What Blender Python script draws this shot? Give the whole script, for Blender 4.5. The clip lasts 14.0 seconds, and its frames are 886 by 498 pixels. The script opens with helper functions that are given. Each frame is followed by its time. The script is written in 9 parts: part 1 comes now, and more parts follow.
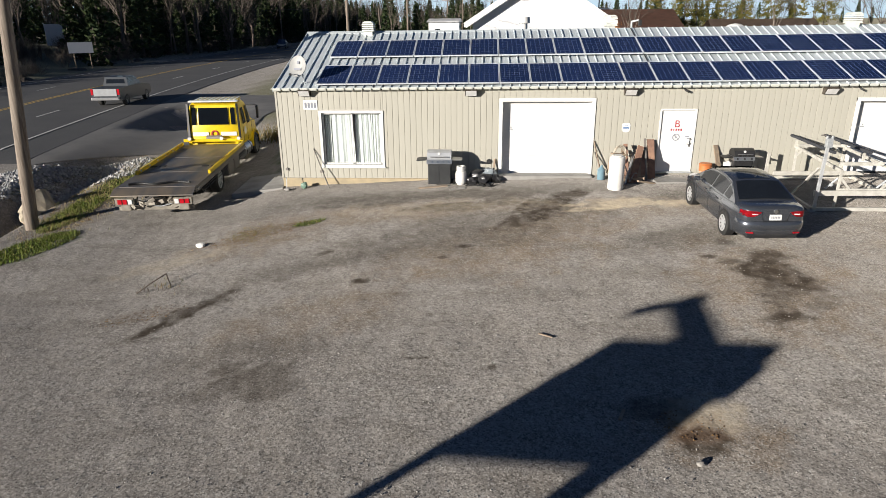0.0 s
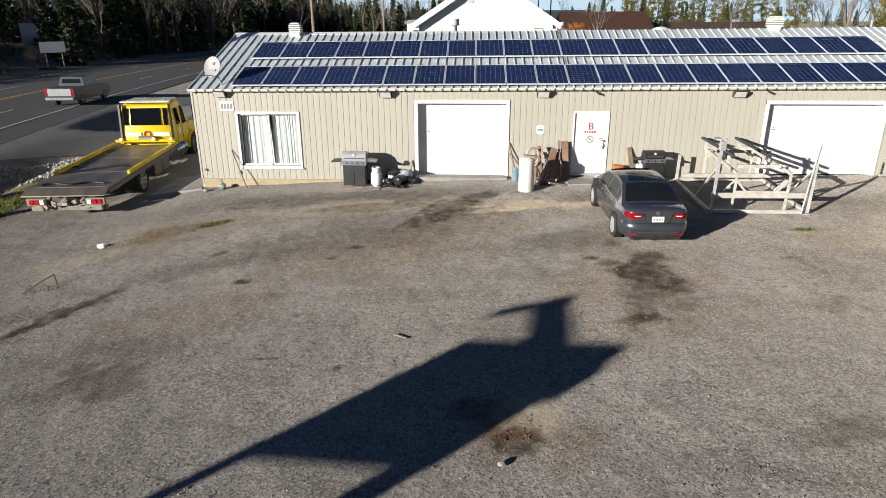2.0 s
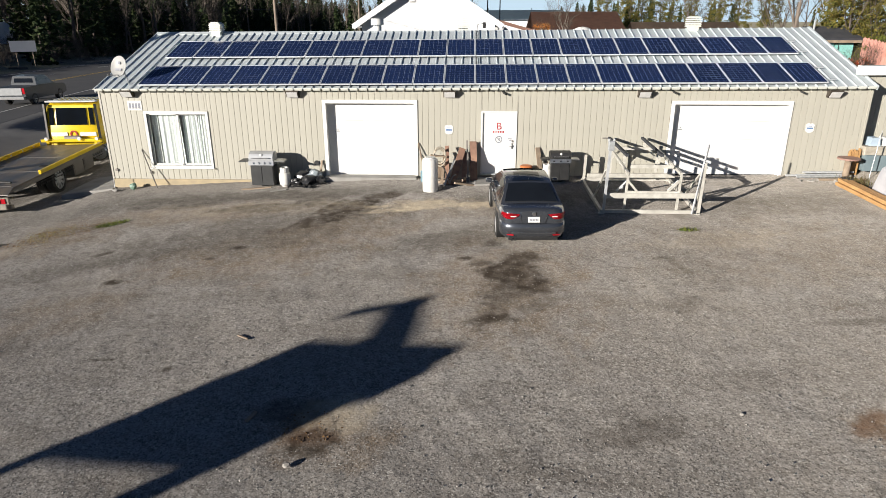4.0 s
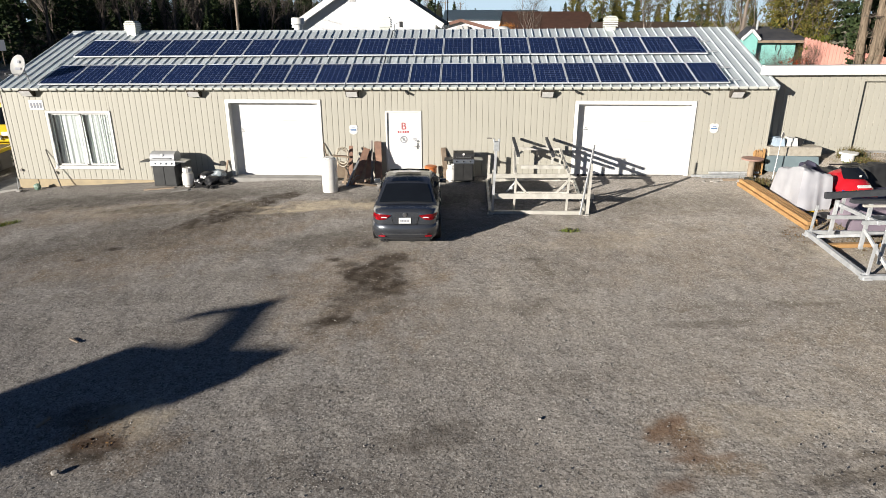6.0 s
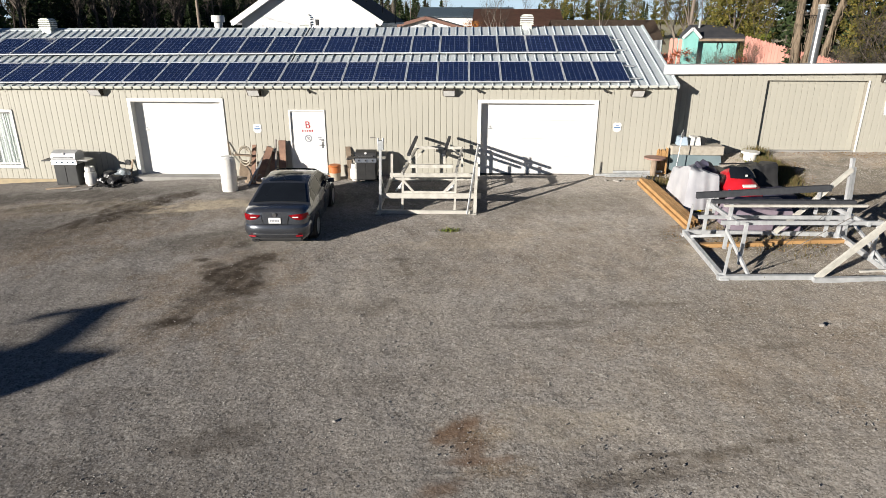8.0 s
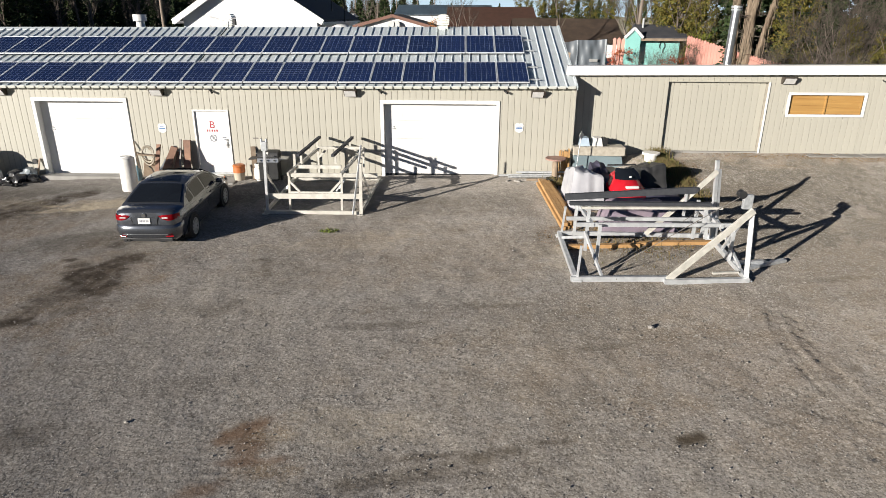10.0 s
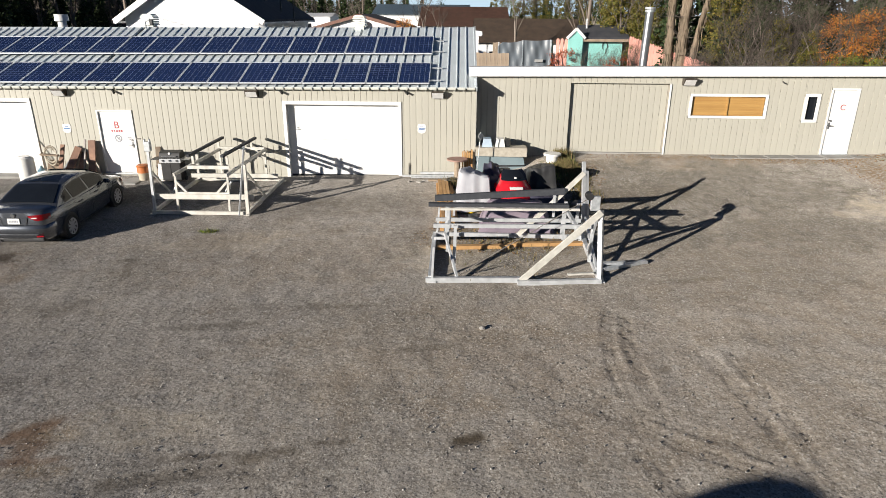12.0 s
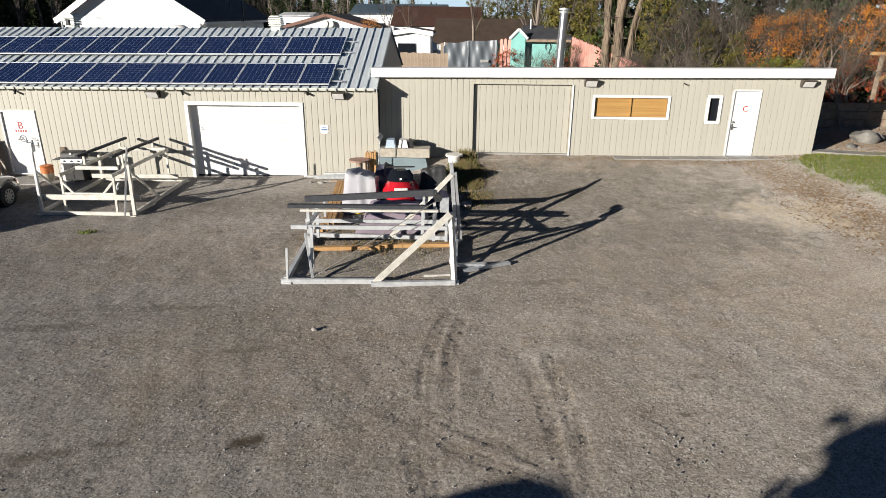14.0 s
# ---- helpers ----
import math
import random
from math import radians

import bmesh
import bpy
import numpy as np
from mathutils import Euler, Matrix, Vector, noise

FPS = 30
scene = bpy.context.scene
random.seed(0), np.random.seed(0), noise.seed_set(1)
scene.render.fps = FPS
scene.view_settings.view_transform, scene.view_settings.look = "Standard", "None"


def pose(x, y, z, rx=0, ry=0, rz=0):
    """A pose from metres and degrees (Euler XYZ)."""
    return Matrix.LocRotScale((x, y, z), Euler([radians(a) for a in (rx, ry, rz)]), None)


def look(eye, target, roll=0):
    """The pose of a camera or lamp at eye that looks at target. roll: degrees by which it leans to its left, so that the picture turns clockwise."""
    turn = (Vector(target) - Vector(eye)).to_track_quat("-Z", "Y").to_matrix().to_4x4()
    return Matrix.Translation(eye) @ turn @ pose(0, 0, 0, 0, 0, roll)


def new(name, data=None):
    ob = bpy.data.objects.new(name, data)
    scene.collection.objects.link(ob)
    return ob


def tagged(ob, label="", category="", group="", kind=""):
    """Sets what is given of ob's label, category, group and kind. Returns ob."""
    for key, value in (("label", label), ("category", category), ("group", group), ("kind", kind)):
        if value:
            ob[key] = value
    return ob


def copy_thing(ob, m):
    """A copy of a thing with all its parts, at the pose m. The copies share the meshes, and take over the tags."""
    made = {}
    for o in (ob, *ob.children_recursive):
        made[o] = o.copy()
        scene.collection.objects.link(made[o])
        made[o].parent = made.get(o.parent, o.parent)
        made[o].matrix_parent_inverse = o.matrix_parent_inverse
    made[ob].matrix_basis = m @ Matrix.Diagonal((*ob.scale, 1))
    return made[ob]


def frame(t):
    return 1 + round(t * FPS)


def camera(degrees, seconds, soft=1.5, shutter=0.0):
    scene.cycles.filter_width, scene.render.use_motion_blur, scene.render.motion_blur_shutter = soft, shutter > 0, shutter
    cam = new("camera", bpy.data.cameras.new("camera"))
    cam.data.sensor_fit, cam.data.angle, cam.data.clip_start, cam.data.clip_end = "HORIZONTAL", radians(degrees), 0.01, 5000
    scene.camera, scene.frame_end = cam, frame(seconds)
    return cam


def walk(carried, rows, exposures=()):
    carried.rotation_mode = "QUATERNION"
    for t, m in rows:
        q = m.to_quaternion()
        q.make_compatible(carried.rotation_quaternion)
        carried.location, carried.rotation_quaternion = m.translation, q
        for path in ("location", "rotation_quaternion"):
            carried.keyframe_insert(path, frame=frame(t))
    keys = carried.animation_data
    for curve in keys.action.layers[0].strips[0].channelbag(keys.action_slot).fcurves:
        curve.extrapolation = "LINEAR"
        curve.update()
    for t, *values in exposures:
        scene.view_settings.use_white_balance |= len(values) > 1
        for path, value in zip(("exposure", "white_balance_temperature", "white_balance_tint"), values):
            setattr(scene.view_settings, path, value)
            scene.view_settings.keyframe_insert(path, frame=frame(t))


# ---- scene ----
cam = camera(70.0, 14.0, soft=0.6)
PATH = [
    (0, (7.121, -22.068, 5.282), (7.006, -20.19, 4.604), -0.5),
    (0.5, (7.738, -22.049, 5.279), (7.631, -20.17, 4.602), -0.3),
    (1, (8.4, -22.014, 5.276), (8.299, -20.134, 4.601), -0.3),
    (1.5, (9.104, -22.015, 5.296), (9.006, -20.135, 4.62), -0.2),
    (2, (9.83, -21.978, 5.292), (9.734, -20.098, 4.617), -0.2),
    (2.5, (10.566, -21.923, 5.268), (10.473, -20.042, 4.595), -0.1),
    (3, (11.299, -21.898, 5.296), (11.21, -20.018, 4.621), -0.1),
    (5.5, (15.147, -21.572, 5.26), (15.073, -19.691, 4.584), 0.0),
    (6, (15.916, -21.506, 5.258), (15.846, -19.625, 4.582), 0.0),
    (6.5, (16.697, -21.457, 5.271), (16.631, -19.577, 4.592), 0.0),
    (7, (17.455, -21.381, 5.267), (17.393, -19.5, 4.588), 0.1),
    (7.5, (18.204, -21.347, 5.282), (18.146, -19.468, 4.6), 0.1),
    (8, (18.993, -21.328, 5.303), (18.937, -19.449, 4.619), 0.1),
    (10.5, (22.998, -21.283, 5.456), (22.948, -19.408, 4.762), 0.3),
    (11, (23.807, -21.271, 5.473), (23.758, -19.396, 4.778), 0.3),
    (11.5, (24.607, -21.264, 5.489), (24.559, -19.389, 4.795), 0.4),
    (12, (25.414, -21.249, 5.504), (25.367, -19.374, 4.81), 0.4),
    (12.5, (26.202, -21.221, 5.523), (26.156, -19.346, 4.829), 0.5),
    (13, (27.015, -21.207, 5.543), (26.97, -19.332, 4.848), 0.5),
    (13.5, (27.819, -21.179, 5.562), (27.775, -19.305, 4.866), 0.5),
    (14, (28.644, -21.166, 5.576), (28.6, -19.291, 4.88), 0.5),
]
walk(cam, [(t, look(eye, target, roll)) for t, eye, target, roll in PATH])

# ---- light ----
SUN_AZ, SUN_EL = 47.3, 12.6          # the light runs towards +x, +y
world = bpy.data.worlds.new("sky")
scene.world = world
world.use_nodes = True
wn = world.node_tree
sky = wn.nodes.new("ShaderNodeTexSky")
sky.sky_type, sky.sun_disc = "NISHITA", False
sky.sun_elevation, sky.sun_rotation = radians(SUN_EL), radians(SUN_AZ + 180)
sky.air_density, sky.dust_density, sky.ozone_density = 1.0, 0.1, 3.0
wn.nodes["Background"].inputs["Strength"].default_value = 0.022
tint = wn.nodes.new("ShaderNodeMix")          # cool winter sky
tint.data_type, tint.blend_type = "RGBA", "MULTIPLY"
tint.inputs["Factor"].default_value, tint.inputs["B"].default_value = 1.0, (0.76, 0.90, 1.22, 1)
wn.links.new(sky.outputs[0], tint.inputs["A"])
wn.links.new(tint.outputs["Result"], wn.nodes["Background"].inputs["Color"])
TO_SUN = Vector((-math.sin(radians(SUN_AZ)) * math.cos(radians(SUN_EL)), -math.cos(radians(SUN_AZ)) * math.cos(radians(SUN_EL)), math.sin(radians(SUN_EL))))
sun = new("sun", bpy.data.lights.new("sun", "SUN"))
sun.data.energy, sun.data.angle, sun.data.color = 5.0, radians(0.4), (1.0, 0.94, 0.855)
sun.matrix_world = look(TO_SUN * 60, (0, 0, 0))
scene.view_settings.exposure = 0.68


# ---- mesh helpers ----
def place(bm, verts, m):
    bmesh.ops.transform(bm, matrix=m, verts=verts)


def box(bm, c, s, r=(0, 0, 0), bev=0.0):
    """A box of size s at c, turned by r degrees, its edges rounded by bev."""
    got = bmesh.ops.create_cube(bm, size=1.0)["verts"]
    place(bm, got, pose(*c, *r) @ Matrix.Diagonal((*s, 1)))
    if bev:
        edges = list({e for v in got for e in v.link_edges})
        bmesh.ops.bevel(bm, geom=edges, offset=bev, segments=2, affect="EDGES", profile=0.5)


def cyl(bm, a, b, r0, r1=None, n=10, caps=True):
    """A round bar from a to b."""
    a, b = Vector(a), Vector(b)
    r1 = r0 if r1 is None else r1
    d = b - a
    got = bmesh.ops.create_cone(bm, cap_ends=caps, segments=n, radius1=r0, radius2=max(r1, 1e-4), depth=d.length)["verts"]
    place(bm, got, Matrix.Translation((a + b) / 2) @ d.to_track_quat("Z", "Y").to_matrix().to_4x4())


def bar(bm, a, b, w, h, up=(0, 0, 1)):
    """A square bar from a to b, w wide and h high."""
    a, b = Vector(a), Vector(b)
    d = (b - a).normalized()
    side = d.cross(Vector(up))
    side = side.normalized() if side.length > 1e-4 else Vector((1, 0, 0))
    top = side.cross(d)
    vs = [bm.verts.new(p + side * (w / 2 * i) + top * (h / 2 * j)) for p in (a, b) for i, j in ((-1, -1), (1, -1), (1, 1), (-1, 1))]
    for q in ((3, 2, 1, 0), (4, 5, 6, 7), (0, 1, 5, 4), (1, 2, 6, 5), (2, 3, 7, 6), (3, 0, 4, 7)):
        bm.faces.new([vs[k] for k in q])


def prism(bm, pts, axis, a, b):
    """The outline pts drawn out along axis from a to b."""
    def at(p, q):
        return {"x": (q, p[0], p[1]), "y": (p[0], q, p[1]), "z": (p[0], p[1], q)}[axis]
    lo, hi = [bm.verts.new(at(p, a)) for p in pts], [bm.verts.new(at(p, b)) for p in pts]
    n = len(pts)
    bm.faces.new(lo[::-1]), bm.faces.new(hi)
    for i in range(n):
        bm.faces.new((lo[i], lo[(i + 1) % n], hi[(i + 1) % n], hi[i]))


def quad(bm, *p):
    bm.faces.new([bm.verts.new(q) for q in p])


def sheet(bm, rows, close=False):
    """A skin over rows of points."""
    vs = [[bm.verts.new(p) for p in row] for row in rows]
    for r0, r1 in zip(vs, vs[1:]):
        n = len(r0)
        for i in range(n if close else n - 1):
            bm.faces.new((r0[i], r0[(i + 1) % n], r1[(i + 1) % n], r1[i]))
    return vs


def ball(bm, c, s, sub=2, rough=0.0, seed=0):
    got = bmesh.ops.create_icosphere(bm, subdivisions=sub, radius=1.0)["verts"]
    for v in got:
        if rough:
            v.co *= 1 + rough * noise.noise(v.co * 1.7 + Vector((seed * 7.3, seed, -seed)))
    place(bm, got, Matrix.Translation(c) @ Matrix.Diagonal((*s, 1)))


def mesh_of(bm, name, smooth=False):
    bmesh.ops.recalc_face_normals(bm, faces=bm.faces)
    me = bpy.data.meshes.new(name)
    bm.to_mesh(me)
    bm.free()
    if smooth:
        me.shade_smooth()
        me.set_sharp_from_angle(angle=radians(38))
    return me


def thing(name, m=None, label="", category="", group="", kind=""):
    """An Empty that carries the parts of one thing."""
    ob = tagged(new(name), label, category, group, kind)
    ob.empty_display_size = 0.2
    if m is not None:
        ob.matrix_basis = m
    return ob


def part(name, bm, material, parent=None, label="", smooth=False, m=None):
    """One mesh object, under a thing or under a part."""
    ob = new(name, mesh_of(bm, name, smooth))
    ob.data.materials.append(material)
    if parent is not None:
        ob.parent = parent
    if m is not None:
        ob.matrix_basis = m
    return tagged(ob, label)


def solo(name, bm, material, label, category, kind="", group="", smooth=False):
    return tagged(part(name, bm, material, None, "", smooth), label, category, group, kind)


def piece(name, me, parent, m):
    """One more object on a shared mesh."""
    ob = new(name, me)
    ob.parent, ob.matrix_basis = parent, m
    return ob


def B():
    return bmesh.new()


# ---- materials ----
def material(name, colour, rough=0.6, metal=0.0, second=None, scale=4.0, grain=0.0, grain_scale=120.0, bump=0.0, spread=0.0, stretch=(1, 1, 1), coat=0.0, alpha=None, world_space=False):
    """A surface with broad mottling between two colours, fine grain, relief, and a little change from piece to piece."""
    mt = bpy.data.materials.new(name)
    mt.use_nodes = True
    nt = mt.node_tree
    p = nt.nodes["Principled BSDF"]
    p.inputs["Roughness"].default_value, p.inputs["Metallic"].default_value = rough, metal
    p.inputs["Coat Weight"].default_value = coat
    c = (*colour, 1)
    if second is None:
        second = tuple(v * 0.82 for v in colour)
    tc = nt.nodes.new("ShaderNodeNewGeometry") if world_space else nt.nodes.new("ShaderNodeTexCoord")
    out = tc.outputs["Position"] if world_space else tc.outputs["Object"]
    mp = nt.nodes.new("ShaderNodeMapping")
    mp.inputs["Scale"].default_value = stretch
    nt.links.new(out, mp.inputs[0])
    n1 = nt.nodes.new("ShaderNodeTexNoise")
    n1.inputs["Scale"].default_value, n1.inputs["Detail"].default_value = scale, 6
    nt.links.new(mp.outputs[0], n1.inputs["Vector"])
    ramp = nt.nodes.new("ShaderNodeMapRange")
    ramp.inputs[1].default_value, ramp.inputs[2].default_value = 0.35, 0.68
    nt.links.new(n1.outputs[0], ramp.inputs[0])
    mix = nt.nodes.new("ShaderNodeMix")
    mix.data_type = "RGBA"
    mix.inputs["A"].default_value, mix.inputs["B"].default_value = c, (*second, 1)
    nt.links.new(ramp.outputs[0], mix.inputs["Factor"])
    col = mix.outputs["Result"]
    n2 = nt.nodes.new("ShaderNodeTexNoise")
    n2.inputs["Scale"].default_value, n2.inputs["Detail"].default_value = grain_scale, 3
    nt.links.new(mp.outputs[0], n2.inputs["Vector"])
    if grain or spread:
        hsv = nt.nodes.new("ShaderNodeHueSaturation")
        val = nt.nodes.new("ShaderNodeMath")
        val.operation = "MULTIPLY_ADD"
        nt.links.new(n2.outputs[0], val.inputs[0])
        val.inputs[1].default_value, val.inputs[2].default_value = grain * 2, 1 - grain
        last = val.outputs[0]
        if spread:
            info = nt.nodes.new("ShaderNodeObjectInfo")
            sp = nt.nodes.new("ShaderNodeMath")
            sp.operation = "MULTIPLY_ADD"
            nt.links.new(info.outputs["Random"], sp.inputs[0])
            sp.inputs[1].default_value = spread
            nt.links.new(last, sp.inputs[2])
            last = sp.outputs[0]
        nt.links.new(last, hsv.inputs["Value"])
        nt.links.new(col, hsv.inputs["Color"])
        col = hsv.outputs[0]
    nt.links.new(col, p.inputs["Base Color"])
    if bump:
        bp = nt.nodes.new("ShaderNodeBump")
        bp.inputs["Strength"].default_value, bp.inputs["Distance"].default_value = bump, 0.01
        nt.links.new(n2.outputs[0], bp.inputs["Height"])
        nt.links.new(bp.outputs[0], p.inputs["Normal"])
    if alpha is not None:
        p.inputs["Transmission Weight"].default_value = alpha
    return mt


M_SIDING = material("beige_siding", (0.43, 0.412, 0.352), 0.5, 0, (0.405, 0.388, 0.33), 1.6, 0.04, 60, 0.05, 0.04, (1, 1, 0.25))
M_GROOVE = material("siding_groove", (0.34, 0.315, 0.265), 0.7)
M_WHITE = material("white_paint", (0.74, 0.735, 0.715), 0.45, 0, (0.68, 0.67, 0.64), 2.0, 0.03, 80, 0.03)
M_DOOR = material("white_door_paint", (0.74, 0.735, 0.72), 0.4, 0, (0.70, 0.695, 0.675), 0.8, 0.02, 60, 0.02, 0.03)
M_ROOF = material("pale_metal_roof", (0.60, 0.65, 0.67), 0.42, 0.15, (0.52, 0.565, 0.58), 1.4, 0.05, 40, 0.03, 0.05)
M_ROOFEDGE = material("roof_edge_cap", (0.76, 0.77, 0.71), 0.5, 0.1, (0.64, 0.65, 0.58), 3.0, 0.05, 60)
M_CONC = material("foundation_concrete", (0.46, 0.37, 0.235), 0.85, 0, (0.36, 0.30, 0.20), 2.5, 0.12, 50, 0.3, 0, (1, 1, 1), 0, None, True)
M_SLAB = material("grey_concrete", (0.34, 0.33, 0.31), 0.85, 0, (0.25, 0.24, 0.22), 1.8, 0.12, 60, 0.3)
M_ALU = material("mill_aluminium", (0.62, 0.635, 0.645), 0.42, 0.35, (0.46, 0.475, 0.485), 5.0, 0.08, 90, 0.05)
M_ALUOLD = material("weathered_aluminium", (0.64, 0.62, 0.56), 0.55, 0.15, (0.47, 0.45, 0.40), 5.0, 0.1, 90, 0.08)
M_GALV = material("galvanised_steel", (0.58, 0.60, 0.61), 0.42, 0.45, (0.42, 0.44, 0.45), 12.0, 0.1, 60, 0.05)
M_BLACK = material("black_plastic", (0.018, 0.018, 0.019), 0.5, 0, (0.03, 0.03, 0.03), 4.0)
M_CARPET = material("dark_bunk_carpet", (0.035, 0.038, 0.045), 0.9, 0, (0.05, 0.053, 0.06), 8.0, 0.2, 200, 0.3)
M_RUBBER = material("tyre_rubber", (0.022, 0.022, 0.022), 0.8, 0, (0.04, 0.038, 0.035), 6.0, 0.1, 120, 0.2)
M_STEEL = material("brushed_steel", (0.55, 0.55, 0.55), 0.3, 0.9, (0.45, 0.45, 0.45), 4.0, 0.05, 100)
M_DARKSTEEL = material("dark_steel_deck", (0.17, 0.16, 0.15), 0.55, 0.3, (0.25, 0.225, 0.20), 1.3, 0.15, 40, 0.15, 0, (1, 0.35, 1))
M_YELLOW = material("yellow_truck_paint", (0.80, 0.58, 0.01), 0.35, 0, (0.72, 0.50, 0.01), 3.0, 0.04, 40, 0, 0, (1, 1, 1), 0.5)
M_GLASSDARK = material("dark_glass", (0.012, 0.015, 0.02), 0.06, 0, (0.010, 0.012, 0.016), 2.0)
M_CARPAINT = material("graphite_car_paint", (0.125, 0.135, 0.155), 0.25, 0.7, (0.115, 0.125, 0.145), 3.0, 0.02, 200, 0, 0, (1, 1, 1), 1.0)
M_RED = material("red_lens", (0.50, 0.010, 0.020), 0.15, 0, (0.34, 0.006, 0.012), 10)
M_GLASSDARK.node_tree.nodes["Principled BSDF"].inputs["Specular IOR Level"].default_value = 0.3
M_AMBER = material("amber_lens", (0.8, 0.22, 0.02), 0.2)
M_CLEAR = material("clear_lens", (0.75, 0.74, 0.72), 0.15)
M_WOOD = material("fresh_lumber", (0.46, 0.27, 0.11), 0.75, 0, (0.36, 0.20, 0.08), 3.0, 0.15, 30, 0.15, 0.1, (1, 1, 1))
M_OLDWOOD = material("weathered_wood", (0.32, 0.25, 0.18), 0.85, 0, (0.20, 0.15, 0.11), 4.0, 0.2, 40, 0.3, 0.15)
M_RUSTWOOD = material("reddish_old_wood", (0.29, 0.17, 0.115), 0.85, 0, (0.17, 0.10, 0.075), 5.0, 0.2, 40, 0.3, 0.15)
M_POLE = material("utility_pole_wood", (0.26, 0.215, 0.175), 0.85, 0, (0.13, 0.10, 0.075), 3.0, 0.25, 18, 0.4, 0.1, (6, 6, 0.3))
M_ROCK = material("grey_rock", (0.36, 0.34, 0.31), 0.9, 0, (0.22, 0.20, 0.18), 3.0, 0.25, 25, 0.5, 0.15)
M_ORANGE = material("orange_bucket", (0.55, 0.17, 0.05), 0.5)
M_BLUE = material("blue_bottle", (0.17, 0.28, 0.34), 0.3)
M_ALLOY = material("silver_alloy", (0.62, 0.62, 0.62), 0.35, 0.35, (0.55, 0.55, 0.55), 6)
M_TANK = material("white_enamel", (0.80, 0.79, 0.76), 0.35, 0, (0.70, 0.68, 0.64), 5.0, 0.03, 60)

# ---- ground ----
def smooth(a):
    a = np.clip(a, 0, 1)
    return a * a * (3 - 2 * a)


def road_x(y):
    """Where the near white line of the road runs."""
    d = np.clip(y - 7, -40, 95)
    return -15.6 - 0.21 * d + 0.0011 * d * d - 0.21 * np.minimum(y + 33, 0)


def road_z(y):
    return -0.3 - 1.1 * smooth((4 - y) / 10)


def ground_z(x, y):
    """The height of the ground: the lot, the bank at the annex, the ditch and the road's bed."""
    x, y = np.asarray(x, float), np.asarray(y, float)
    w = np.interp(x, (-8, -3.5, -1.2, 0, 4, 7, 9.4, 14, 21, 27, 38, 41, 60), (-1.02, -0.92, -0.60, -0.34, -0.13, 0.04, 0.13, 0.19, 0.25, 0.4, 0.42, 0.57, 1.0))
    v = np.interp(x, (-8, -2, 4.4, 8.4, 16.9, 24.7, 28.5, 40, 60), (-1.65, -1.2, -0.60, -0.36, -0.12, -0.13, -0.09, 0.1, 0.45))
    u = np.interp(x, (-8, 4, 10, 19, 26, 35, 60), (-1.8, -0.86, -0.64, -0.52, -0.33, -0.17, 0.25))
    a, b = np.clip(-y / 8, 0, 1), np.clip((-y - 8) / 6, 0, 1)
    lot = (w * (1 - a) + v * a) * (1 - b) + u * b - 0.03 * np.clip(-y - 14, 0, 40)
    lot = lot + smooth((x - 25.5) / 3.5) * smooth((y + 5) / 5.6) * 0.62
    lot = lot + np.where(x < 0, 0.045 * np.clip(y - 1, 0, 15), 0.018 * np.clip(y - 1, 0, 100))
    # down to the ditch and up to the road
    edge, shoulder = -8.5, road_x(y) + 3.2
    t = np.clip((edge - x) / np.maximum(edge - shoulder, 0.5), 0, 1)
    rz = road_z(y)
    ditch = smooth((7.4 + 1.55 * np.clip(x + 9, -4, 0) - y) / 2.5) + 1.7 * smooth((y - 13.2) / 1.0) * smooth((24 - y) / 3)
    z = lot * (1 - smooth(t)) + rz * smooth(t) - 0.85 * np.clip(ditch, 0, 1.7) * np.sin(np.pi * t) ** 2
    far = np.clip(road_x(y) - 19.2 - x, 0, 400)
    return z + 0.06 * np.minimum(far, 60) - 0.9 * np.exp(-((far - 2.2) / 1.4) ** 2) * (far > 0)


def axis(lo, hi, step, reach):
    """Fine steps from lo to hi, then ever wider ones to the reach."""
    mid = list(np.arange(lo, hi + 1e-6, step))
    left, d, p = [], step, lo
    while p > -reach:
        d *= 1.22
        p -= d
        left.append(p)
    right, d, p = [], step, hi
    while p < reach:
        d *= 1.22
        p += d
        right.append(p)
    return np.array(left[::-1] + mid + right)


def wobble(x, y, s, seed):
    """Cheap smooth noise in about -1 to 1."""
    r = np.random.RandomState(seed)
    out = np.zeros_like(x)
    for k in range(7):
        a, ph = r.uniform(0, 2 * np.pi), r.uniform(0, 6.28)
        f = s * r.uniform(0.6, 2.4)
        out += np.sin((x * np.cos(a) + y * np.sin(a)) * f + ph + 1.3 * np.sin((x * np.sin(a) - y * np.cos(a)) * f * 0.7 + k))
    return out / 3.6


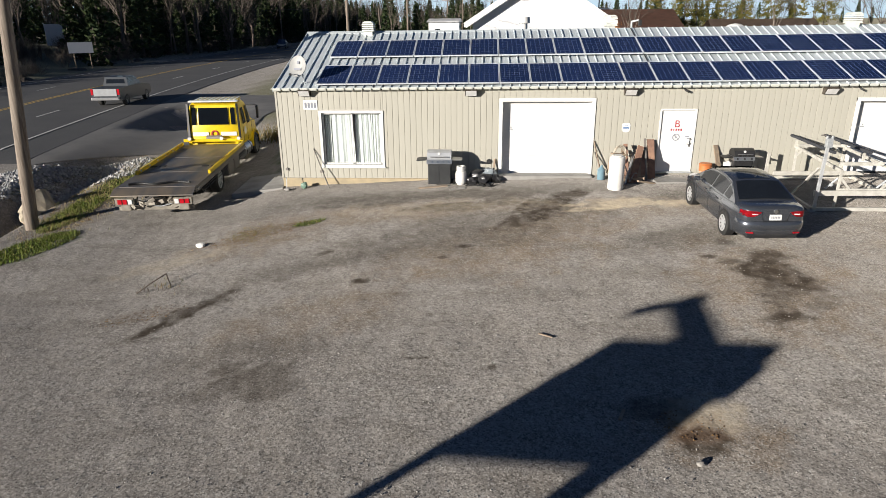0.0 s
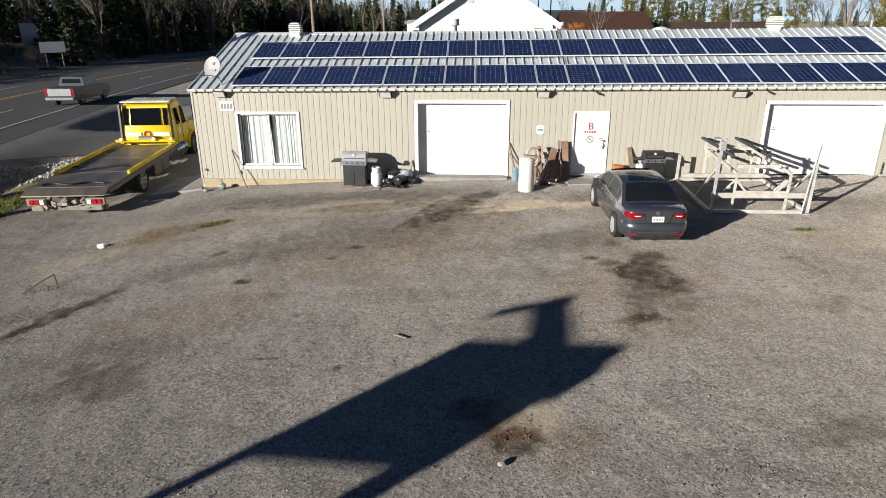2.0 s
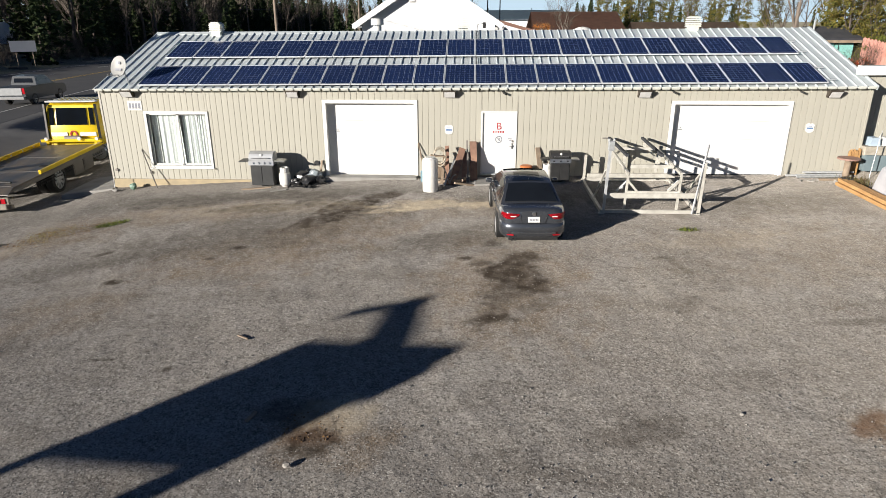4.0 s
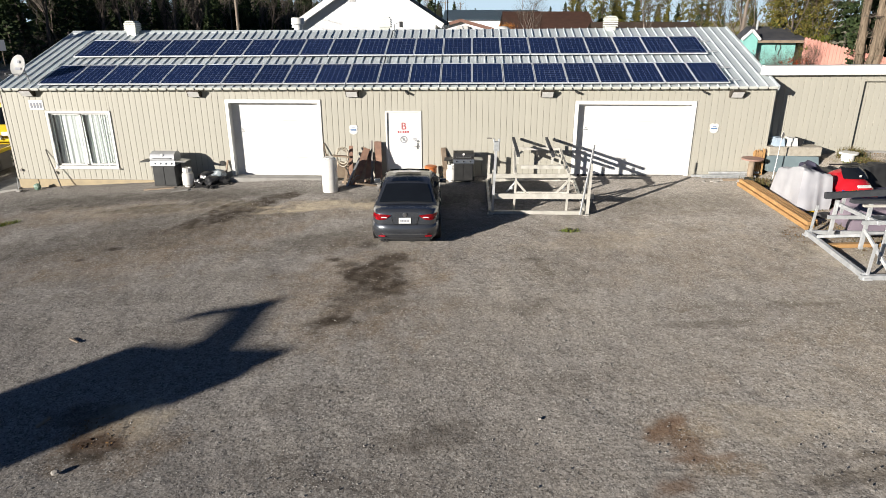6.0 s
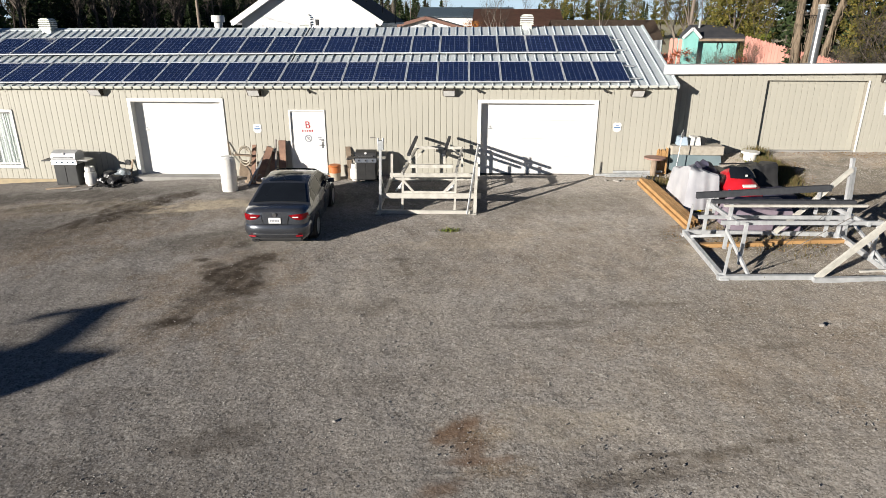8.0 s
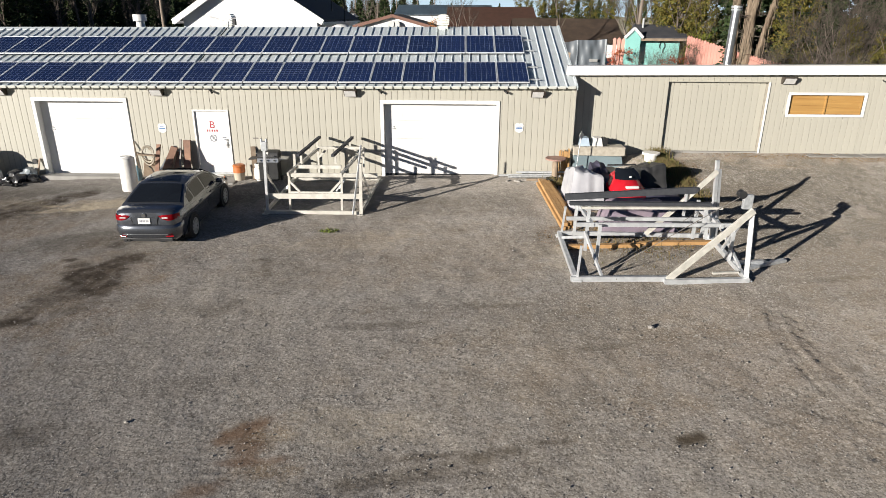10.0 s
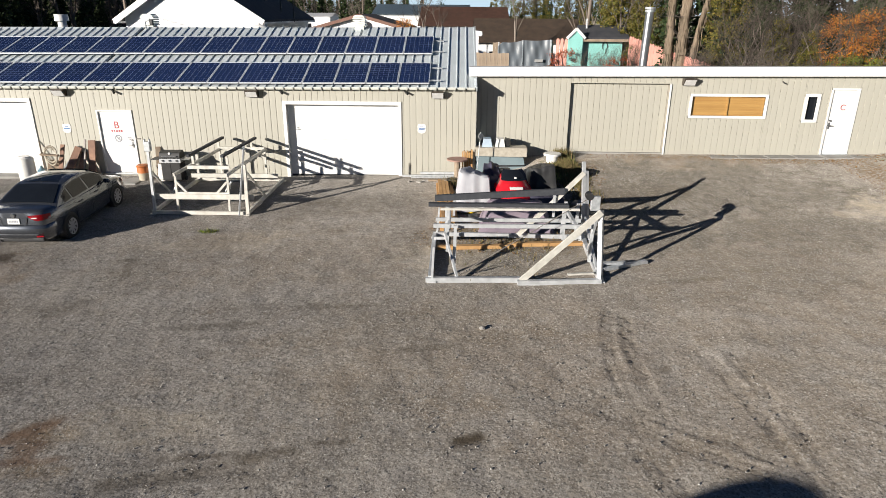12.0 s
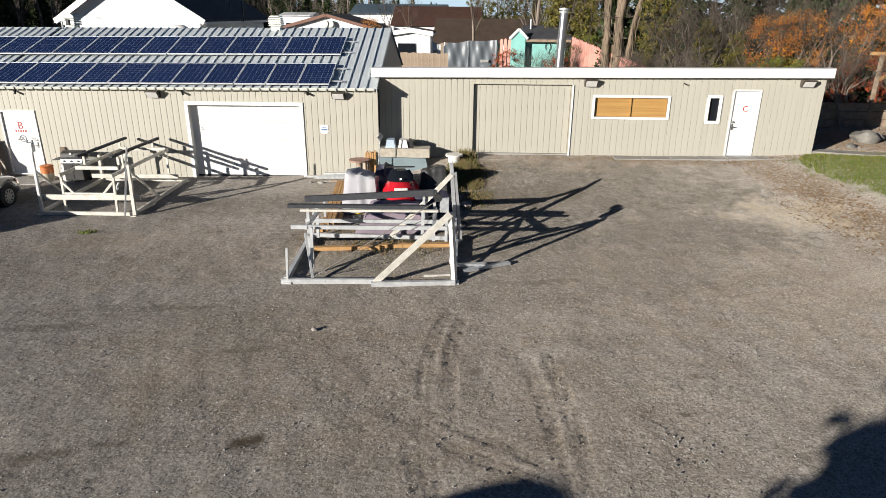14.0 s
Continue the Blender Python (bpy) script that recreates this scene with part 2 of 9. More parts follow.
# oil and damp: x, y, half length, half width, turn, strength
STAINS = [
    (9.1, -3.3, 1.5, 0.75, 50, 0.95), (8.2, -4.4, 0.9, 0.45, 45, 0.75), (9.9, -2.2, 0.8, 0.4, 35, 0.8), (7.2, -3.0, 1.6, 0.4, 12, 0.6), (8.2, -2.3, 0.8, 0.3, 15, 0.5), (6.0, -2.9, 1.2, 0.28, 8, 0.65), (4.1, -2.4, 1.2, 0.25, 5, 0.5), (2.4, -2.45, 0.7, 0.2, 5, 0.5),
    (6.69, -6.2, 0.3, 0.15, 5, 0.8), (6.2, -6.9, 0.16, 0.12, 0, 0.7), (2.86, -6.2, 0.32, 0.12, 20, 0.6), (4.29, -8.1, 0.17, 0.12, 0, 0.9), (7.37, -11.97, 0.12, 0.1, 0, 0.8), (5.94, -11.62, 0.26, 0.05, 0, 0.8),
    (0.55, -9.0, 1.15, 0.33, 57, 0.9), (0.0, -9.9, 0.6, 0.2, 55, 0.8), (1.1, -8.1, 0.5, 0.22, 55, 0.6), (2.9, -12.1, 0.85, 0.4, 25, 0.5), (3.4, -12.5, 0.5, 0.3, 10, 0.5), (2.4, -11.8, 0.4, 0.25, 40, 0.6),
    (13.8, -8.1, 0.75, 0.6, 60, 0.95), (14.3, -8.7, 0.5, 0.4, 30, 0.85), (13.6, -9.0, 1.5, 0.5, 75, 0.6), (14.1, -7.2, 0.5, 0.35, 0, 0.75), (13.3, -10.2, 0.55, 0.28, 10, 0.85), (13.1, -7.5, 0.3, 0.2, 10, 0.7), (12.7, -7.2, 0.2, 0.14, 0, 0.7), (14.1, -9.7, 0.6, 0.25, 30, 0.4), (13.4, -6.25, 0.22, 0.3, 0, 0.6),
    (10.5, -14.0, 0.45, 0.3, 10, 0.8), (21.8, -13.9, 0.7, 0.08, 5, 0.5), (23.6, -13.6, 0.5, 0.06, 5, 0.5), (25.61, -13.52, 0.3, 0.15, 5, 0.85), (28.95, -11.65, 0.2, 0.08, 10, 0.35), (32.8, -11.8, 0.2, 0.08, 0, 0.35), (32.2, -12.8, 0.1, 0.06, 0, 0.7),
    (17.5, -7.3, 0.25, 0.12, 0, 0.45), (17.75, -7.9, 0.5, 0.1, 110, 0.25), (17.5, -9.5, 0.7, 0.3, 30, 0.3), (22.6, -13.9, 0.9, 0.12, 12, 0.5), (21.5, -14.3, 0.8, 0.15, 10, 0.45), (10.0, -13.2, 0.6, 0.3, 0, 0.5), (15.3, -13.7, 1.0, 0.25, 15, 0.4), (30.4, -2.8, 2.0, 0.7, 10, 0.35),
    (7.5, -4.6, 3.6, 1.5, 18, 0.36), (5.5, -1.9, 4.5, 0.5, 0, 0.42), (14.5, -2.6, 2.0, 0.8, 0, 0.35), (12.9, -5.6, 1.6, 0.6, 30, 0.35), (21.5, -3.4, 2.6, 0.9, 10, 0.3), (2.6, -7.0, 1.8, 0.5, 25, 0.35), (2.4, -11.2, 1.6, 0.6, 15, 0.22), (24.8, -11.0, 0.6, 0.12, 15, 0.4), (23.0, -9.4, 0.8, 0.12, 5, 0.35), (30.8, -8.0, 0.7, 0.15, 10, 0.3), (20.5, -10.3, 0.9, 0.14, 8, 0.35)]
# sand and pale dust: the same
SANDS = [(10.8, -3.45, 0.9, 0.24, 8, 1.0), (11.4, -3.0, 1.3, 0.4, 10, 0.85), (12.9, -3.1, 0.8, 0.35, 0, 0.9), (9.9, -3.75, 0.4, 0.1, 10, 0.7), (6.0, -3.0, 3.0, 0.6, 0, 0.25), (10.9, -13.3, 0.7, 0.4, 0, 0.55), (38.2, -3.8, 1.6, 1.1, -20, 0.5), (37.5, -8.5, 3.0, 0.8, 15, 0.2),
         (20.6, -13.2, 1.2, 0.5, 10, 0.3), (-1.5, -6.0, 1.4, 0.5, 30, 0.35), (19.5, -6.0, 2.0, 0.7, 10, 0.25), (25.0, -6.8, 1.2, 0.8, 0, 0.3)]
# brown leaves and dry weeds, and living grass
LEAVES = [(39.3, -1.8, 2.2, 0.8, -60, 0.95), (39.8, -4.6, 2.2, 1.1, -60, 0.9), (37.0, 0.1, 3.0, 0.4, 0, 0.7), (42.5, 0.2, 2.2, 0.5, -10, 0.8), (44.5, 3.2, 4.0, 2.4, 0, 0.95), (0.4, -4.5, 1.5, 0.4, 25, 0.7), (34.5, 0.2, 4.5, 0.3, 0, 0.6), (26.6, -5.6, 1.9, 0.8, 0, 0.6), (29.0, -1.3, 0.9, 0.9, 0, 0.5), (39.4, -6.2, 0.8, 0.3, 0, 0.6), (10.4, -13.6, 0.4, 0.3, 0, 0.6), (-0.6, -9.2, 0.8, 0.3, 20, 0.4), (-7.4, 0.0, 1.0, 3.0, 0, 0.6)]
GRASS = [(42.9, -1.5, 2.9, 1.7, -30, 0.9), (-6.9, -4.3, 1.4, 0.7, 60, 1.0), (-7.7, 2.6, 0.6, 4.0, 4, 0.6), (-7.4, -1.2, 0.6, 1.6, 0, 0.55), (1.9, -3.75, 0.45, 0.16, 30, 0.75), (18.7, -5.3, 0.25, 0.12, 0, 0.9), (-5.4, 8.5, 1.2, 3.0, 0, 0.6), (-1.4, 11.0, 0.9, 6.0, 0, 0.9), (28.8, -1.0, 0.5, 1.0, 0, 0.9), (46.0, -4.5, 4.0, 2.0, 0, 0.8)]


# brown earthy tint over wide patches
EARTH = [(7.6, -6.6, 3.0, 1.5, 15, 0.75), (9.4, -5.2, 2.4, 1.0, 20, 0.7), (13.6, -8.6, 1.8, 2.6, 0, 0.7), (3.6, -3.4, 3.5, 0.9, 5, 0.6), (0.8, -5.0, 2.0, 0.8, 30, 0.7), (3.6, -9.6, 2.0, 1.0, 20, 0.5), (12.0, -3.4, 2.6, 0.8, 0, 0.6), (10.6, -13.9, 0.9, 0.55, 0, 0.8), (19.2, -13.5, 0.5, 0.42, 20, 1.0), (19.4, -14.2, 0.5, 0.2, 0, 0.9), (21.0, -6.5, 5.0, 2.0, 5, 0.4), (27.0, -10.6, 5.0, 2.4, 5, 0.45), (34.0, -8.0, 6.0, 3.5, 0, 0.5), (29.5, -13.0, 3.5, 1.6, 0, 0.4), (27.5, -4.0, 2.4, 2.6, 0, 0.8), (31.5, -0.5, 4.0, 0.7, 0, 0.8)]


# rusty earth
RUST = [(18.95, -13.35, 0.5, 0.2, 40, 0.8), (19.15, -13.75, 0.22, 0.3, 0, 0.7), (19.2, -14.0, 0.45, 0.1, 5, 0.75), (18.75, -14.55, 0.5, 0.2, 15, 0.7), (10.5, -13.8, 0.5, 0.25, 10, 0.35)]


# patches where the gravel is darker
DARK_PATCHES = [(32.2, -2.4, 5.4, 2.3, 4, 1.0), (30.2, -4.8, 2.8, 1.8, 0, 0.95), (34.5, -4.8, 3.2, 1.7, -8, 0.85), (32.5, -7.2, 3.4, 1.6, 0, 0.5), (29.0, -8.0, 2.0, 1.6, 0, 0.35), (26.0, -8.0, 2.2, 1.4, 0, 0.3), (37.0, -2.6, 1.0, 1.6, 0, 0.4), (26.6, -6.4, 2.6, 1.6, 0, 0.7), (8.0, -1.6, 4.0, 0.7, 0, 0.5), (3.0, -1.9, 3.0, 0.8, 4, 0.45), (15.5, -2.0, 3.0, 1.1, 0, 0.5), (21.6, -2.6, 3.2, 1.0, 6, 0.35), (17.7, -7.6, 0.8, 1.2, 20, 0.35), (0.5, -2.2, 2.4, 1.0, 20, 0.45), (-3.0, -1.0, 2.4, 4.0, 0, 0.25), (5.5, -6.0, 3.0, 1.2, 12, 0.3), (12.5, -6.2, 2.2, 0.9, 18, 0.4), (24.2, -9.8, 2.6, 0.9, 0, 0.3)]


def blots(x, y, rows, seed):
    out = np.zeros_like(x)
    jig = 0.30 * wobble(x, y, 2.7, seed) + 0.22 * wobble(x, y, 8.0, seed + 1) + 0.12 * wobble(x, y, 19.0, seed + 2)
    for cx, cy, a, b, turn, k in rows:
        c, s = math.cos(radians(turn)), math.sin(radians(turn))
        near = (np.abs(x - cx) < 9) & (np.abs(y - cy) < 9)
        dx, dy = x[near] - cx, y[near] - cy
        r = np.hypot((dx * c + dy * s) / a, (dy * c - dx * s) / b) + jig[near]
        out[near] = np.maximum(out[near], k * smooth((1.4 - r) / 0.85))
    return out


RUTS = [[(28.48, -9.56), (28.24, -10.55), (28.16, -11.43), (28.16, -12.36), (28.22, -13.21), (28.39, -14.59)],
        [(28.76, -9.79), (28.61, -10.76), (28.56, -11.7), (28.56, -12.97)],
        [(27.37, -12.4), (27.72, -12.74), (28.21, -13.18), (28.62, -13.59), (29.1, -13.88), (29.66, -14.17)],
        [(27.69, -12.44), (28.26, -12.85), (28.57, -13.04), (29.04, -13.36), (29.81, -13.87), (30.2, -14.14)],
        [(26.35, -12.06), (27.16, -12.53), (27.78, -12.88)],
        [(27.99, -13.28), (28.13, -14.06), (28.25, -14.59)],
        [(18.65, -14.28), (19.65, -14.25)],
        [(20.5, -14.55), (21.3, -14.25), (22.6, -14.1)],
        [(29.9, -11.2), (30.05, -12.3), (30.12, -13.2), (30.1, -14.4)],
        [(30.3, -11.2), (30.42, -12.3), (30.48, -13.2), (30.5, -14.4)]]


def tracks(x, y):
    """Wheel ruts across the lot: how deep, and the tread marks in them."""
    deep, mark = np.zeros_like(x), np.zeros_like(x)
    for line in RUTS:
        run = 0.0
        for (ax, ay), (bx, by) in zip(line, line[1:]):
            dx, dy = bx - ax, by - ay
            n = math.hypot(dx, dy)
            t = ((x - ax) * dx + (y - ay) * dy) / n
            d = np.abs((x - ax) * dy - (y - ay) * dx) / n
            inside = (t > -0.1) & (t < n + 0.1)
            k = inside * np.maximum(smooth((0.045 - np.abs(d - 0.075)) / 0.045), 0.3 * smooth((0.12 - d) / 0.08))
            deep = np.maximum(deep, k)
            mark = np.where(k > 0.2, np.sin((t + run) * 38) * k, mark)
            run += n
    patchy = np.clip(0.8 + 0.4 * wobble(x, y, 1.1, 71) + 0.15 * wobble(x, y, 5.0, 72), 0.25, 1)
    return deep * patchy, mark * patchy


gx, gy = axis(-9.0, 44.0, 0.062, 2600), axis(-16.6, 1.0, 0.056, 2600)
XX, YY = np.meshgrid(gx, gy)
ZZ = ground_z(XX, YY)
fine = ((XX > -12) & (XX < 50) & (YY > -22) & (YY < 6)).astype(float)
rut, tread = tracks(XX, YY)
ZZ = ZZ + fine * (0.012 * wobble(XX, YY, 1.3, 3) + 0.006 * wobble(XX, YY, 6.0, 4) + 0.0038 * np.random.RandomState(5).uniform(-1, 1, XX.shape)) - 0.024 * rut + 0.011 * tread
under = (XX > 0.15) & (XX < 40.7) & (YY > 0.12 + 0.65 * (XX > 25.9)) & (YY < 6)
ZZ[under] -= 0.3
jit = np.random.RandomState(6)
XX, YY = XX + fine * jit.uniform(-0.022, 0.022, XX.shape), YY + fine * jit.uniform(-0.02, 0.02, XX.shape)
ny, nx = XX.shape
idx = np.arange(nx * ny).reshape(ny, nx)
faces = np.stack([idx[:-1, :-1], idx[:-1, 1:], idx[1:, 1:], idx[1:, :-1]], -1).reshape(-1, 4)
gme = bpy.data.meshes.new("ground")
gme.from_pydata(np.stack([XX, YY, ZZ], -1).reshape(-1, 3).tolist(), [], faces.tolist())
gme.shade_smooth()
# stains alone here; the painted rut shade joins them below
stain_and_rut_shade = np.clip(blots(XX, YY, STAINS, 11), 0, 1)
sand = np.clip(np.maximum(blots(XX, YY, SANDS, 21), 0.14 * smooth((XX - 14) / 14 + 0.35 * wobble(XX, YY, 0.5, 8))), 0, 1)
leaf = np.clip(blots(XX, YY, LEAVES, 31), 0, 1)
wild = ((XX < road_x(YY) - 17) | (YY > 8) & (XX > 1) | (YY > 15) & (XX > road_x(YY) + 4) & (XX > -9 - 0.12 * YY) | (XX > 47) | (YY < -40)).astype(float)
green = np.clip(np.maximum(blots(XX, YY, GRASS, 41), 0.45 * wild), 0, 1)
leaf = np.maximum(leaf, 0.6 * wild)
# the ruts are darkened too: their shade is put into the colour
for key, val in (("dark_patch", np.clip(blots(XX, YY, DARK_PATCHES, 81), 0, 1)), ("earth", np.clip(blots(XX, YY, EARTH, 61), 0, 1)), ("stain_and_rut_shade", np.maximum(np.clip(stain_and_rut_shade * 1.25, 0, 1), 0.36 * rut)), ("rust", np.clip(blots(XX, YY, RUST, 91), 0, 1)), ("sand", sand), ("leaf", leaf), ("green", green)):
    gme.attributes.new(key, "FLOAT", "POINT").data.foreach_set("value", val.reshape(-1).astype(np.float32))


def ground_material():
    mt = bpy.data.materials.new("gravel_lot")
    mt.use_nodes = True
    nt, L = mt.node_tree, mt.node_tree.links.new
    N = nt.nodes.new
    p = nt.nodes["Principled BSDF"]
    p.inputs["Roughness"].default_value = 0.92
    p.inputs["Diffuse Roughness"].default_value = 0.6
    p.inputs["Specular IOR Level"].default_value = 0.25
    pos = N("ShaderNodeNewGeometry").outputs["Position"]

    def nz(scale, detail=5):
        n = N("ShaderNodeTexNoise")
        n.inputs["Scale"].default_value, n.inputs["Detail"].default_value = scale, detail
        L(pos, n.inputs["Vector"])
        return n.outputs[0]

    def mixed(f, a, b):
        m = N("ShaderNodeMix")
        m.data_type = "RGBA"
        for sock, v in (("Factor", f), ("A", a), ("B", b)):
            if isinstance(v, tuple):
                m.inputs[sock].default_value = (*v, 1)
            elif isinstance(v, float):
                m.inputs[sock].default_value = v
            else:
                L(v, m.inputs[sock])
        return m.outputs["Result"]

    def span(v, a, b, lo=0.0, hi=1.0):
        m = N("ShaderNodeMapRange")
        L(v, m.inputs[0])
        for k, q in zip((1, 2, 3, 4), (a, b, lo, hi)):
            m.inputs[k].default_value = q
        return m.outputs[0]

    def mul(a, b):
        m = N("ShaderNodeMath")
        m.operation = "MULTIPLY"
        L(a, m.inputs[0])
        L(b, m.inputs[1])
        return m.outputs[0]

    def at(key):
        a = N("ShaderNodeAttribute")
        a.attribute_name = key
        return a.outputs["Fac"]

    def cells(scale):
        v = N("ShaderNodeTexVoronoi")
        v.inputs["Scale"].default_value = scale
        L(pos, v.inputs["Vector"])
        c = N("ShaderNodeSeparateColor")
        L(v.outputs["Color"], c.inputs[0])
        return c.outputs[0], c.outputs[1]

    def stretched(sx, sy, scale, detail):
        d = N("ShaderNodeMapping")
        d.inputs["Scale"].default_value = (sx, sy, 1.0)
        L(pos, d.inputs[0])
        n = N("ShaderNodeTexNoise")
        n.inputs["Scale"].default_value, n.inputs["Detail"].default_value = scale, detail
        L(d.outputs[0], n.inputs["Vector"])
        return n.outputs[0]

    grit_a, grit_b = cells(52)
    chip_a, chip_b = cells(30)
    coarse = span(nz(0.55, 6), 0.40, 0.62)
    base = mixed(span(nz(0.35, 5), 0.35, 0.65), (0.338, 0.312, 0.286), (0.276, 0.250, 0.225))
    base = mixed(span(nz(2.2, 7), 0.4, 0.7, 0.0, 0.5), base, (0.300, 0.272, 0.232))
    base = mixed(span(nz(6.5, 7), 0.50, 0.72, 0.0, 0.7), base, (0.140, 0.122, 0.104))
    base = mixed(span(nz(19.0, 7), 0.48, 0.70, 0.0, 0.75), base, (0.128, 0.116, 0.103))
    base = mixed(span(nz(23.0, 5), 0.54, 0.74, 0.0, 0.6), base, (0.40, 0.375, 0.335))
    base = mixed(span(stretched(0.4, 1.3, 1.0, 8), 0.52, 0.70, 0.0, 0.55), base, (0.135, 0.116, 0.097))
    base = mixed(mul(at("earth"), span(nz(1.7, 7), 0.3, 0.62, 0.2, 1.0)), base, (0.205, 0.150, 0.098))
    base = mixed(mul(at("dark_patch"), span(nz(2.8, 8), 0.25, 0.6, 0.55, 1.0)), base, (0.080, 0.072, 0.061))
    # loose stones in the surface: fine grit everywhere, coarser chips in patches
    base = mixed(span(grit_a, 0.74, 1.0, 0.0, 0.75), base, (0.52, 0.495, 0.455))
    base = mixed(span(grit_b, 0.70, 1.0, 0.0, 0.8), base, (0.052, 0.048, 0.043))
    base = mixed(mul(span(chip_a, 0.88, 1.0, 0.0, 0.7), coarse), base, (0.44, 0.42, 0.385))
    base = mixed(mul(span(chip_b, 0.86, 1.0, 0.0, 0.7), coarse), base, (0.075, 0.068, 0.060))
    base = mixed(mul(at("leaf"), span(nz(13.0, 6), 0.36, 0.6)), base, (0.120, 0.075, 0.040))
    base = mixed(mul(at("green"), span(nz(9.0, 6), 0.30, 0.5)), base, (0.060, 0.092, 0.018))
    # dark brown of the oil stains, and shade painted into the ruts
    base = mixed(mul(at("stain_and_rut_shade"), span(nz(3.2, 8), 0.28, 0.60, 0.45, 1.0)), base, (0.050, 0.038, 0.027))
    base = mixed(mul(at("rust"), span(nz(2.4, 4), 0.25, 0.55, 0.5, 1.0)), base, (0.150, 0.088, 0.054))
    base = mixed(mul(at("sand"), span(nz(4.0, 7), 0.25, 0.60, 0.25, 1.0)), base, (0.470, 0.395, 0.285))
    L(base, p.inputs["Base Color"])
    b0 = N("ShaderNodeBump")
    b0.inputs["Strength"].default_value, b0.inputs["Distance"].default_value = 0.22, 0.006
    L(nz(75.0, 4), b0.inputs["Height"])
    b1 = N("ShaderNodeBump")
    b1.inputs["Strength"].default_value, b1.inputs["Distance"].default_value = 0.35, 0.010
    L(nz(34.0, 6), b1.inputs["Height"])
    L(b0.outputs[0], b1.inputs["Normal"])
    b2 = N("ShaderNodeBump")
    b2.inputs["Strength"].default_value, b2.inputs["Distance"].default_value = 0.5, 0.025
    L(nz(12.0, 9), b2.inputs["Height"])
    L(b1.outputs[0], b2.inputs["Normal"])
    L(b2.outputs[0], p.inputs["Normal"])
    return mt


gme.materials.append(ground_material())
ground = tagged(new("ground", gme), "grey gravel lot with oil stains, sand and wheel ruts", "ground", kind="structure")


def zg(x, y):
    return float(ground_z(x, y))


# ---- road ----
M_ASPHALT = material("road_asphalt", (0.060, 0.060, 0.062), 0.85, 0, (0.075, 0.074, 0.074), 0.35, 0.2, 70, 0.3, 0, (1, 1, 1), 0, None, True)
M_LINE = material("white_road_paint", (0.62, 0.62, 0.60), 0.7, 0, (0.5, 0.5, 0.48), 3.0, 0.1, 40)
M_YLINE = material("yellow_road_paint", (0.60, 0.40, 0.08), 0.7, 0, (0.5, 0.33, 0.07), 3.0, 0.1, 40)
M_APRON = material("old_asphalt_apron", (0.125, 0.122, 0.118), 0.9, 0, (0.165, 0.158, 0.15), 0.8, 0.25, 50, 0.4, 0, (1, 1, 1), 0, None, True)


def strip(bm, u0, u1, y0, y1, lift, step=6.0):
    """A ribbon of the road between two offsets from the near white line."""
    ys = np.linspace(y0, y1, max(2, int((y1 - y0) / step) + 1))
    sheet(bm, [[(road_x(y) - u0, y, road_z(y) + lift), (road_x(y) - u1, y, road_z(y) + lift)] for y in ys])


road = thing("road", None, "two-way four-lane asphalt road with painted lines", "road", kind="structure")
bm = B()
ys = np.linspace(-90, 320, 110)
sheet(bm, [[(road_x(y) + 2.6, y, road_z(y) - 0.25), (road_x(y) + 2.4, y, road_z(y) + 0.04), (road_x(y) - 7.6, y, road_z(y) + 0.07), (road_x(y) - 18.1, y, road_z(y) + 0.04), (road_x(y) - 18.4, y, road_z(y) - 0.3)] for y in ys])
part("asphalt", bm, M_ASPHALT, road)
for u, mt, w in ((0, M_LINE, 0.14), (7.5, M_YLINE, 0.13), (7.84, M_YLINE, 0.13), (16.4, M_LINE, 0.14)):
    bm = B()
    strip(bm, u - w / 2, u + w / 2, -90, 320, 0.075)
    part("painted_line", bm, mt, road)
for u in (3.45, 11.9):
    for k in range(16):
        bm = B()
        y = -11.2 + 14.1 * k + (2.3 if u > 5 else 0)
        strip(bm, u - 0.07, u + 0.07, y, y + 3.3, 0.076, 2.0)
        part("painted_dash", bm, M_LINE, road)
bm = B()
rows = []
for i in range(30):
    k = i / 29
    row = []
    for j in range(13):
        # the near edge slants along the rim of the ditch
        a = road_x(1.5 + 28.5 * k) + 2.3
        b = -6.2 + 0.5 * math.sin(9 * k)
        x = a + (b - a) * j / 12
        y0 = 7.7 + 1.55 * min(0, max(-4.2, x + 9)) + 0.25 * math.sin(2.3 * x)
        y = y0 + (30 - y0) * k
        row.append((x, y, zg(x, y) + 0.03))
    rows.append(row)
sheet(bm, rows)
solo("pavement", bm, M_APRON, "cracked grey asphalt apron beside the road", "pavement", "structure", smooth=True)

# ---- main building ----
EAVE_Y, RIDGE_Y, MAIN_X1 = -0.22, 4.95, 25.90


def eave_z(x):
    return 3.135 + 0.0057 * x


def ridge_z(x):
    return 4.84 + 0.0085 * x


def roof_frame(x, y, lift=0.0):
    """A pose on the front slope: x along the eave, y up the slope, z off the roof."""
    ex = Vector((1, 0, 0.007)).normalized()
    ey = Vector((0, RIDGE_Y - EAVE_Y, ridge_z(x) - eave_z(x)))
    k = (y - EAVE_Y) / (RIDGE_Y - EAVE_Y)
    ey = (ey - ex * ey.dot(ex)).normalized()
    ez = ex.cross(ey)
    o = Vector((x, y, eave_z(x) + k * (ridge_z(x) - eave_z(x)))) + ez * lift
    return Matrix(((ex.x, ey.x, ez.x, o.x), (ex.y, ey.y, ez.y, o.y), (ex.z, ey.z, ez.z, o.z), (0, 0, 0, 1)))


PLANK_W = 0.203
bm = B()
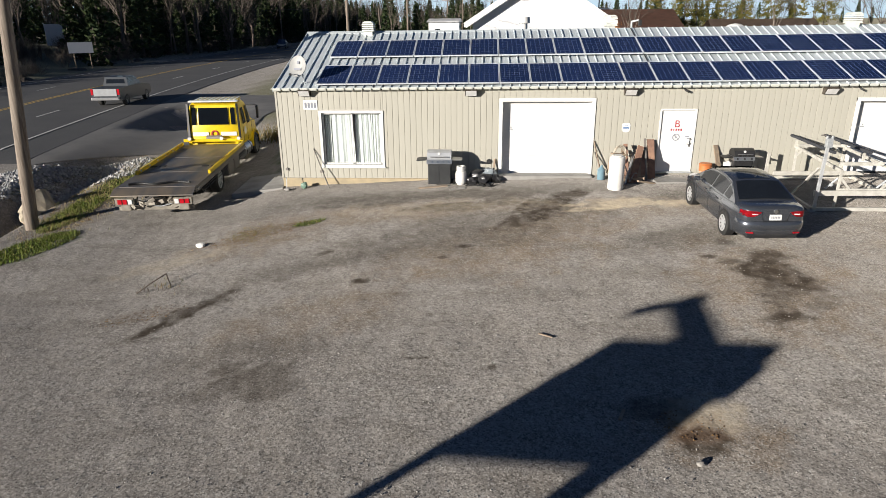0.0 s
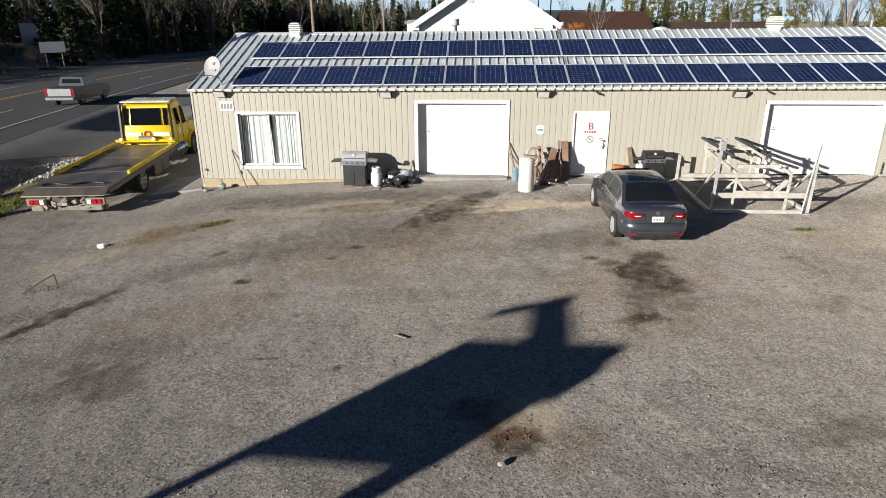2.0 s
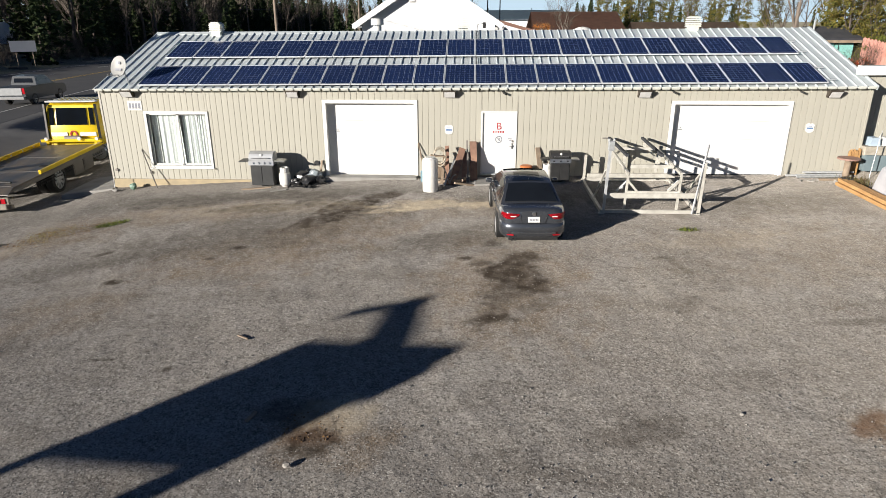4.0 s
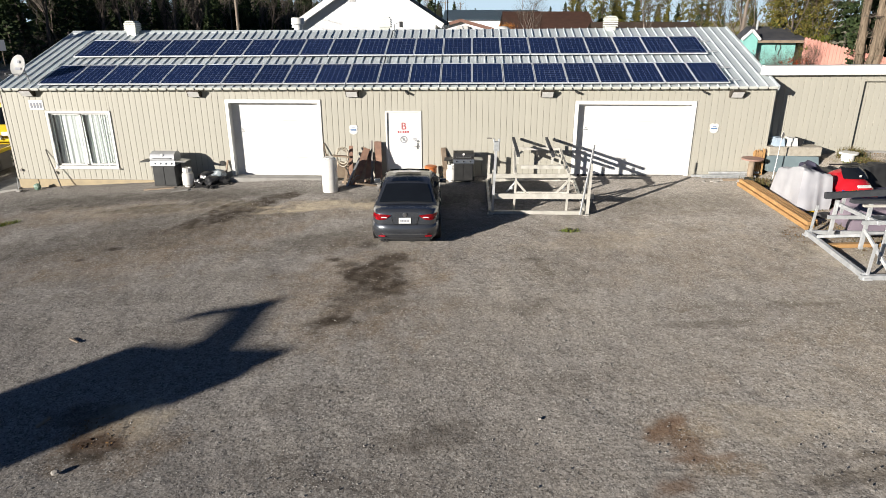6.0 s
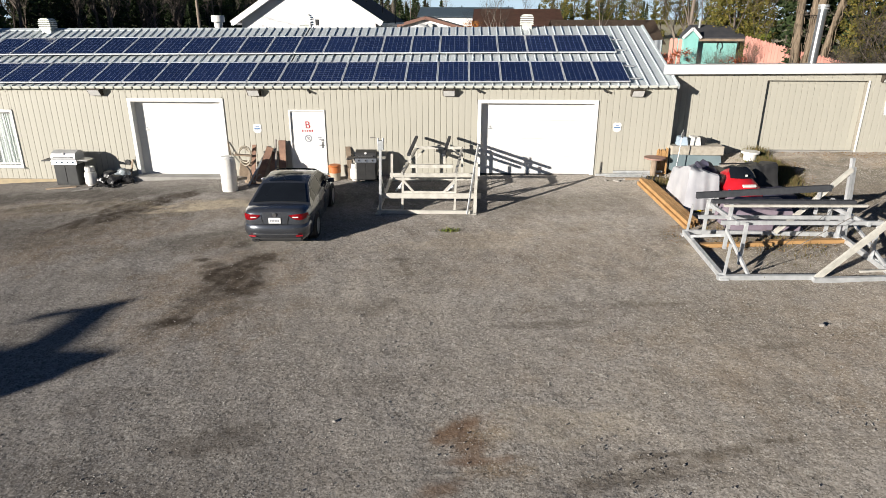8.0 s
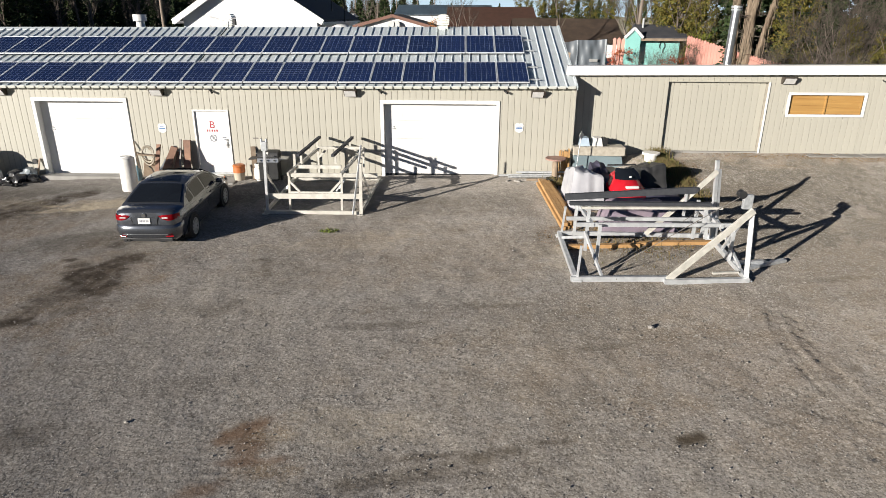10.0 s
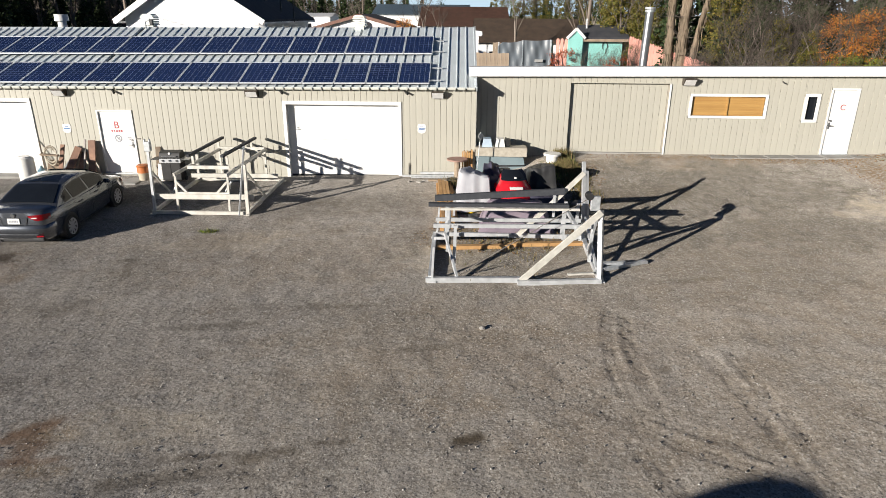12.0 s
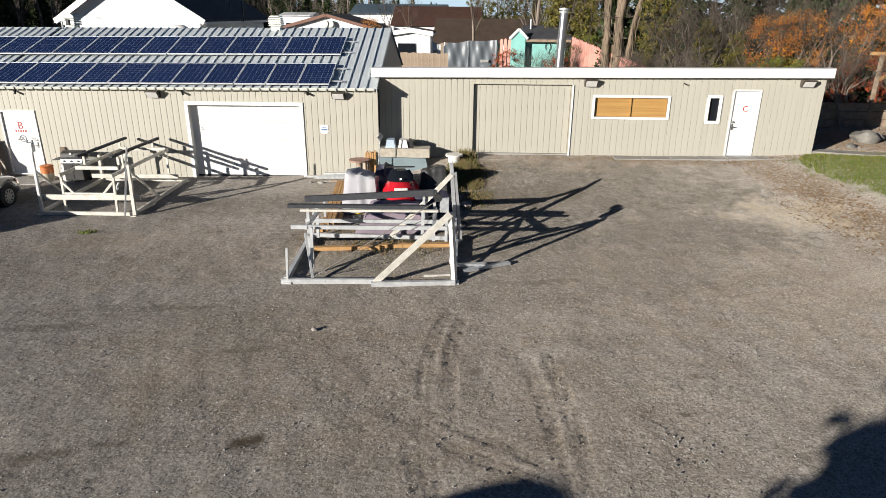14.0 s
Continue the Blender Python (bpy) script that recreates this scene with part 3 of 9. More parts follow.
prism(bm, [(0.003, 0), (PLANK_W - 0.003, 0), (PLANK_W - 0.007, -0.012), (0.5 * PLANK_W, -0.0135), (0.007, -0.012)], "z", 0, 1)
PLANK = mesh_of(bm, "siding_plank")
PLANK.materials.append(M_SIDING)


def clad(wall, x0, x1, y, low, top, holes):
    """Upright planks over a wall, cut round its holes (x0, x1, z0, z1)."""
    n = int(math.ceil((x1 - x0) / PLANK_W - 0.1))
    for i in range(n):
        a = x0 + i * PLANK_W
        b = min(a + PLANK_W, x1)
        cuts = [a, *sorted(e for h in holes for e in h[:2] if a + 0.012 < e < b - 0.012), b]
        for c, d in zip(cuts, cuts[1:]):
            mid = (c + d) / 2
            spans = [(low(mid), top(mid))]
            for hx0, hx1, hz0, hz1 in holes:
                if hx0 < mid < hx1:
                    spans = [q for z0, z1 in spans for q in ((z0, min(z1, hz0)), (max(z0, hz1), z1)) if q[1] - q[0] > 0.03]
            for z0, z1 in spans:
                piece("siding_plank", PLANK, wall, Matrix.Translation((c, y, z0)) @ Matrix.Diagonal(((d - c) / PLANK_W, 1, z1 - z0, 1)))


def holed_wall(x0, x1, y0, y1, z0, top, holes):
    """A thick wall with openings right through it."""
    bm = B()
    cuts = sorted({x0, x1, *[h[0] for h in holes], *[h[1] for h in holes]})
    for a, b in zip(cuts, cuts[1:]):
        mid = (a + b) / 2
        inside = [h for h in holes if h[0] < mid < h[1]]
        spans = [(z0, top(mid))]
        if inside:
            h = inside[0]
            spans = [(z0, h[2]), (h[3], top(mid))]
        for lo, hi in spans:
            if hi - lo > 0.02:
                box(bm, (mid, (y0 + y1) / 2, (lo + hi) / 2), (b - a, y1 - y0, hi - lo))
    return bm


def base_z(x):
    return float(np.interp(x, (0, 5.5, 7.7, 26), (0.0, 0.0, 0.02, 0.2)))


WIN = (1.47, 3.73, 0.405, 2.39)
G1 = (7.74, 11.0, -0.2, 2.80)
DB = (13.17, 14.39, 0.26, 2.44)
G2 = (19.50, 23.47, -0.2, 2.805)
HOLES = [WIN, G1, DB, G2]
wall_main = solo("wall_main", holed_wall(0, MAIN_X1, 0.0, 0.2, -0.45, lambda x: eave_z(x) - 0.06, HOLES), M_GROOVE, "beige ribbed metal siding wall of the long workshop", "wall", "structure")
bm = B()
box(bm, (3.8, 0.05, -0.24), (7.6, 0.16, 0.46), bev=0.01)
solo("foundation", bm, M_CONC, "low yellowish concrete foundation under the siding", "foundation", "structure")
for nm, x in (("wall_west", 0.06), ("wall_east", MAIN_X1 - 0.06)):
    bm = B()
    prism(bm, [(0.2, -0.4), (9.9, -0.4), (9.9, eave_z(x) - 0.08), (RIDGE_Y, ridge_z(x) - 0.1), (0.2, eave_z(x) + 0.02)], "x", x - 0.06, x + 0.06)
    solo(nm, bm, M_SIDING, "beige gable end wall of the workshop", "wall", "structure")
bm = B()
box(bm, (12.9, 9.95, 1.4), (25.9, 0.15, 3.6))
solo("wall_north", bm, M_SIDING, "beige rear wall of the workshop", "wall", "structure")
bm = B()
box(bm, (12.9, 5.0, 0.1), (25.6, 9.7, 0.1))
solo("floor", bm, M_SLAB, "grey concrete workshop floor", "floor", "structure")
bm = B()
box(bm, (12.9, 4.95, 2.98), (25.6, 9.7, 0.05))
solo("ceiling", bm, M_WHITE, "plain white workshop ceiling", "ceiling", "structure")
for nm, x in (("corner_trim", -0.012), ("corner_trim", MAIN_X1 + 0.006)):
    bm = B()
    prism(bm, [(x - 0.015, -0.03), (x + 0.05, -0.03), (x + 0.05, 0.02), (x - 0.015, 0.05)], "z", 0.0 if x < 1 else 0.25, eave_z(x) - 0.05)
    solo("trim", bm, M_SIDING, "beige metal corner trim", "trim", "structure")

# roof
roof = thing("roof_main", None, "pale standing-seam metal roof", "roof", kind="structure")
SLOPE = math.hypot(RIDGE_Y - EAVE_Y, ridge_z(13) - eave_z(13))
PAN_W = 0.3125
bm = B()
prism(bm, [(0, -0.02), (PAN_W, -0.02), (PAN_W, 0.0), (PAN_W - 0.006, 0.040), (PAN_W - 0.03, 0.040), (PAN_W - 0.04, 0.0), (0.16, 0.002), (0, 0)], "y", 0, SLOPE)
PAN = mesh_of(bm, "roof_panel")
PAN.materials.append(M_ROOF)
bm = B()
prism(bm, [(-0.012, 0.03), (0.012, 0.045), (0.03, 0.03), (0.03, -0.07), (0.0, -0.085), (-0.012, -0.06)], "x", 0.012, PAN_W - 0.03)
CAP = mesh_of(bm, "edge_cap", True)
CAP.materials.append(M_ROOFEDGE)
ROOF_X0, NPAN = 0.0, 83
for i in range(NPAN):
    piece("roof_panel", PAN, roof, roof_frame(ROOF_X0 + i * PAN_W, EAVE_Y))
    piece("edge_cap", CAP, roof, roof_frame(ROOF_X0 + i * PAN_W, EAVE_Y - 0.02) @ Matrix.Diagonal((0.93, 0.75, 0.7, 1)))
x1 = ROOF_X0 + NPAN * PAN_W
bm = B()
prism(bm, [(-0.14, -0.05), (0.0, 0.03), (0.14, -0.05), (0.14, -0.03), (0.0, 0.055), (-0.14, -0.03)], "x", 0, 1)
part("ridge_cap", bm, M_ROOF, roof, m=Matrix(((x1 - ROOF_X0 + 0.04, 0, 0, ROOF_X0 - 0.02), (0, 1, 0, RIDGE_Y), (ridge_z(x1) - ridge_z(ROOF_X0), 0, 1, ridge_z(ROOF_X0) + 0.02), (0, 0, 0, 1))))
bm = B()
quad(bm, (ROOF_X0, RIDGE_Y, ridge_z(ROOF_X0)), (x1, RIDGE_Y, ridge_z(x1)), (x1, 10.15, eave_z(x1)), (ROOF_X0, 10.15, eave_z(ROOF_X0)))
part("back_slope", bm, M_ROOF, roof)
for x in (ROOF_X0 - 0.01, x1 + 0.01):
    bm = B()
    bar(bm, (x, EAVE_Y, eave_z(x) - 0.03), (x, RIDGE_Y, ridge_z(x) - 0.03), 0.03, 0.15)
    part("rake_trim", bm, M_ROOF, roof)
bm = B()
box(bm, (12.95, -0.1, 0), (26.1, 0.2, 0.03))
part("soffit", bm, M_SIDING, roof, m=Matrix.Translation((0, 0, eave_z(13) - 0.075)) @ Euler((0, -0.0057, 0)).to_matrix().to_4x4())

# solar panels
M_CELL = material("solar_cell_blue", (0.012, 0.024, 0.080), 0.12, 0.0, (0.010, 0.019, 0.058), 6.0, 0.1, 30, 0, 0.25)
M_CELLLINE = material("cell_bus_lines", (0.26, 0.30, 0.38), 0.35, 0.2)
M_PVFRAME = material("silver_module_frame", (0.80, 0.82, 0.84), 0.4, 0.3)


def solar_panel(w, h):
    ob = thing("solar_panel", None, "dark blue solar panel in a silver frame on the metal roof", "solar panel", "solar panels on the roof")
    bm = B()
    box(bm, (w / 2, h / 2, 0), (w - 0.03, h - 0.03, 0.024))
    part("glass", bm, M_CELL, ob)
    bm = B()
    xs = sorted([0.035, w - 0.035] + [w * i / 6 + e for i in range(1, 6) for e in (-0.0035, 0.0035)])
    ys = sorted([0.035, h - 0.035] + [h * j / 10 + e for j in range(1, 10) for e in (-0.0022, 0.0022)])
    vs = [[bm.verts.new((x, y, 0.0145)) for y in ys] for x in xs]
    for i in range(len(xs) - 1):
        for j in range(len(ys) - 1):
            if i % 2 or j % 2:
                bm.faces.new((vs[i][j], vs[i + 1][j], vs[i + 1][j + 1], vs[i][j + 1]))
    part("cell_grid", bm, M_CELLLINE, ob)
    bm = B()
    for x, y, sx, sy in ((0.012, h / 2, 0.024, h), (w - 0.012, h / 2, 0.024, h), (w / 2, 0.016, w - 0.05, 0.032), (w / 2, h - 0.012, w - 0.05, 0.024)):
        box(bm, (x, y, 0.0), (sx, sy, 0.042), bev=0.003)
    part("frame", bm, M_PVFRAME, ob)
    for x in (0.2, w - 0.2):
        for y in (0.3, h - 0.3):
            bm = B()
            box(bm, (x, y, -0.06), (0.05, 0.05, 0.085))
            part("foot", bm, M_GALV, ob)
    return ob


PV_X0, PV_X1, PV_N = 1.49, 24.42, 22
PITCH = (PV_X1 - PV_X0) / PV_N
for y0, y1 in ((-0.13, 1.43), (2.20, 3.77)):
    h = (y1 - y0) / math.cos(math.atan2(ridge_z(13) - eave_z(13), RIDGE_Y - EAVE_Y))
    master = solar_panel(PITCH - 0.018, h)
    master.matrix_basis = roof_frame(PV_X0, y0, 0.11)
    for i in range(1, PV_N):
        copy_thing(master, roof_frame(PV_X0 + i * PITCH, y0, 0.11))
    for yy in (y0 + 0.3, y1 - 0.3):
        bm = B()
        box(bm, (0, 0, 0), (PV_X1 - PV_X0 + 0.5, 0.04, 0.045))
        rail = solo("mounting_rail", bm, M_GALV, "long metal rail under the solar panels", "rail", group="solar panel rails")
        rail.matrix_basis = roof_frame((PV_X0 + PV_X1) / 2 + 0.12, yy, 0.065)


# openings
def trim_round(name, hole, w, y, mt, sill=False, bottom=True):
    """A frame of boards round a hole, proud of the siding."""
    x0, x1, z0, z1 = hole
    bm = B()
    box(bm, (x0 + w / 2, y, (z0 + z1) / 2), (w, 0.05, z1 - z0), bev=0.004)
    box(bm, (x1 - w / 2, y, (z0 + z1) / 2), (w, 0.05, z1 - z0), bev=0.004)
    box(bm, ((x0 + x1) / 2, y - 0.002, z1 - w / 2), (x1 - x0, 0.05, w), bev=0.004)
    if bottom:
        box(bm, ((x0 + x1) / 2, y - 0.002, z0 + w / 2), (x1 - x0, 0.054, w), bev=0.004)
    if sill:
        box(bm, ((x0 + x1) / 2, y - 0.03, z0 - 0.01), (x1 - x0 + 0.06, 0.1, 0.035), bev=0.004)
    return bm


M_CURTAIN = material("pale_curtain", (0.78, 0.80, 0.78), 0.9, 0, (0.66, 0.70, 0.68), 2.0, 0.05, 60, 0.1, 0, (6, 1, 0.3))
M_ROOMDARK = material("dim_room_paint", (0.25, 0.24, 0.22), 0.9)
M_PANE = bpy.data.materials.new("window_glass")
M_PANE.use_nodes = True
pn = M_PANE.node_tree
gl, tr, mx = pn.nodes.new("ShaderNodeBsdfGlossy"), pn.nodes.new("ShaderNodeBsdfTransparent"), pn.nodes.new("ShaderNodeMixShader")
gl.inputs["Roughness"].default_value = 0.02
tr.inputs["Color"].default_value = (0.95, 0.97, 0.97, 1)
mx.inputs[0].default_value = 0.10
pn.links.new(tr.outputs[0], mx.inputs[1])
pn.links.new(gl.outputs[0], mx.inputs[2])
pn.links.new(mx.outputs[0], pn.nodes["Material Output"].inputs[0])

window = thing("window_1", None, "white sliding window with pale curtains behind the glass", "window", kind="structure")
part("window_frame", trim_round("f", WIN, 0.085, -0.022, M_WHITE, True), M_WHITE, window)
bm = B()
for x0, x1, y in ((1.56, 2.64, 0.05), (2.58, 3.64, 0.09)):
    for hx in (x0 + 0.03, x1 - 0.03):
        box(bm, (hx, y, 1.4), (0.055, 0.035, 1.8))
    for hz in (0.52, 2.28):
        box(bm, ((x0 + x1) / 2, y, hz), (x1 - x0, 0.035, 0.055))
part("sash", bm, M_WHITE, window)
for x0, x1, y in ((1.6, 2.6, 0.05), (2.62, 3.6, 0.09)):
    bm = B()
    box(bm, ((x0 + x1) / 2, y, 1.4), (x1 - x0, 0.006, 1.72))
    g = part("pane", bm, M_PANE, window)
    g.visible_shadow = False


def curtain(x0, x1, seed, z0=0.45, z1=2.33, spread=0.0):
    bm = B()
    n = 70
    cols = []
    for i in range(n + 1):
        k = i / n
        def px(z):
            f = (z - z0) / (z1 - z0)
            return x0 + (x1 - x0) * k + spread * (1 - f) * (k - 0.2)
        d = 0.022 * math.sin(k * 21 + seed) + 0.008 * math.sin(k * 47 + 2 * seed)
        cols.append([(px(z), 0.19 + d * (0.6 + 0.4 * (z1 - z) / 2), z) for z in (z0, z0 + 0.6, z0 + 1.2, z1)])
    sheet(bm, cols)
    return solo("curtain", bm, M_CURTAIN, "pale cloth curtain gathered in folds", "curtain", group="window curtains", smooth=True)


curtain(1.62, 1.84, 4.0)
curtain(1.86, 2.60, 1.0, spread=0.08)
curtain(2.70, 3.24, 2.2, spread=0.06)
curtain(3.27, 3.60, 3.1)
bm = B()
for c, s in (((2.6, 1.1, 1.4), (2.8, 0.02, 2.6)), ((1.2, 0.66, 1.4), (0.02, 0.9, 2.6)), ((4.0, 0.66, 1.4), (0.02, 0.9, 2.6))):
    box(bm, c, s)
solo("wall_inner", bm, M_ROOMDARK, "dim painted partition inside the window", "wall", "structure")


def garage_door(name, hole, depth, label, frame_w=0.12):
    x0, x1, z0, z1 = hole
    ob = thing(name, None, label, "garage door", kind="structure")
    part("door_frame", trim_round("f", hole, frame_w, -0.022, M_WHITE, bottom=False), M_WHITE, ob)
    bm = B()
    for x in (x0 + frame_w - 0.01, x1 - frame_w + 0.01):
        box(bm, (x, depth / 2, (z0 + z1) / 2), (0.02, depth, z1 - z0))
    box(bm, ((x0 + x1) / 2, depth / 2, z1 - frame_w + 0.01), (x1 - x0 - 2 * frame_w, depth, 0.02))
    part("jamb", bm, M_WHITE, ob)
    zb = zg((x0 + x1) / 2, 0) + 0.02
    zt, n = z1 - frame_w + 0.03, 4
    for k in range(n):
        h = (zt - zb) / n
        bm = B()
        box(bm, ((x0 + x1) / 2, depth, zb + h * (k + 0.5)), (x1 - x0 - 2 * frame_w + 0.02, 0.05, h - 0.003), bev=0.0015)
        m = int((x1 - x0) / 0.62)
        for q in range(m):
            w = (x1 - x0 - 2 * frame_w) / m
            box(bm, (x0 + frame_w + w * (q + 0.5), depth - 0.026, zb + h * (k + 0.5)), (w - 0.03, 0.003, h - 0.003))
        part("door_section", bm, M_DOOR, ob)
    bm = B()
    box(bm, ((x0 + x1) / 2, depth - 0.01, zb - 0.02), (x1 - x0 - 0.24, 0.07, 0.06))
    part("bottom_seal", bm, M_BLACK, ob)
    bm = B()
    box(bm, (x0 + 0.42, depth - 0.04, zb + 1.55), (0.14, 0.03, 0.035), bev=0.006)
    cyl(bm, (x0 + 0.42, depth - 0.02, zb + 1.62), (x0 + 0.42, depth - 0.06, zb + 1.62), 0.02)
    part("latch", bm, M_GALV, ob)
    return ob


garage_door("door_1", G1, 0.24, "closed white sectional garage door in a white frame")
garage_door("door_2", G2, 0.20, "wide closed white sectional garage door in a white frame")
bm = B()
box(bm, (9.37, -0.18, 0.1), (3.2, 0.5, 0.2), bev=0.02)
solo("sill", bm, M_SLAB, "worn concrete sill before the garage door", "sill", "structure")


def lettering(text, size, m, material_, parent, label):
    cu = bpy.data.curves.new("lettering", "FONT")
    cu.body, cu.size, cu.extrude, cu.align_x, cu.align_y = text, size, 0.002, "CENTER", "CENTER"
    ob = new("lettering", cu)
    cu.materials.append(material_)
    ob.parent, ob.matrix_basis = parent, m
    return tagged(ob, label)


M_SIGNRED = material("red_sign_paint", (0.42, 0.03, 0.045), 0.5)
M_GREYMARK = material("grey_print", (0.25, 0.26, 0.30), 0.6)


def ring(bm, c, r0, r1, n=28, d=0.006):
    for i in range(n):
        a, b = 2 * math.pi * i / n, 2 * math.pi * (i + 1) / n
        pts = [(c[0] + r * math.cos(t), c[2] + r * math.sin(t)) for r, t in ((r0, a), (r1, a), (r1, b), (r0, b))]
        prism(bm, pts, "y", c[1] - d, c[1])


def steel_door(name, hole, text, label, hinge_left):
    x0, x1, z0, z1 = hole
    ob = thing(name, None, label, "door", kind="structure")
    part("door_frame", trim_round("f", hole, 0.055, -0.02, M_WHITE, bottom=False), M_WHITE, ob)
    bm = B()
    box(bm, ((x0 + x1) / 2, 0.03, (z0 + z1) / 2), (x1 - x0 - 0.1, 0.045, z1 - z0 - 0.08), bev=0.004)
    leaf_ = part("leaf", bm, M_DOOR, ob)
    bm = B()
    box(bm, ((x0 + x1) / 2, -0.04, z0 + 0.02), (x1 - x0 + 0.02, 0.16, 0.05), bev=0.006)
    part("threshold", bm, M_GALV, ob)
    hx = x1 - 0.14 if hinge_left else x0 + 0.14
    for dz, nm in ((1.0, "door_handle"), (1.17, "deadbolt")):
        bm = B()
        cyl(bm, (hx, 0.01, z0 + dz), (hx, -0.05, z0 + dz), 0.032)
        if dz == 1.0:
            box(bm, (hx, 0.0, z0 + dz), (0.06, 0.012, 0.22), bev=0.004)
            bar(bm, (hx, -0.055, z0 + dz), (hx - (0.11 if hinge_left else -0.11), -0.055, z0 + dz), 0.02, 0.022)
        part(nm, bm, M_STEEL, ob, "brushed steel handle")
    lettering(text, 0.34 if text == "B" else 0.27, pose((x0 + x1) / 2 + (0.0 if text == "B" else 0.02), 0.002, z0 + (1.66 if text == "B" else 1.6), 90), M_SIGNRED, ob, "red letter on the door")
    return ob


door_b = steel_door("door_3", DB, "B", "white steel door marked with a red letter", True)
bm = B()
for i, w in enumerate((0.045, 0.03, 0.045, 0.045, 0.05)):
    box(bm, (13.60 + i * 0.082, 0.004, 1.735), (w, 0.004, 0.07))
part("small_print", bm, M_SIGNRED, door_b, "row of small red marks")
bm = B()
ring(bm, (13.78, 0.004, 1.48), 0.095, 0.12)
prism(bm, [(13.70, 1.55), (13.715, 1.565), (13.865, 1.41), (13.85, 1.395)], "y", -0.002, 0.002)
part("prohibition_ring", bm, M_GREYMARK, door_b, "round no-parking mark")
lettering("P", 0.15, pose(13.78, 0.002, 1.48, 90), M_GREYMARK, door_b, "grey letter in the ring")
bm = B()
box(bm, (14.16, 0.004, 1.50), (0.13, 0.004, 0.035))
box(bm, (14.18, 0.004, 1.44), (0.07, 0.004, 0.03))
part("notice", bm, M_GREYMARK, door_b, "small grey notice")


# wall fixtures
def wall_pack(x, y, z):
    ob = thing("wall_light", None, "dark metal wall-pack floodlight under the eave, unlit", "wall light", "wall lights")
    bm = B()
    prism(bm, [(-0.02, 0.12), (-0.22, 0.14), (-0.25, 0.10), (-0.10, -0.10), (0.0, -0.10), (0.0, 0.12)], "x", -0.21, 0.21)
    part("housing", bm, material("bronze_housing", (0.09, 0.075, 0.06), 0.5, 0.3), ob)
    bm = B()
    prism(bm, [(-0.258, 0.085), (-0.262, 0.08), (-0.125, -0.098), (-0.118, -0.09)], "x", -0.18, 0.18)
    part("lens", bm, M_CLEAR, ob, "pale ribbed lens")
    ob.matrix_basis = Matrix.Translation((x, y, z))
    return ob


first = wall_pack(1.05, -0.015, 2.98)
for x in (6.78, 12.1, 18.55, 24.68):
    copy_thing(first, Matrix.Translation((x, -0.015, 2.96 + 0.003 * x)))


def camera_dome(x, y, z):
    ob = thing("security_camera", None, "small dark bullet camera under the eave", "camera", "security cameras")
    bm = B()
    cyl(bm, (0, 0, 0), (0, -0.06, -0.02), 0.03)
    part("bracket", bm, M_BLACK, ob)
    bm = B()
    cyl(bm, (0.02, -0.05, -0.04), (0.10, -0.16, -0.09), 0.035)
    part("body", bm, M_BLACK, ob)
    ob.matrix_basis = Matrix.Translation((x, y, z))
    return ob


cam0 = camera_dome(13.88, -0.015, 3.1)
for x, z in ((19.48, 3.14), (23.6, 3.16)):
    copy_thing(cam0, Matrix.Translation((x, -0.015, z)))

number = thing("house_number_sign", None, "white number plate on the siding", "sign")
bm = B()
box(bm, (1.2, -0.022, 2.58), (0.5, 0.012, 0.33), bev=0.004)
part("plate", bm, M_WHITE, number)
for i in range(4):
    bm = B()
    box(bm, (1.035 + i * 0.108, -0.03, 2.57), (0.07, 0.006, 0.18))
    part("bar", bm, M_GREYMARK, number)


def shield_sign(x, y, z):
    ob = thing("security_sign", None, "small white shield-shaped alarm sign on the siding", "sign", "alarm signs")
    out = [(-0.12, 0.15), (-0.06, 0.165), (0, 0.15), (0.06, 0.165), (0.12, 0.15), (0.145, 0.08), (0.13, 0.02), (0.145, -0.06), (0.10, -0.13), (0, -0.16), (-0.10, -0.13), (-0.145, -0.06), (-0.13, 0.02), (-0.145, 0.08)]
    bm = B()
    prism(bm, out, "y", -0.012, 0)
    part("plate", bm, M_WHITE, ob)
    bm = B()
    box(bm, (0, -0.015, 0.0), (0.2, 0.004, 0.05))
    box(bm, (0, -0.015, 0.07), (0.12, 0.004, 0.02))
    part("print", bm, material("blue_print", (0.12, 0.22, 0.42), 0.5), ob, "blue bar of print")
    ob.matrix_basis = Matrix.Translation((x, y, z))
    return ob


sh = shield_sign(12.07, -0.016, 1.80)
copy_thing(sh, Matrix.Translation((24.14, -0.016, 1.92)))


def louvre_vent(x, y, s):
    ob = thing("roof_vent", None, "square pale louvred vent on the roof ridge", "roof vent", "roof vents")
    bm = B()
    box(bm, (0, 0, 0.1), (0.42, 0.42, 0.34))
    part("base", bm, M_ROOFEDGE, ob)
    for k in range(4):
        bm = B()
        prism(bm, [(-0.3, 0), (0.3, 0), (0.25, 0.07), (-0.25, 0.07)], "y", -0.29, 0.29)
        part("louvre", bm, M_ROOFEDGE, ob, m=Matrix.Translation((0, 0, 0.22 + 0.095 * k)))
    bm = B()
    prism(bm, [(-0.27, 0), (0.27, 0), (0.15, 0.07), (-0.15, 0.07)], "y", -0.27, 0.27)
    part("cap", bm, M_ROOFEDGE, ob, m=Matrix.Translation((0, 0, 0.6)))
    ob.matrix_basis = Matrix.Translation((x, y, ridge_z(x) - 0.12)) @ Matrix.Scale(s, 4)
    return ob


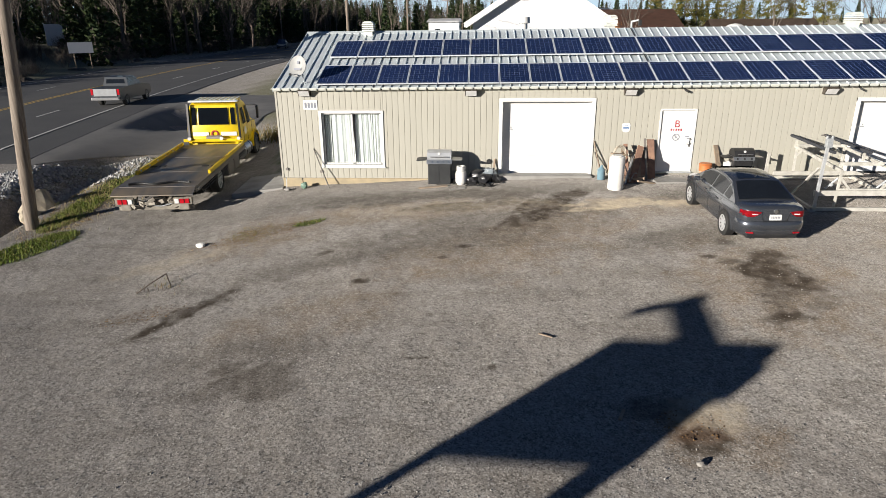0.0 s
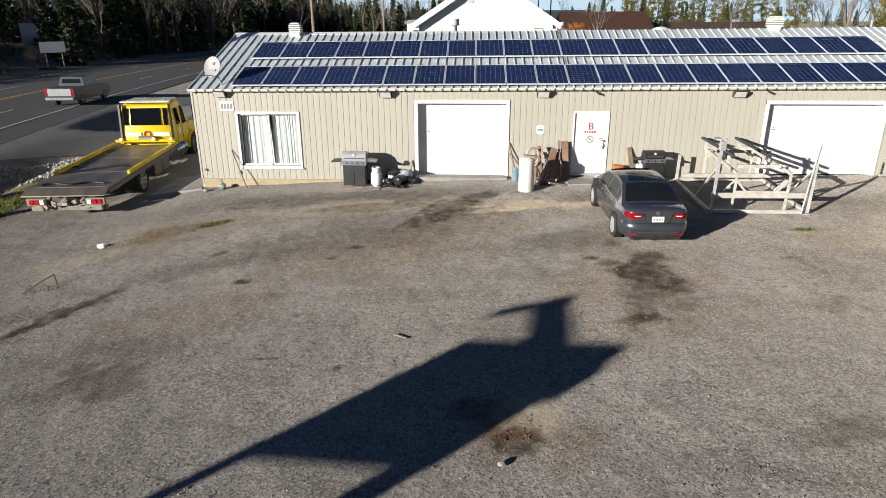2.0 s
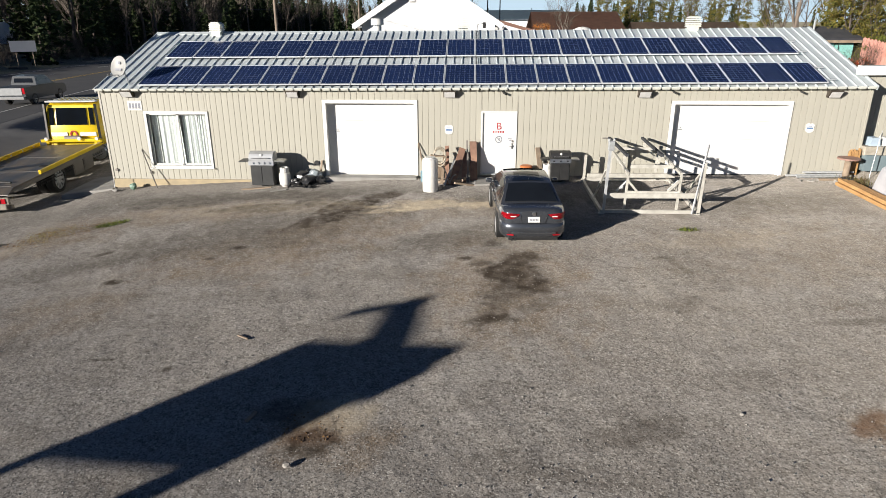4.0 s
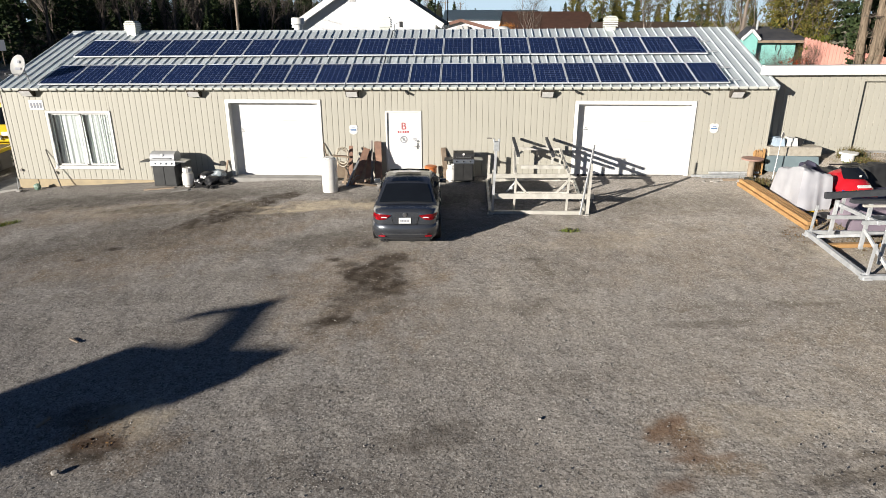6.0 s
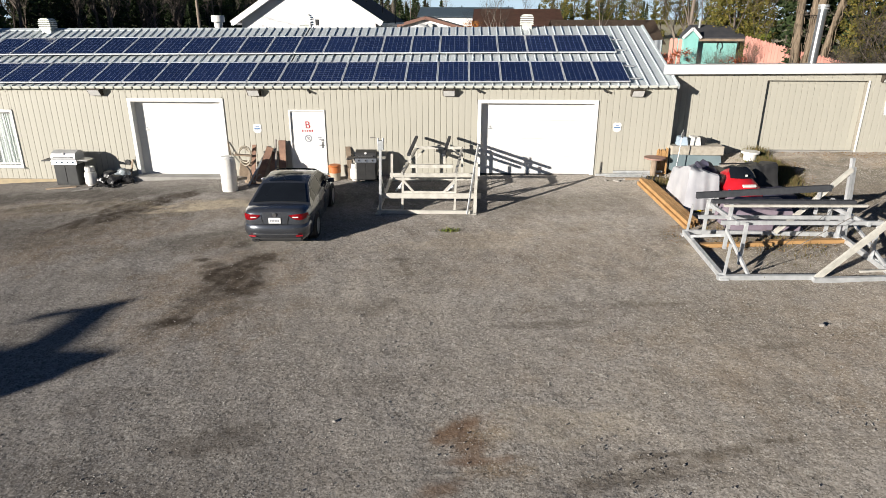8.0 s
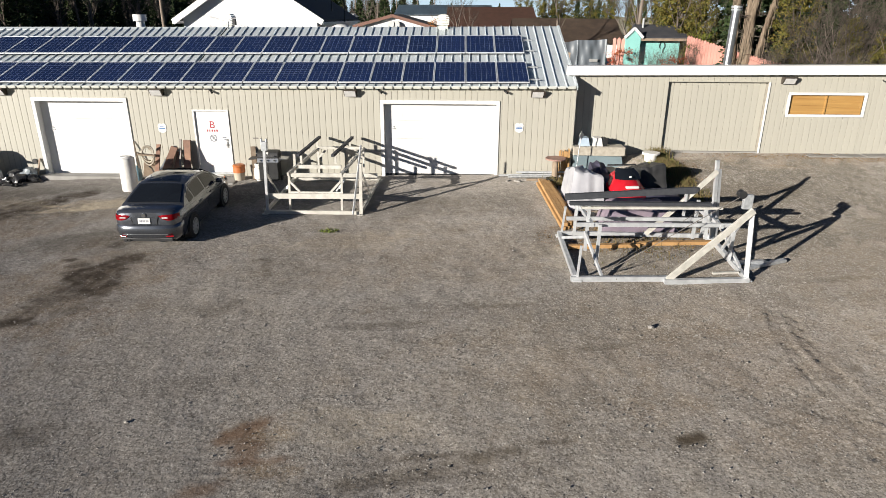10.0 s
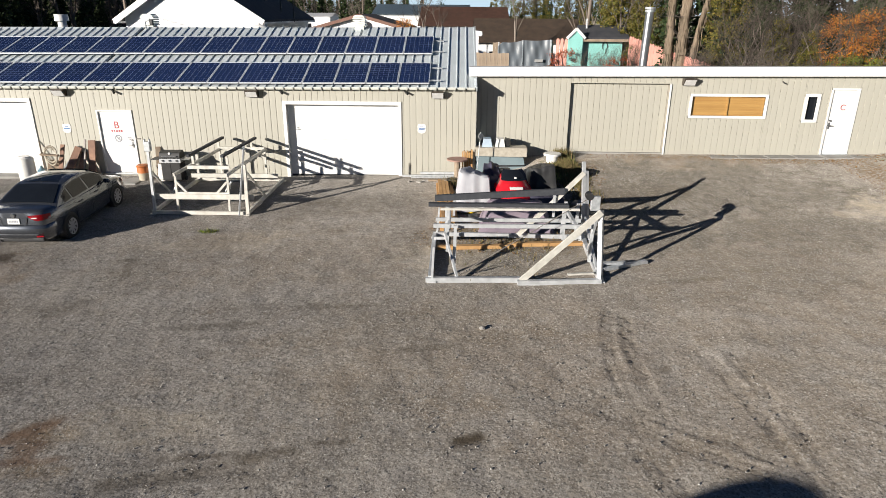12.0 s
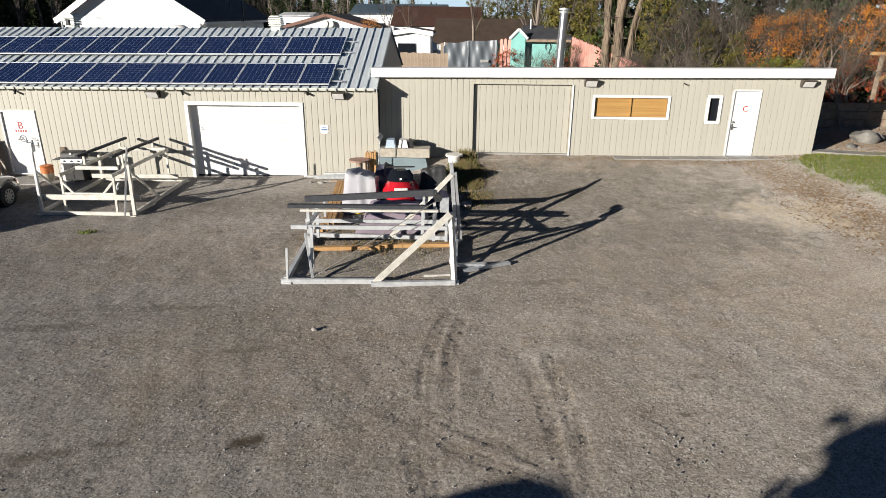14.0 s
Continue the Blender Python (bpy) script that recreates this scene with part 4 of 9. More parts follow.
louvre_vent(2.55, 4.75, 0.82)
louvre_vent(21.45, 4.85, 0.85)
louvre_vent(12.45, 6.4, 0.95)
pv = thing("pipe_vent", None, "white capped vent pipe behind the ridge", "roof vent")
bm = B()
cyl(bm, (8.85, 6.2, 4.3), (8.85, 6.2, 5.22), 0.17, n=16)
part("pipe", bm, M_WHITE, pv, smooth=True)
bm = B()
cyl(bm, (8.85, 6.2, 5.16), (8.85, 6.2, 5.42), 0.27, 0.26, n=18)
part("cap", bm, M_WHITE, pv, smooth=True)
bm = B()
ball(bm, (17.3, 5.6, 4.9), (0.4, 0.3, 0.2))
solo("roof_dome_vent", bm, M_WHITE, "low white domed vent behind the ridge", "roof vent", smooth=True)
cd = thing("conduit_mast", None, "dark conduit head bent over the ridge", "conduit")
bm = B()
cyl(bm, (13.0, 4.8, 4.9), (13.0, 4.8, 5.2), 0.035)
cyl(bm, (13.0, 4.8, 5.2), (13.25, 4.7, 5.26), 0.035)
part("pipe", bm, M_GALV, cd)
bm = B()
box(bm, (13.3, 4.7, 5.16), (0.13, 0.12, 0.22), bev=0.02)
part("junction_box", bm, M_BLACK, cd)
for y0, y1 in ((1.46, 2.2), (3.8, 4.8)):
    bm = B()
    cyl(bm, roof_frame(12.98, y0, 0.06).translation, roof_frame(12.98, y1, 0.06).translation, 0.022, n=6)
    part("cable", bm, M_BLACK, cd)

# satellite dish
dish = thing("satellite_dish", None, "grey satellite dish on a mast at the eave", "satellite dish")
bm = B()
rows = []
for i in range(7):
    r = 0.36 * i / 6
    rows.append([(r * math.cos(a) * 0.92, r * math.sin(a), 0.07 * (i / 6) ** 2) for a in np.linspace(0, 2 * math.pi, 25)[:-1]])
rows.append([(0.365 * math.cos(a) * 0.92, 0.365 * math.sin(a), 0.055) for a in np.linspace(0, 2 * math.pi, 25)[:-1]])
sheet(bm, rows[1:], True)
bm.faces.new([v for v in bm.verts if v.co.length < 0.07][:24])
dm = look((0.88, 0.02, 3.86), (-1.0, -6.0, 6.0)) @ pose(0, 0, 0, 180)
M_DISH = material("grey_dish_paint", (0.36, 0.36, 0.35), 0.5, 0, (0.31, 0.31, 0.30), 3)
part("reflector", bm, M_DISH, dish, smooth=True, m=dm)
bm = B()
box(bm, (0, 0.1, 0.05), (0.26, 0.075, 0.006))
box(bm, (0, -0.13, 0.045), (0.1, 0.09, 0.006))
part("logo_bar", bm, M_GREYMARK, dish, "grey bars of print", m=dm)
bm = B()
cyl(bm, (1.02, 0.2, 3.2), (0.95, 0.12, 3.7), 0.025)
cyl(bm, (0.95, 0.12, 3.7), (0.9, 0.1, 3.88), 0.03)
cyl(bm, (0.93, 0.1, 3.6), (0.72, -0.42, 3.62), 0.015)
part("mast", bm, M_GALV, dish)
bm = B()
box(bm, (0.71, -0.45, 3.64), (0.07, 0.1, 0.07), bev=0.01)
part("receiver", bm, M_BLACK, dish)

# ---- annex ----
AY, AX0, AX1 = 0.65, 25.93, 40.74


def fascia_z(x):
    return 3.60 + 0.0085 * (x - 25.9)


G3 = (29.12, 32.42, 0.7, 3.42)
W2 = (33.12, 35.72, 2.28, 3.085)
W3 = (36.93, 37.44, 2.17, 3.12)
DC = (37.76, 38.70, 1.07, 3.31)
HOLES2 = [G3, W2, W3, DC]


def annex_base(x):
    return float(np.interp(x, (25.9, 29, 38, 41), (0.85, 0.98, 1.06, 1.14)))


wall_annex = solo("wall_annex", holed_wall(AX0, AX1, AY, AY + 0.2, 0.5, lambda x: fascia_z(x) + 0.05, HOLES2), M_GROOVE, "beige ribbed siding wall of the flat-roofed annex", "wall", "structure")
bm = B()
box(bm, (AX1 - 0.1, 3.0, 2.2), (0.2, 4.5, 2.8))
box(bm, ((AX0 + AX1) / 2, 5.3, 2.0), (15.0, 0.2, 2.6))
solo("wall_annex_rear", bm, M_SIDING, "beige side and rear walls of the annex", "wall", "structure")
bm = B()
vs = [bm.verts.new(p) for p in ((AX0, 0.75, 3.80), (AX1, 0.75, 3.92), (AX1, 5.5, 3.38), (AX0, 5.5, 3.28), (AX0, 0.75, 3.68), (AX1, 0.75, 3.8), (AX1, 5.5, 3.2), (AX0, 5.5, 3.1))]
for q in ((0, 1, 2, 3), (7, 6, 5, 4), (0, 4, 5, 1), (2, 6, 7, 3), (1, 5, 6, 2), (0, 3, 7, 4)):
    bm.faces.new([vs[k] for k in q])
solo("roof_annex", bm, material("grey_roll_roofing", (0.2, 0.2, 0.2), 0.9, 0, (0.28, 0.28, 0.28), 1.0, 0.2, 40), "low grey roof of the annex sloping to the rear", "roof", "structure")
bm = B()
vs = []
for x in (25.70, 26.05, 40.70, 40.84):
    vs.append([(x, 0.40, fascia_z(x)), (x, 0.40, fascia_z(x) + 0.30), (x, 0.70, fascia_z(x) + 0.31), (x, 0.75, fascia_z(x) + 0.1), (x, 0.75, fascia_z(x))])
got = sheet(bm, vs, True)
bm.faces.new(got[0][::-1]), bm.faces.new(got[-1])
solo("fascia", bm, M_WHITE, "thick white fascia board along the annex roof", "fascia", "structure")
door3 = thing("door_4", None, "closed wide sliding door clad in beige siding", "door", kind="structure")
bm = B()
box(bm, ((G3[0] + G3[1]) / 2, AY + 0.15, 2.2), (G3[1] - G3[0] + 0.1, 0.05, 2.5))
panel3 = part("panel", bm, M_GROOVE, door3)
bm = B()
box(bm, (G3[1] + 0.02, AY - 0.03, 2.2), (0.05, 0.05, 2.42), bev=0.004)
part("edge_trim", bm, M_WHITE, door3, "thin white edge trim")
bm = B()
box(bm, ((G3[0] + G3[1]) / 2, AY - 0.015, G3[3] - 0.005), (G3[1] - G3[0], 0.04, 0.03))
part("head_trim", bm, M_SIDING, door3)
bm = B()
box(bm, ((G3[0] + G3[1]) / 2, AY + 0.12, 1.02), (G3[1] - G3[0], 0.3, 0.1), bev=0.01)
part("threshold", bm, M_SLAB, door3)

win2 = thing("window_2", None, "wide low window with wooden blinds drawn behind it", "window", kind="structure")
part("window_frame", trim_round("f", W2, 0.085, AY - 0.022, M_WHITE), M_WHITE, win2)
M_BLIND = material("honey_wood_blind", (0.40, 0.235, 0.075), 0.55, 0, (0.33, 0.18, 0.055), 2.0, 0.1, 30, 0, 0.12, (0.4, 1, 8))
for x0, x1 in ((33.2, 34.4), (34.43, 35.64)):
    for k in range(11):
        bm = B()
        box(bm, ((x0 + x1) / 2, AY + 0.05, 2.39 + 0.0575 * k), (x1 - x0, 0.012, 0.0575), r=(-12, 0, 0))
        part("blind_slat", bm, M_BLIND, win2)
bm = B()
box(bm, (34.415, AY + 0.02, 2.68), (0.035, 0.05, 0.66))
part("mullion", bm, M_BLIND, win2)
win3 = thing("window_3", None, "narrow upright window with dark glass in a white frame", "window", kind="structure")
part("window_frame", trim_round("f", W3, 0.10, AY - 0.022, M_WHITE), M_WHITE, win3)
bm = B()
box(bm, ((W3[0] + W3[1]) / 2, AY + 0.05, (W3[2] + W3[3]) / 2), (0.36, 0.01, 0.8))
part("pane", bm, M_GLASSDARK, win3)
dcm = Matrix.Translation((0, AY, 0))
door_c = steel_door("door_5", DC, "C", "white steel door marked with a red letter", False)
door_c.matrix_basis = dcm
bm = B()
box(bm, (38.21, AY - 0.12, 1.02), (0.95, 0.26, 0.1), bev=0.01)
solo("step", bm, M_OLDWOOD, "weathered wooden doorstep", "step", "structure")
for x in (33.0, 40.1):
    copy_thing(first, Matrix.Translation((x, AY - 0.015, 3.46 + 0.008 * (x - 33))))
copy_thing(cam0, Matrix.Translation((36.1, AY - 0.015, 3.5)) @ Matrix.Scale(0.6, 4))
flue = thing("chimney_flue", None, "tall shiny metal flue pipe with a cap behind the annex roof", "chimney")
bm = B()
cyl(bm, (32.50, 4.6, 3.2), (32.58, 4.66, 5.65), 0.155, n=18)
part("pipe", bm, M_STEEL, flue, smooth=True)
bm = B()
cyl(bm, (32.58, 4.66, 5.66), (32.582, 4.66, 5.72), 0.19, n=18)
cyl(bm, (32.583, 4.66, 5.75), (32.586, 4.66, 5.83), 0.2, n=18)
cyl(bm, (32.58, 4.66, 5.6), (32.585, 4.66, 5.8), 0.1, n=10)
part("cap", bm, M_GALV, flue)

# cladding last
def clad_all():
    clad(wall_main, 0.0, MAIN_X1, 0.0, base_z, lambda x: eave_z(x) - 0.09, HOLES)
    clad(wall_annex, AX0, AX1, AY, annex_base, lambda x: fascia_z(x) - 0.002, HOLES2)
    clad(panel3, G3[0] + 0.02, G3[1] - 0.02, AY + 0.125, lambda x: 1.06, lambda x: 3.41, [])


# ---- vehicles ----
def wheel_at(parent, c, r, w, rim_mat, spokes, side):
    """A wheel with its axle along x, the tyre, the rim and its spokes."""
    tyre = B()
    prof = [(-0.5, 0.72), (-0.5, 0.9), (-0.38, 0.99), (-0.15, 1.0), (0.15, 1.0), (0.38, 0.99), (0.5, 0.9), (0.5, 0.72)]
    rows = [[(c[0] + w * p, c[1] + r * q * math.cos(a), c[2] + r * q * math.sin(a)) for p, q in prof] for a in np.linspace(0, 2 * math.pi, 25)]
    sheet(tyre, rows)
    wheel = thing("wheel")
    wheel.parent = parent
    part("tyre", tyre, M_RUBBER, wheel, smooth=True)
    bm = B()
    x = c[0] + side * w * 0.36
    cyl(bm, (x - side * 0.06, c[1], c[2]), (x - side * 0.02, c[1], c[2]), r * 0.70, n=24)
    part("rim_well", bm, M_BLACK, wheel)
    bm = B()
    cyl(bm, (x - side * 0.02, c[1], c[2]), (x + side * 0.02, c[1], c[2]), r * 0.17, n=12)
    for k in range(spokes):
        a = 2 * math.pi * k / spokes
        bar(bm, (x, c[1], c[2]), (x, c[1] + r * 0.66 * math.cos(a), c[2] + r * 0.66 * math.sin(a)), r * 0.17, 0.03, (1, 0, 0))
    for i in range(24):
        a, b = 2 * math.pi * i / 24, 2 * math.pi * (i + 1) / 24
        bar(bm, (x, c[1] + r * 0.68 * math.cos(a), c[2] + r * 0.68 * math.sin(a)), (x, c[1] + r * 0.68 * math.cos(b), c[2] + r * 0.68 * math.sin(b)), 0.03, 0.04, (1, 0, 0))
    part("rim", bm, rim_mat, wheel)
    return wheel


def sedan():
    """A four-door sedan; the rear bumper at y = 0, the nose at y = 4.64, standing on z = 0."""
    car = thing("car", None, "dark grey four-door sedan parked on the gravel", "car")
    # stations: y, half width at sill, half width at belt, belt height, deck height at the middle, underside
    st = [(0.02, 0.55, 0.56, 0.70, 0.76, 0.36), (0.045, 0.66, 0.67, 0.93, 1.015, 0.29), (0.10, 0.735, 0.745, 0.985, 1.062, 0.25), (0.20, 0.79, 0.80, 1.0, 1.075, 0.23), (0.38, 0.838, 0.845, 1.0, 1.072, 0.21), (0.66, 0.868, 0.872, 0.99, 1.06, 0.20), (1.2, 0.882, 0.886, 0.965, 1.03, 0.19),
          (2.3, 0.885, 0.888, 0.945, 0.98, 0.18), (3.3, 0.882, 0.88, 0.925, 0.99, 0.18), (3.75, 0.872, 0.86, 0.86, 0.945, 0.19), (4.2, 0.83, 0.80, 0.76, 0.84, 0.20), (4.48, 0.74, 0.70, 0.66, 0.72, 0.22), (4.62, 0.58, 0.54, 0.54, 0.58, 0.28)]
    bm = B()
    rows = []
    for y, ws, wb, zb, zd, zu in st:
        half = [(0.0, zu), (ws * 0.86, zu), (ws * 0.985, zu + 0.07), (ws + 0.004, (zu + zb) * 0.42), (ws + 0.006, (zu + zb) * 0.54), (wb + 0.016, zb - 0.135), (wb - 0.004, zb - 0.10), (wb - 0.022, zb - 0.02), (wb * 0.93, zb + 0.25 * (zd - zb)), (wb * 0.72, zb + 0.72 * (zd - zb)), (wb * 0.38, zd - 0.008), (0.0, zd)]
        row = [(x, y, z) for x, z in half] + [(-x, y, z) for x, z in half[-2:0:-1]]
        rows.append(row)
    got = sheet(bm, rows, True)
    bm.faces.new(got[0][::-1]), bm.faces.new(got[-1])
    body = part("body", bm, M_CARPAINT, car, smooth=True)
    # wheel arches
    for y in (0.96, 3.61):
        for s in (-1, 1):
            bm = B()
            cyl(bm, (s * 0.70, y, 0.33), (s * (0.902 if y > 2 else 0.894), y, 0.33), 0.372, n=26)
            part("wheel_arch", bm, M_BLACK, car)
            wheel_at(car, (s * 0.822, y, 0.315), 0.322, 0.20, M_ALLOY, 9, s)
    # cabin shell: y, half width, height of the edge, height in the middle
    side = [(0.58, 0.985, 1.05), (0.98, 1.19, 1.22), (1.40, 1.375, 1.41), (1.9, 1.415, 1.455), (2.4, 1.405, 1.45), (2.78, 1.355, 1.40), (3.1, 1.19, 1.22), (3.52, 0.95, 0.985)]
    bm = B()
    rows = []
    for y, ze, zm in side:
        k = (ze - 0.95) / (1.415 - 0.95)
        w = 0.85 - 0.235 * k
        rows.append([(-0.855, y, 0.945), (-w, y, ze), (-w * 0.86, y, ze + 0.6 * (zm - ze)), (-w * 0.5, y, zm - 0.008), (0, y, zm), (w * 0.5, y, zm - 0.008), (w * 0.86, y, ze + 0.6 * (zm - ze)), (w, y, ze), (0.855, y, 0.945)])
    got = sheet(bm, rows)
    part("cabin", bm, M_CARPAINT, car, smooth=True)

    def on_side(y, f):
        """A point of the cabin's side: f from the belt to the roof edge."""
        ze = float(np.interp(y, [s[0] for s in side], [s[1] for s in side]))
        k = (ze - 0.95) / 0.465
        return (0.855 + f * (0.85 - 0.235 * k - 0.855), 0.945 + f * (ze - 0.945))

    for s in (-1, 1):
        for y0, y1, f0, f1 in ((0.98, 1.33, 0.16, 0.82), (1.40, 2.18, 0.10, 0.86), (2.26, 3.1, 0.10, 0.86)):
            bm = B()
            lo, hi = [], []
            for y in np.linspace(y0, y1, 7):
                for f, row in ((f0, lo), (f1, hi)):
                    x, z = on_side(y, f)
                    row.append((s * (x + 0.006), y, z))
            sheet(bm, [lo, hi])
            part("side_window", bm, M_GLASSDARK, car)
        bm = B()
        pts = [on_side(y, 0.93) for y in np.linspace(1.1, 3.2, 9)]
        for (a, b), y0, y1 in zip(zip(pts, pts[1:]), np.linspace(1.1, 3.2, 9), np.linspace(1.1, 3.2, 9)[1:]):
            bar(bm, (s * (a[0] + 0.006), y0, a[1]), (s * (b[0] + 0.006), y1, b[1]), 0.01, 0.014)
        part("window_trim", bm, M_STEEL, car, "thin bright window trim")
        for y in (1.62, 2.52):
            bm = B()
            box(bm, (s * 0.905, y, 0.83), (0.03, 0.2, 0.035), bev=0.008)
            part("door_handle", bm, M_CARPAINT, car)
        for y in (1.36, 2.22, 3.2):
            bm = B()
            bar(bm, (s * 0.899, y, 0.30), (s * 0.893, y, 0.92), 0.006, 0.008, (0, 1, 0))
            part("door_seam", bm, M_BLACK, car)
        bm = B()
        box(bm, (s * 0.985, 3.02, 0.99), (0.19, 0.11, 0.13), bev=0.03)
        box(bm, (s * 0.89, 3.04, 0.95), (0.1, 0.05, 0.03))
        part("wing_mirror", bm, M_CARPAINT, car, smooth=True)
        bm = B()
        up = ((0.36, 0.022, 0.935), (0.50, 0.016, 0.955), (0.62, 0.022, 0.962), (0.70, 0.055, 0.962), (0.765, 0.13, 0.958), (0.822, 0.27, 0.945))
        low = ((0.44, 0.012, 0.865), (0.52, 0.006, 0.822), (0.62, 0.012, 0.808), (0.71, 0.046, 0.81), (0.775, 0.12, 0.82), (0.832, 0.24, 0.845))
        sheet(bm, [[(s * x, y, z) for x, y, z in row] for row in (up, [tuple((p + q) / 2 + (0, -0.008, 0)[k] for k, (p, q) in enumerate(zip(u_, l_))) for u_, l_ in zip(up, low)], low)])
        bmesh.ops.solidify(bm, geom=bm.faces[:], thickness=-0.025)
        tail = part("tail_light", bm, M_RED, car, "red wrap-around tail light", smooth=True)
        bm = B()
        box(bm, (s * 0.535, 0.0, 0.885), (0.15, 0.012, 0.03), bev=0.005)
        part("indicator", bm, M_CLEAR, tail, "pale indicator lens")
        bm = B()
        bar(bm, (s * 0.36, 0.02, 0.94), (s * 0.30, 0.0, 0.70), 0.008, 0.008, (0, 1, 0))
        bar(bm, (s * 0.30, 0.0, 0.695), (0, 0.0, 0.69), 0.008, 0.008)
        part("boot_seam", bm, M_BLACK, car)
        bm = B()
        box(bm, (s * 0.60, -0.01, 0.385), (0.18, 0.04, 0.028), (0, 0, s * 12), bev=0.006)
        part("reflector", bm, M_RED, car)
        bm = B()
        sheet(bm, [[(s * 0.5, 4.50, 0.66), (s * 0.72, 4.42, 0.68), (s * 0.80, 4.22, 0.72)], [(s * 0.5, 4.55, 0.56), (s * 0.73, 4.45, 0.57), (s * 0.83, 4.25, 0.62)]])
        part("headlight", bm, M_CLEAR, car)
    # rear and front glass
    for name, rows in (("rear_window", [(0.66, 1.07, 0.71), (1.0, 1.222, 0.64), (1.34, 1.375, 0.56)]), ("windscreen", [(2.83, 1.375, 0.57), (3.12, 1.21, 0.66), (3.46, 1.02, 0.74)])):
        bm = B()
        sheet(bm, [[(w * q, y, z + 0.012 + 0.022 * (1 - q * q)) for q in (-1, -0.6, 0, 0.6, 1)] for y, z, w in rows])
        part(name, bm, M_GLASSDARK, car, smooth=True)
    bm = B()
    sheet(bm, [[(0.52 * q, y, z + 0.028 * (1 - q * q)) for q in (-1, -0.5, 0, 0.5, 1)] for y, z in ((1.47, 1.40), (1.9, 1.432), (2.3, 1.428))])
    part("sunroof", bm, M_GLASSDARK, car, "dark glass roof panel", smooth=True)
    bm = B()
    sheet(bm, [[(-0.36, 0.022, 0.875), (-0.2, 0.018, 0.885), (0.2, 0.018, 0.885), (0.36, 0.022, 0.875)], [(-0.29, 0.006, 0.715), (-0.2, 0.004, 0.71), (0.2, 0.004, 0.71), (0.29, 0.006, 0.715)]])
    part("plate_recess", bm, M_CARPAINT, car)
    bm = B()
    box(bm, (0, -0.006, 0.80), (0.31, 0.012, 0.15), (-6, 0, 0), bev=0.003)
    plate = part("number_plate", bm, M_WHITE, car, "white number plate with grey bars")
    bm = B()
    for i in range(6):
        box(bm, (-0.10 + 0.04 * i, -0.0145, 0.80), (0.024, 0.003, 0.055), (-6, 0, 0))
    part("bar", bm, M_GREYMARK, plate)
    bm = B()
    cyl(bm, (0, 0.06, 0.952), (0, 0.008, 0.945), 0.052, n=20)
    part("badge", bm, M_STEEL, car, "round chrome badge")
    bm = B()
    rows = []
    for z, d, w in ((0.70, 0.015, 0.80), (0.685, -0.045, 0.845), (0.64, -0.075, 0.868), (0.56, -0.085, 0.875), (0.485, -0.078, 0.875), (0.465, -0.062, 0.87), (0.42, -0.058, 0.868), (0.34, -0.02, 0.85), (0.27, 0.06, 0.81)):
        rows.append([(w * math.sin(q * math.pi / 2), d + 0.44 * (1 - math.cos(q * math.pi / 2)) ** 1.6, z) for q in np.linspace(-1, 1, 21)])
    sheet(bm, rows)
    part("bumper", bm, M_CARPAINT, car, smooth=True)
    bm = B()
    box(bm, (0, -0.05, 0.452), (1.15, 0.035, 0.01))
    part("bumper_strip", bm, M_STEEL, car, "thin bright strip")
    bm = B()
    box(bm, (0, 0.12, 0.27), (1.3, 0.2, 0.1), bev=0.02)
    part("diffuser", bm, M_BLACK, car)
    bm = B()
    for x in (-0.55, -0.47):
        cyl(bm, (x, -0.02, 0.25), (x, 0.25, 0.25), 0.035)
    part("exhaust", bm, M_BLACK, car)
    bm = B()
    bar(bm, (0, 1.5, 1.46), (0, 1.38, 1.52), 0.012, 0.02)
    part("antenna", bm, M_BLACK, car)
    return car


def stand(x, y, yaw, length=0.0, lift=0.0):
    """A pose on the ground that leans with it along the thing's length."""
    d = Vector((-math.sin(radians(yaw)), math.cos(radians(yaw))))
    z0 = zg(x, y)
    pitch = math.degrees(math.atan2(zg(x + d.x * length, y + d.y * length) - z0, length)) if length else 0
    return pose(x, y, z0 + lift, pitch, 0, yaw)


car = sedan()
car.matrix_basis = stand(14.42, -6.60, 2.2, 4.3, 0.0) @ Matrix.Scale(0.96, 4)


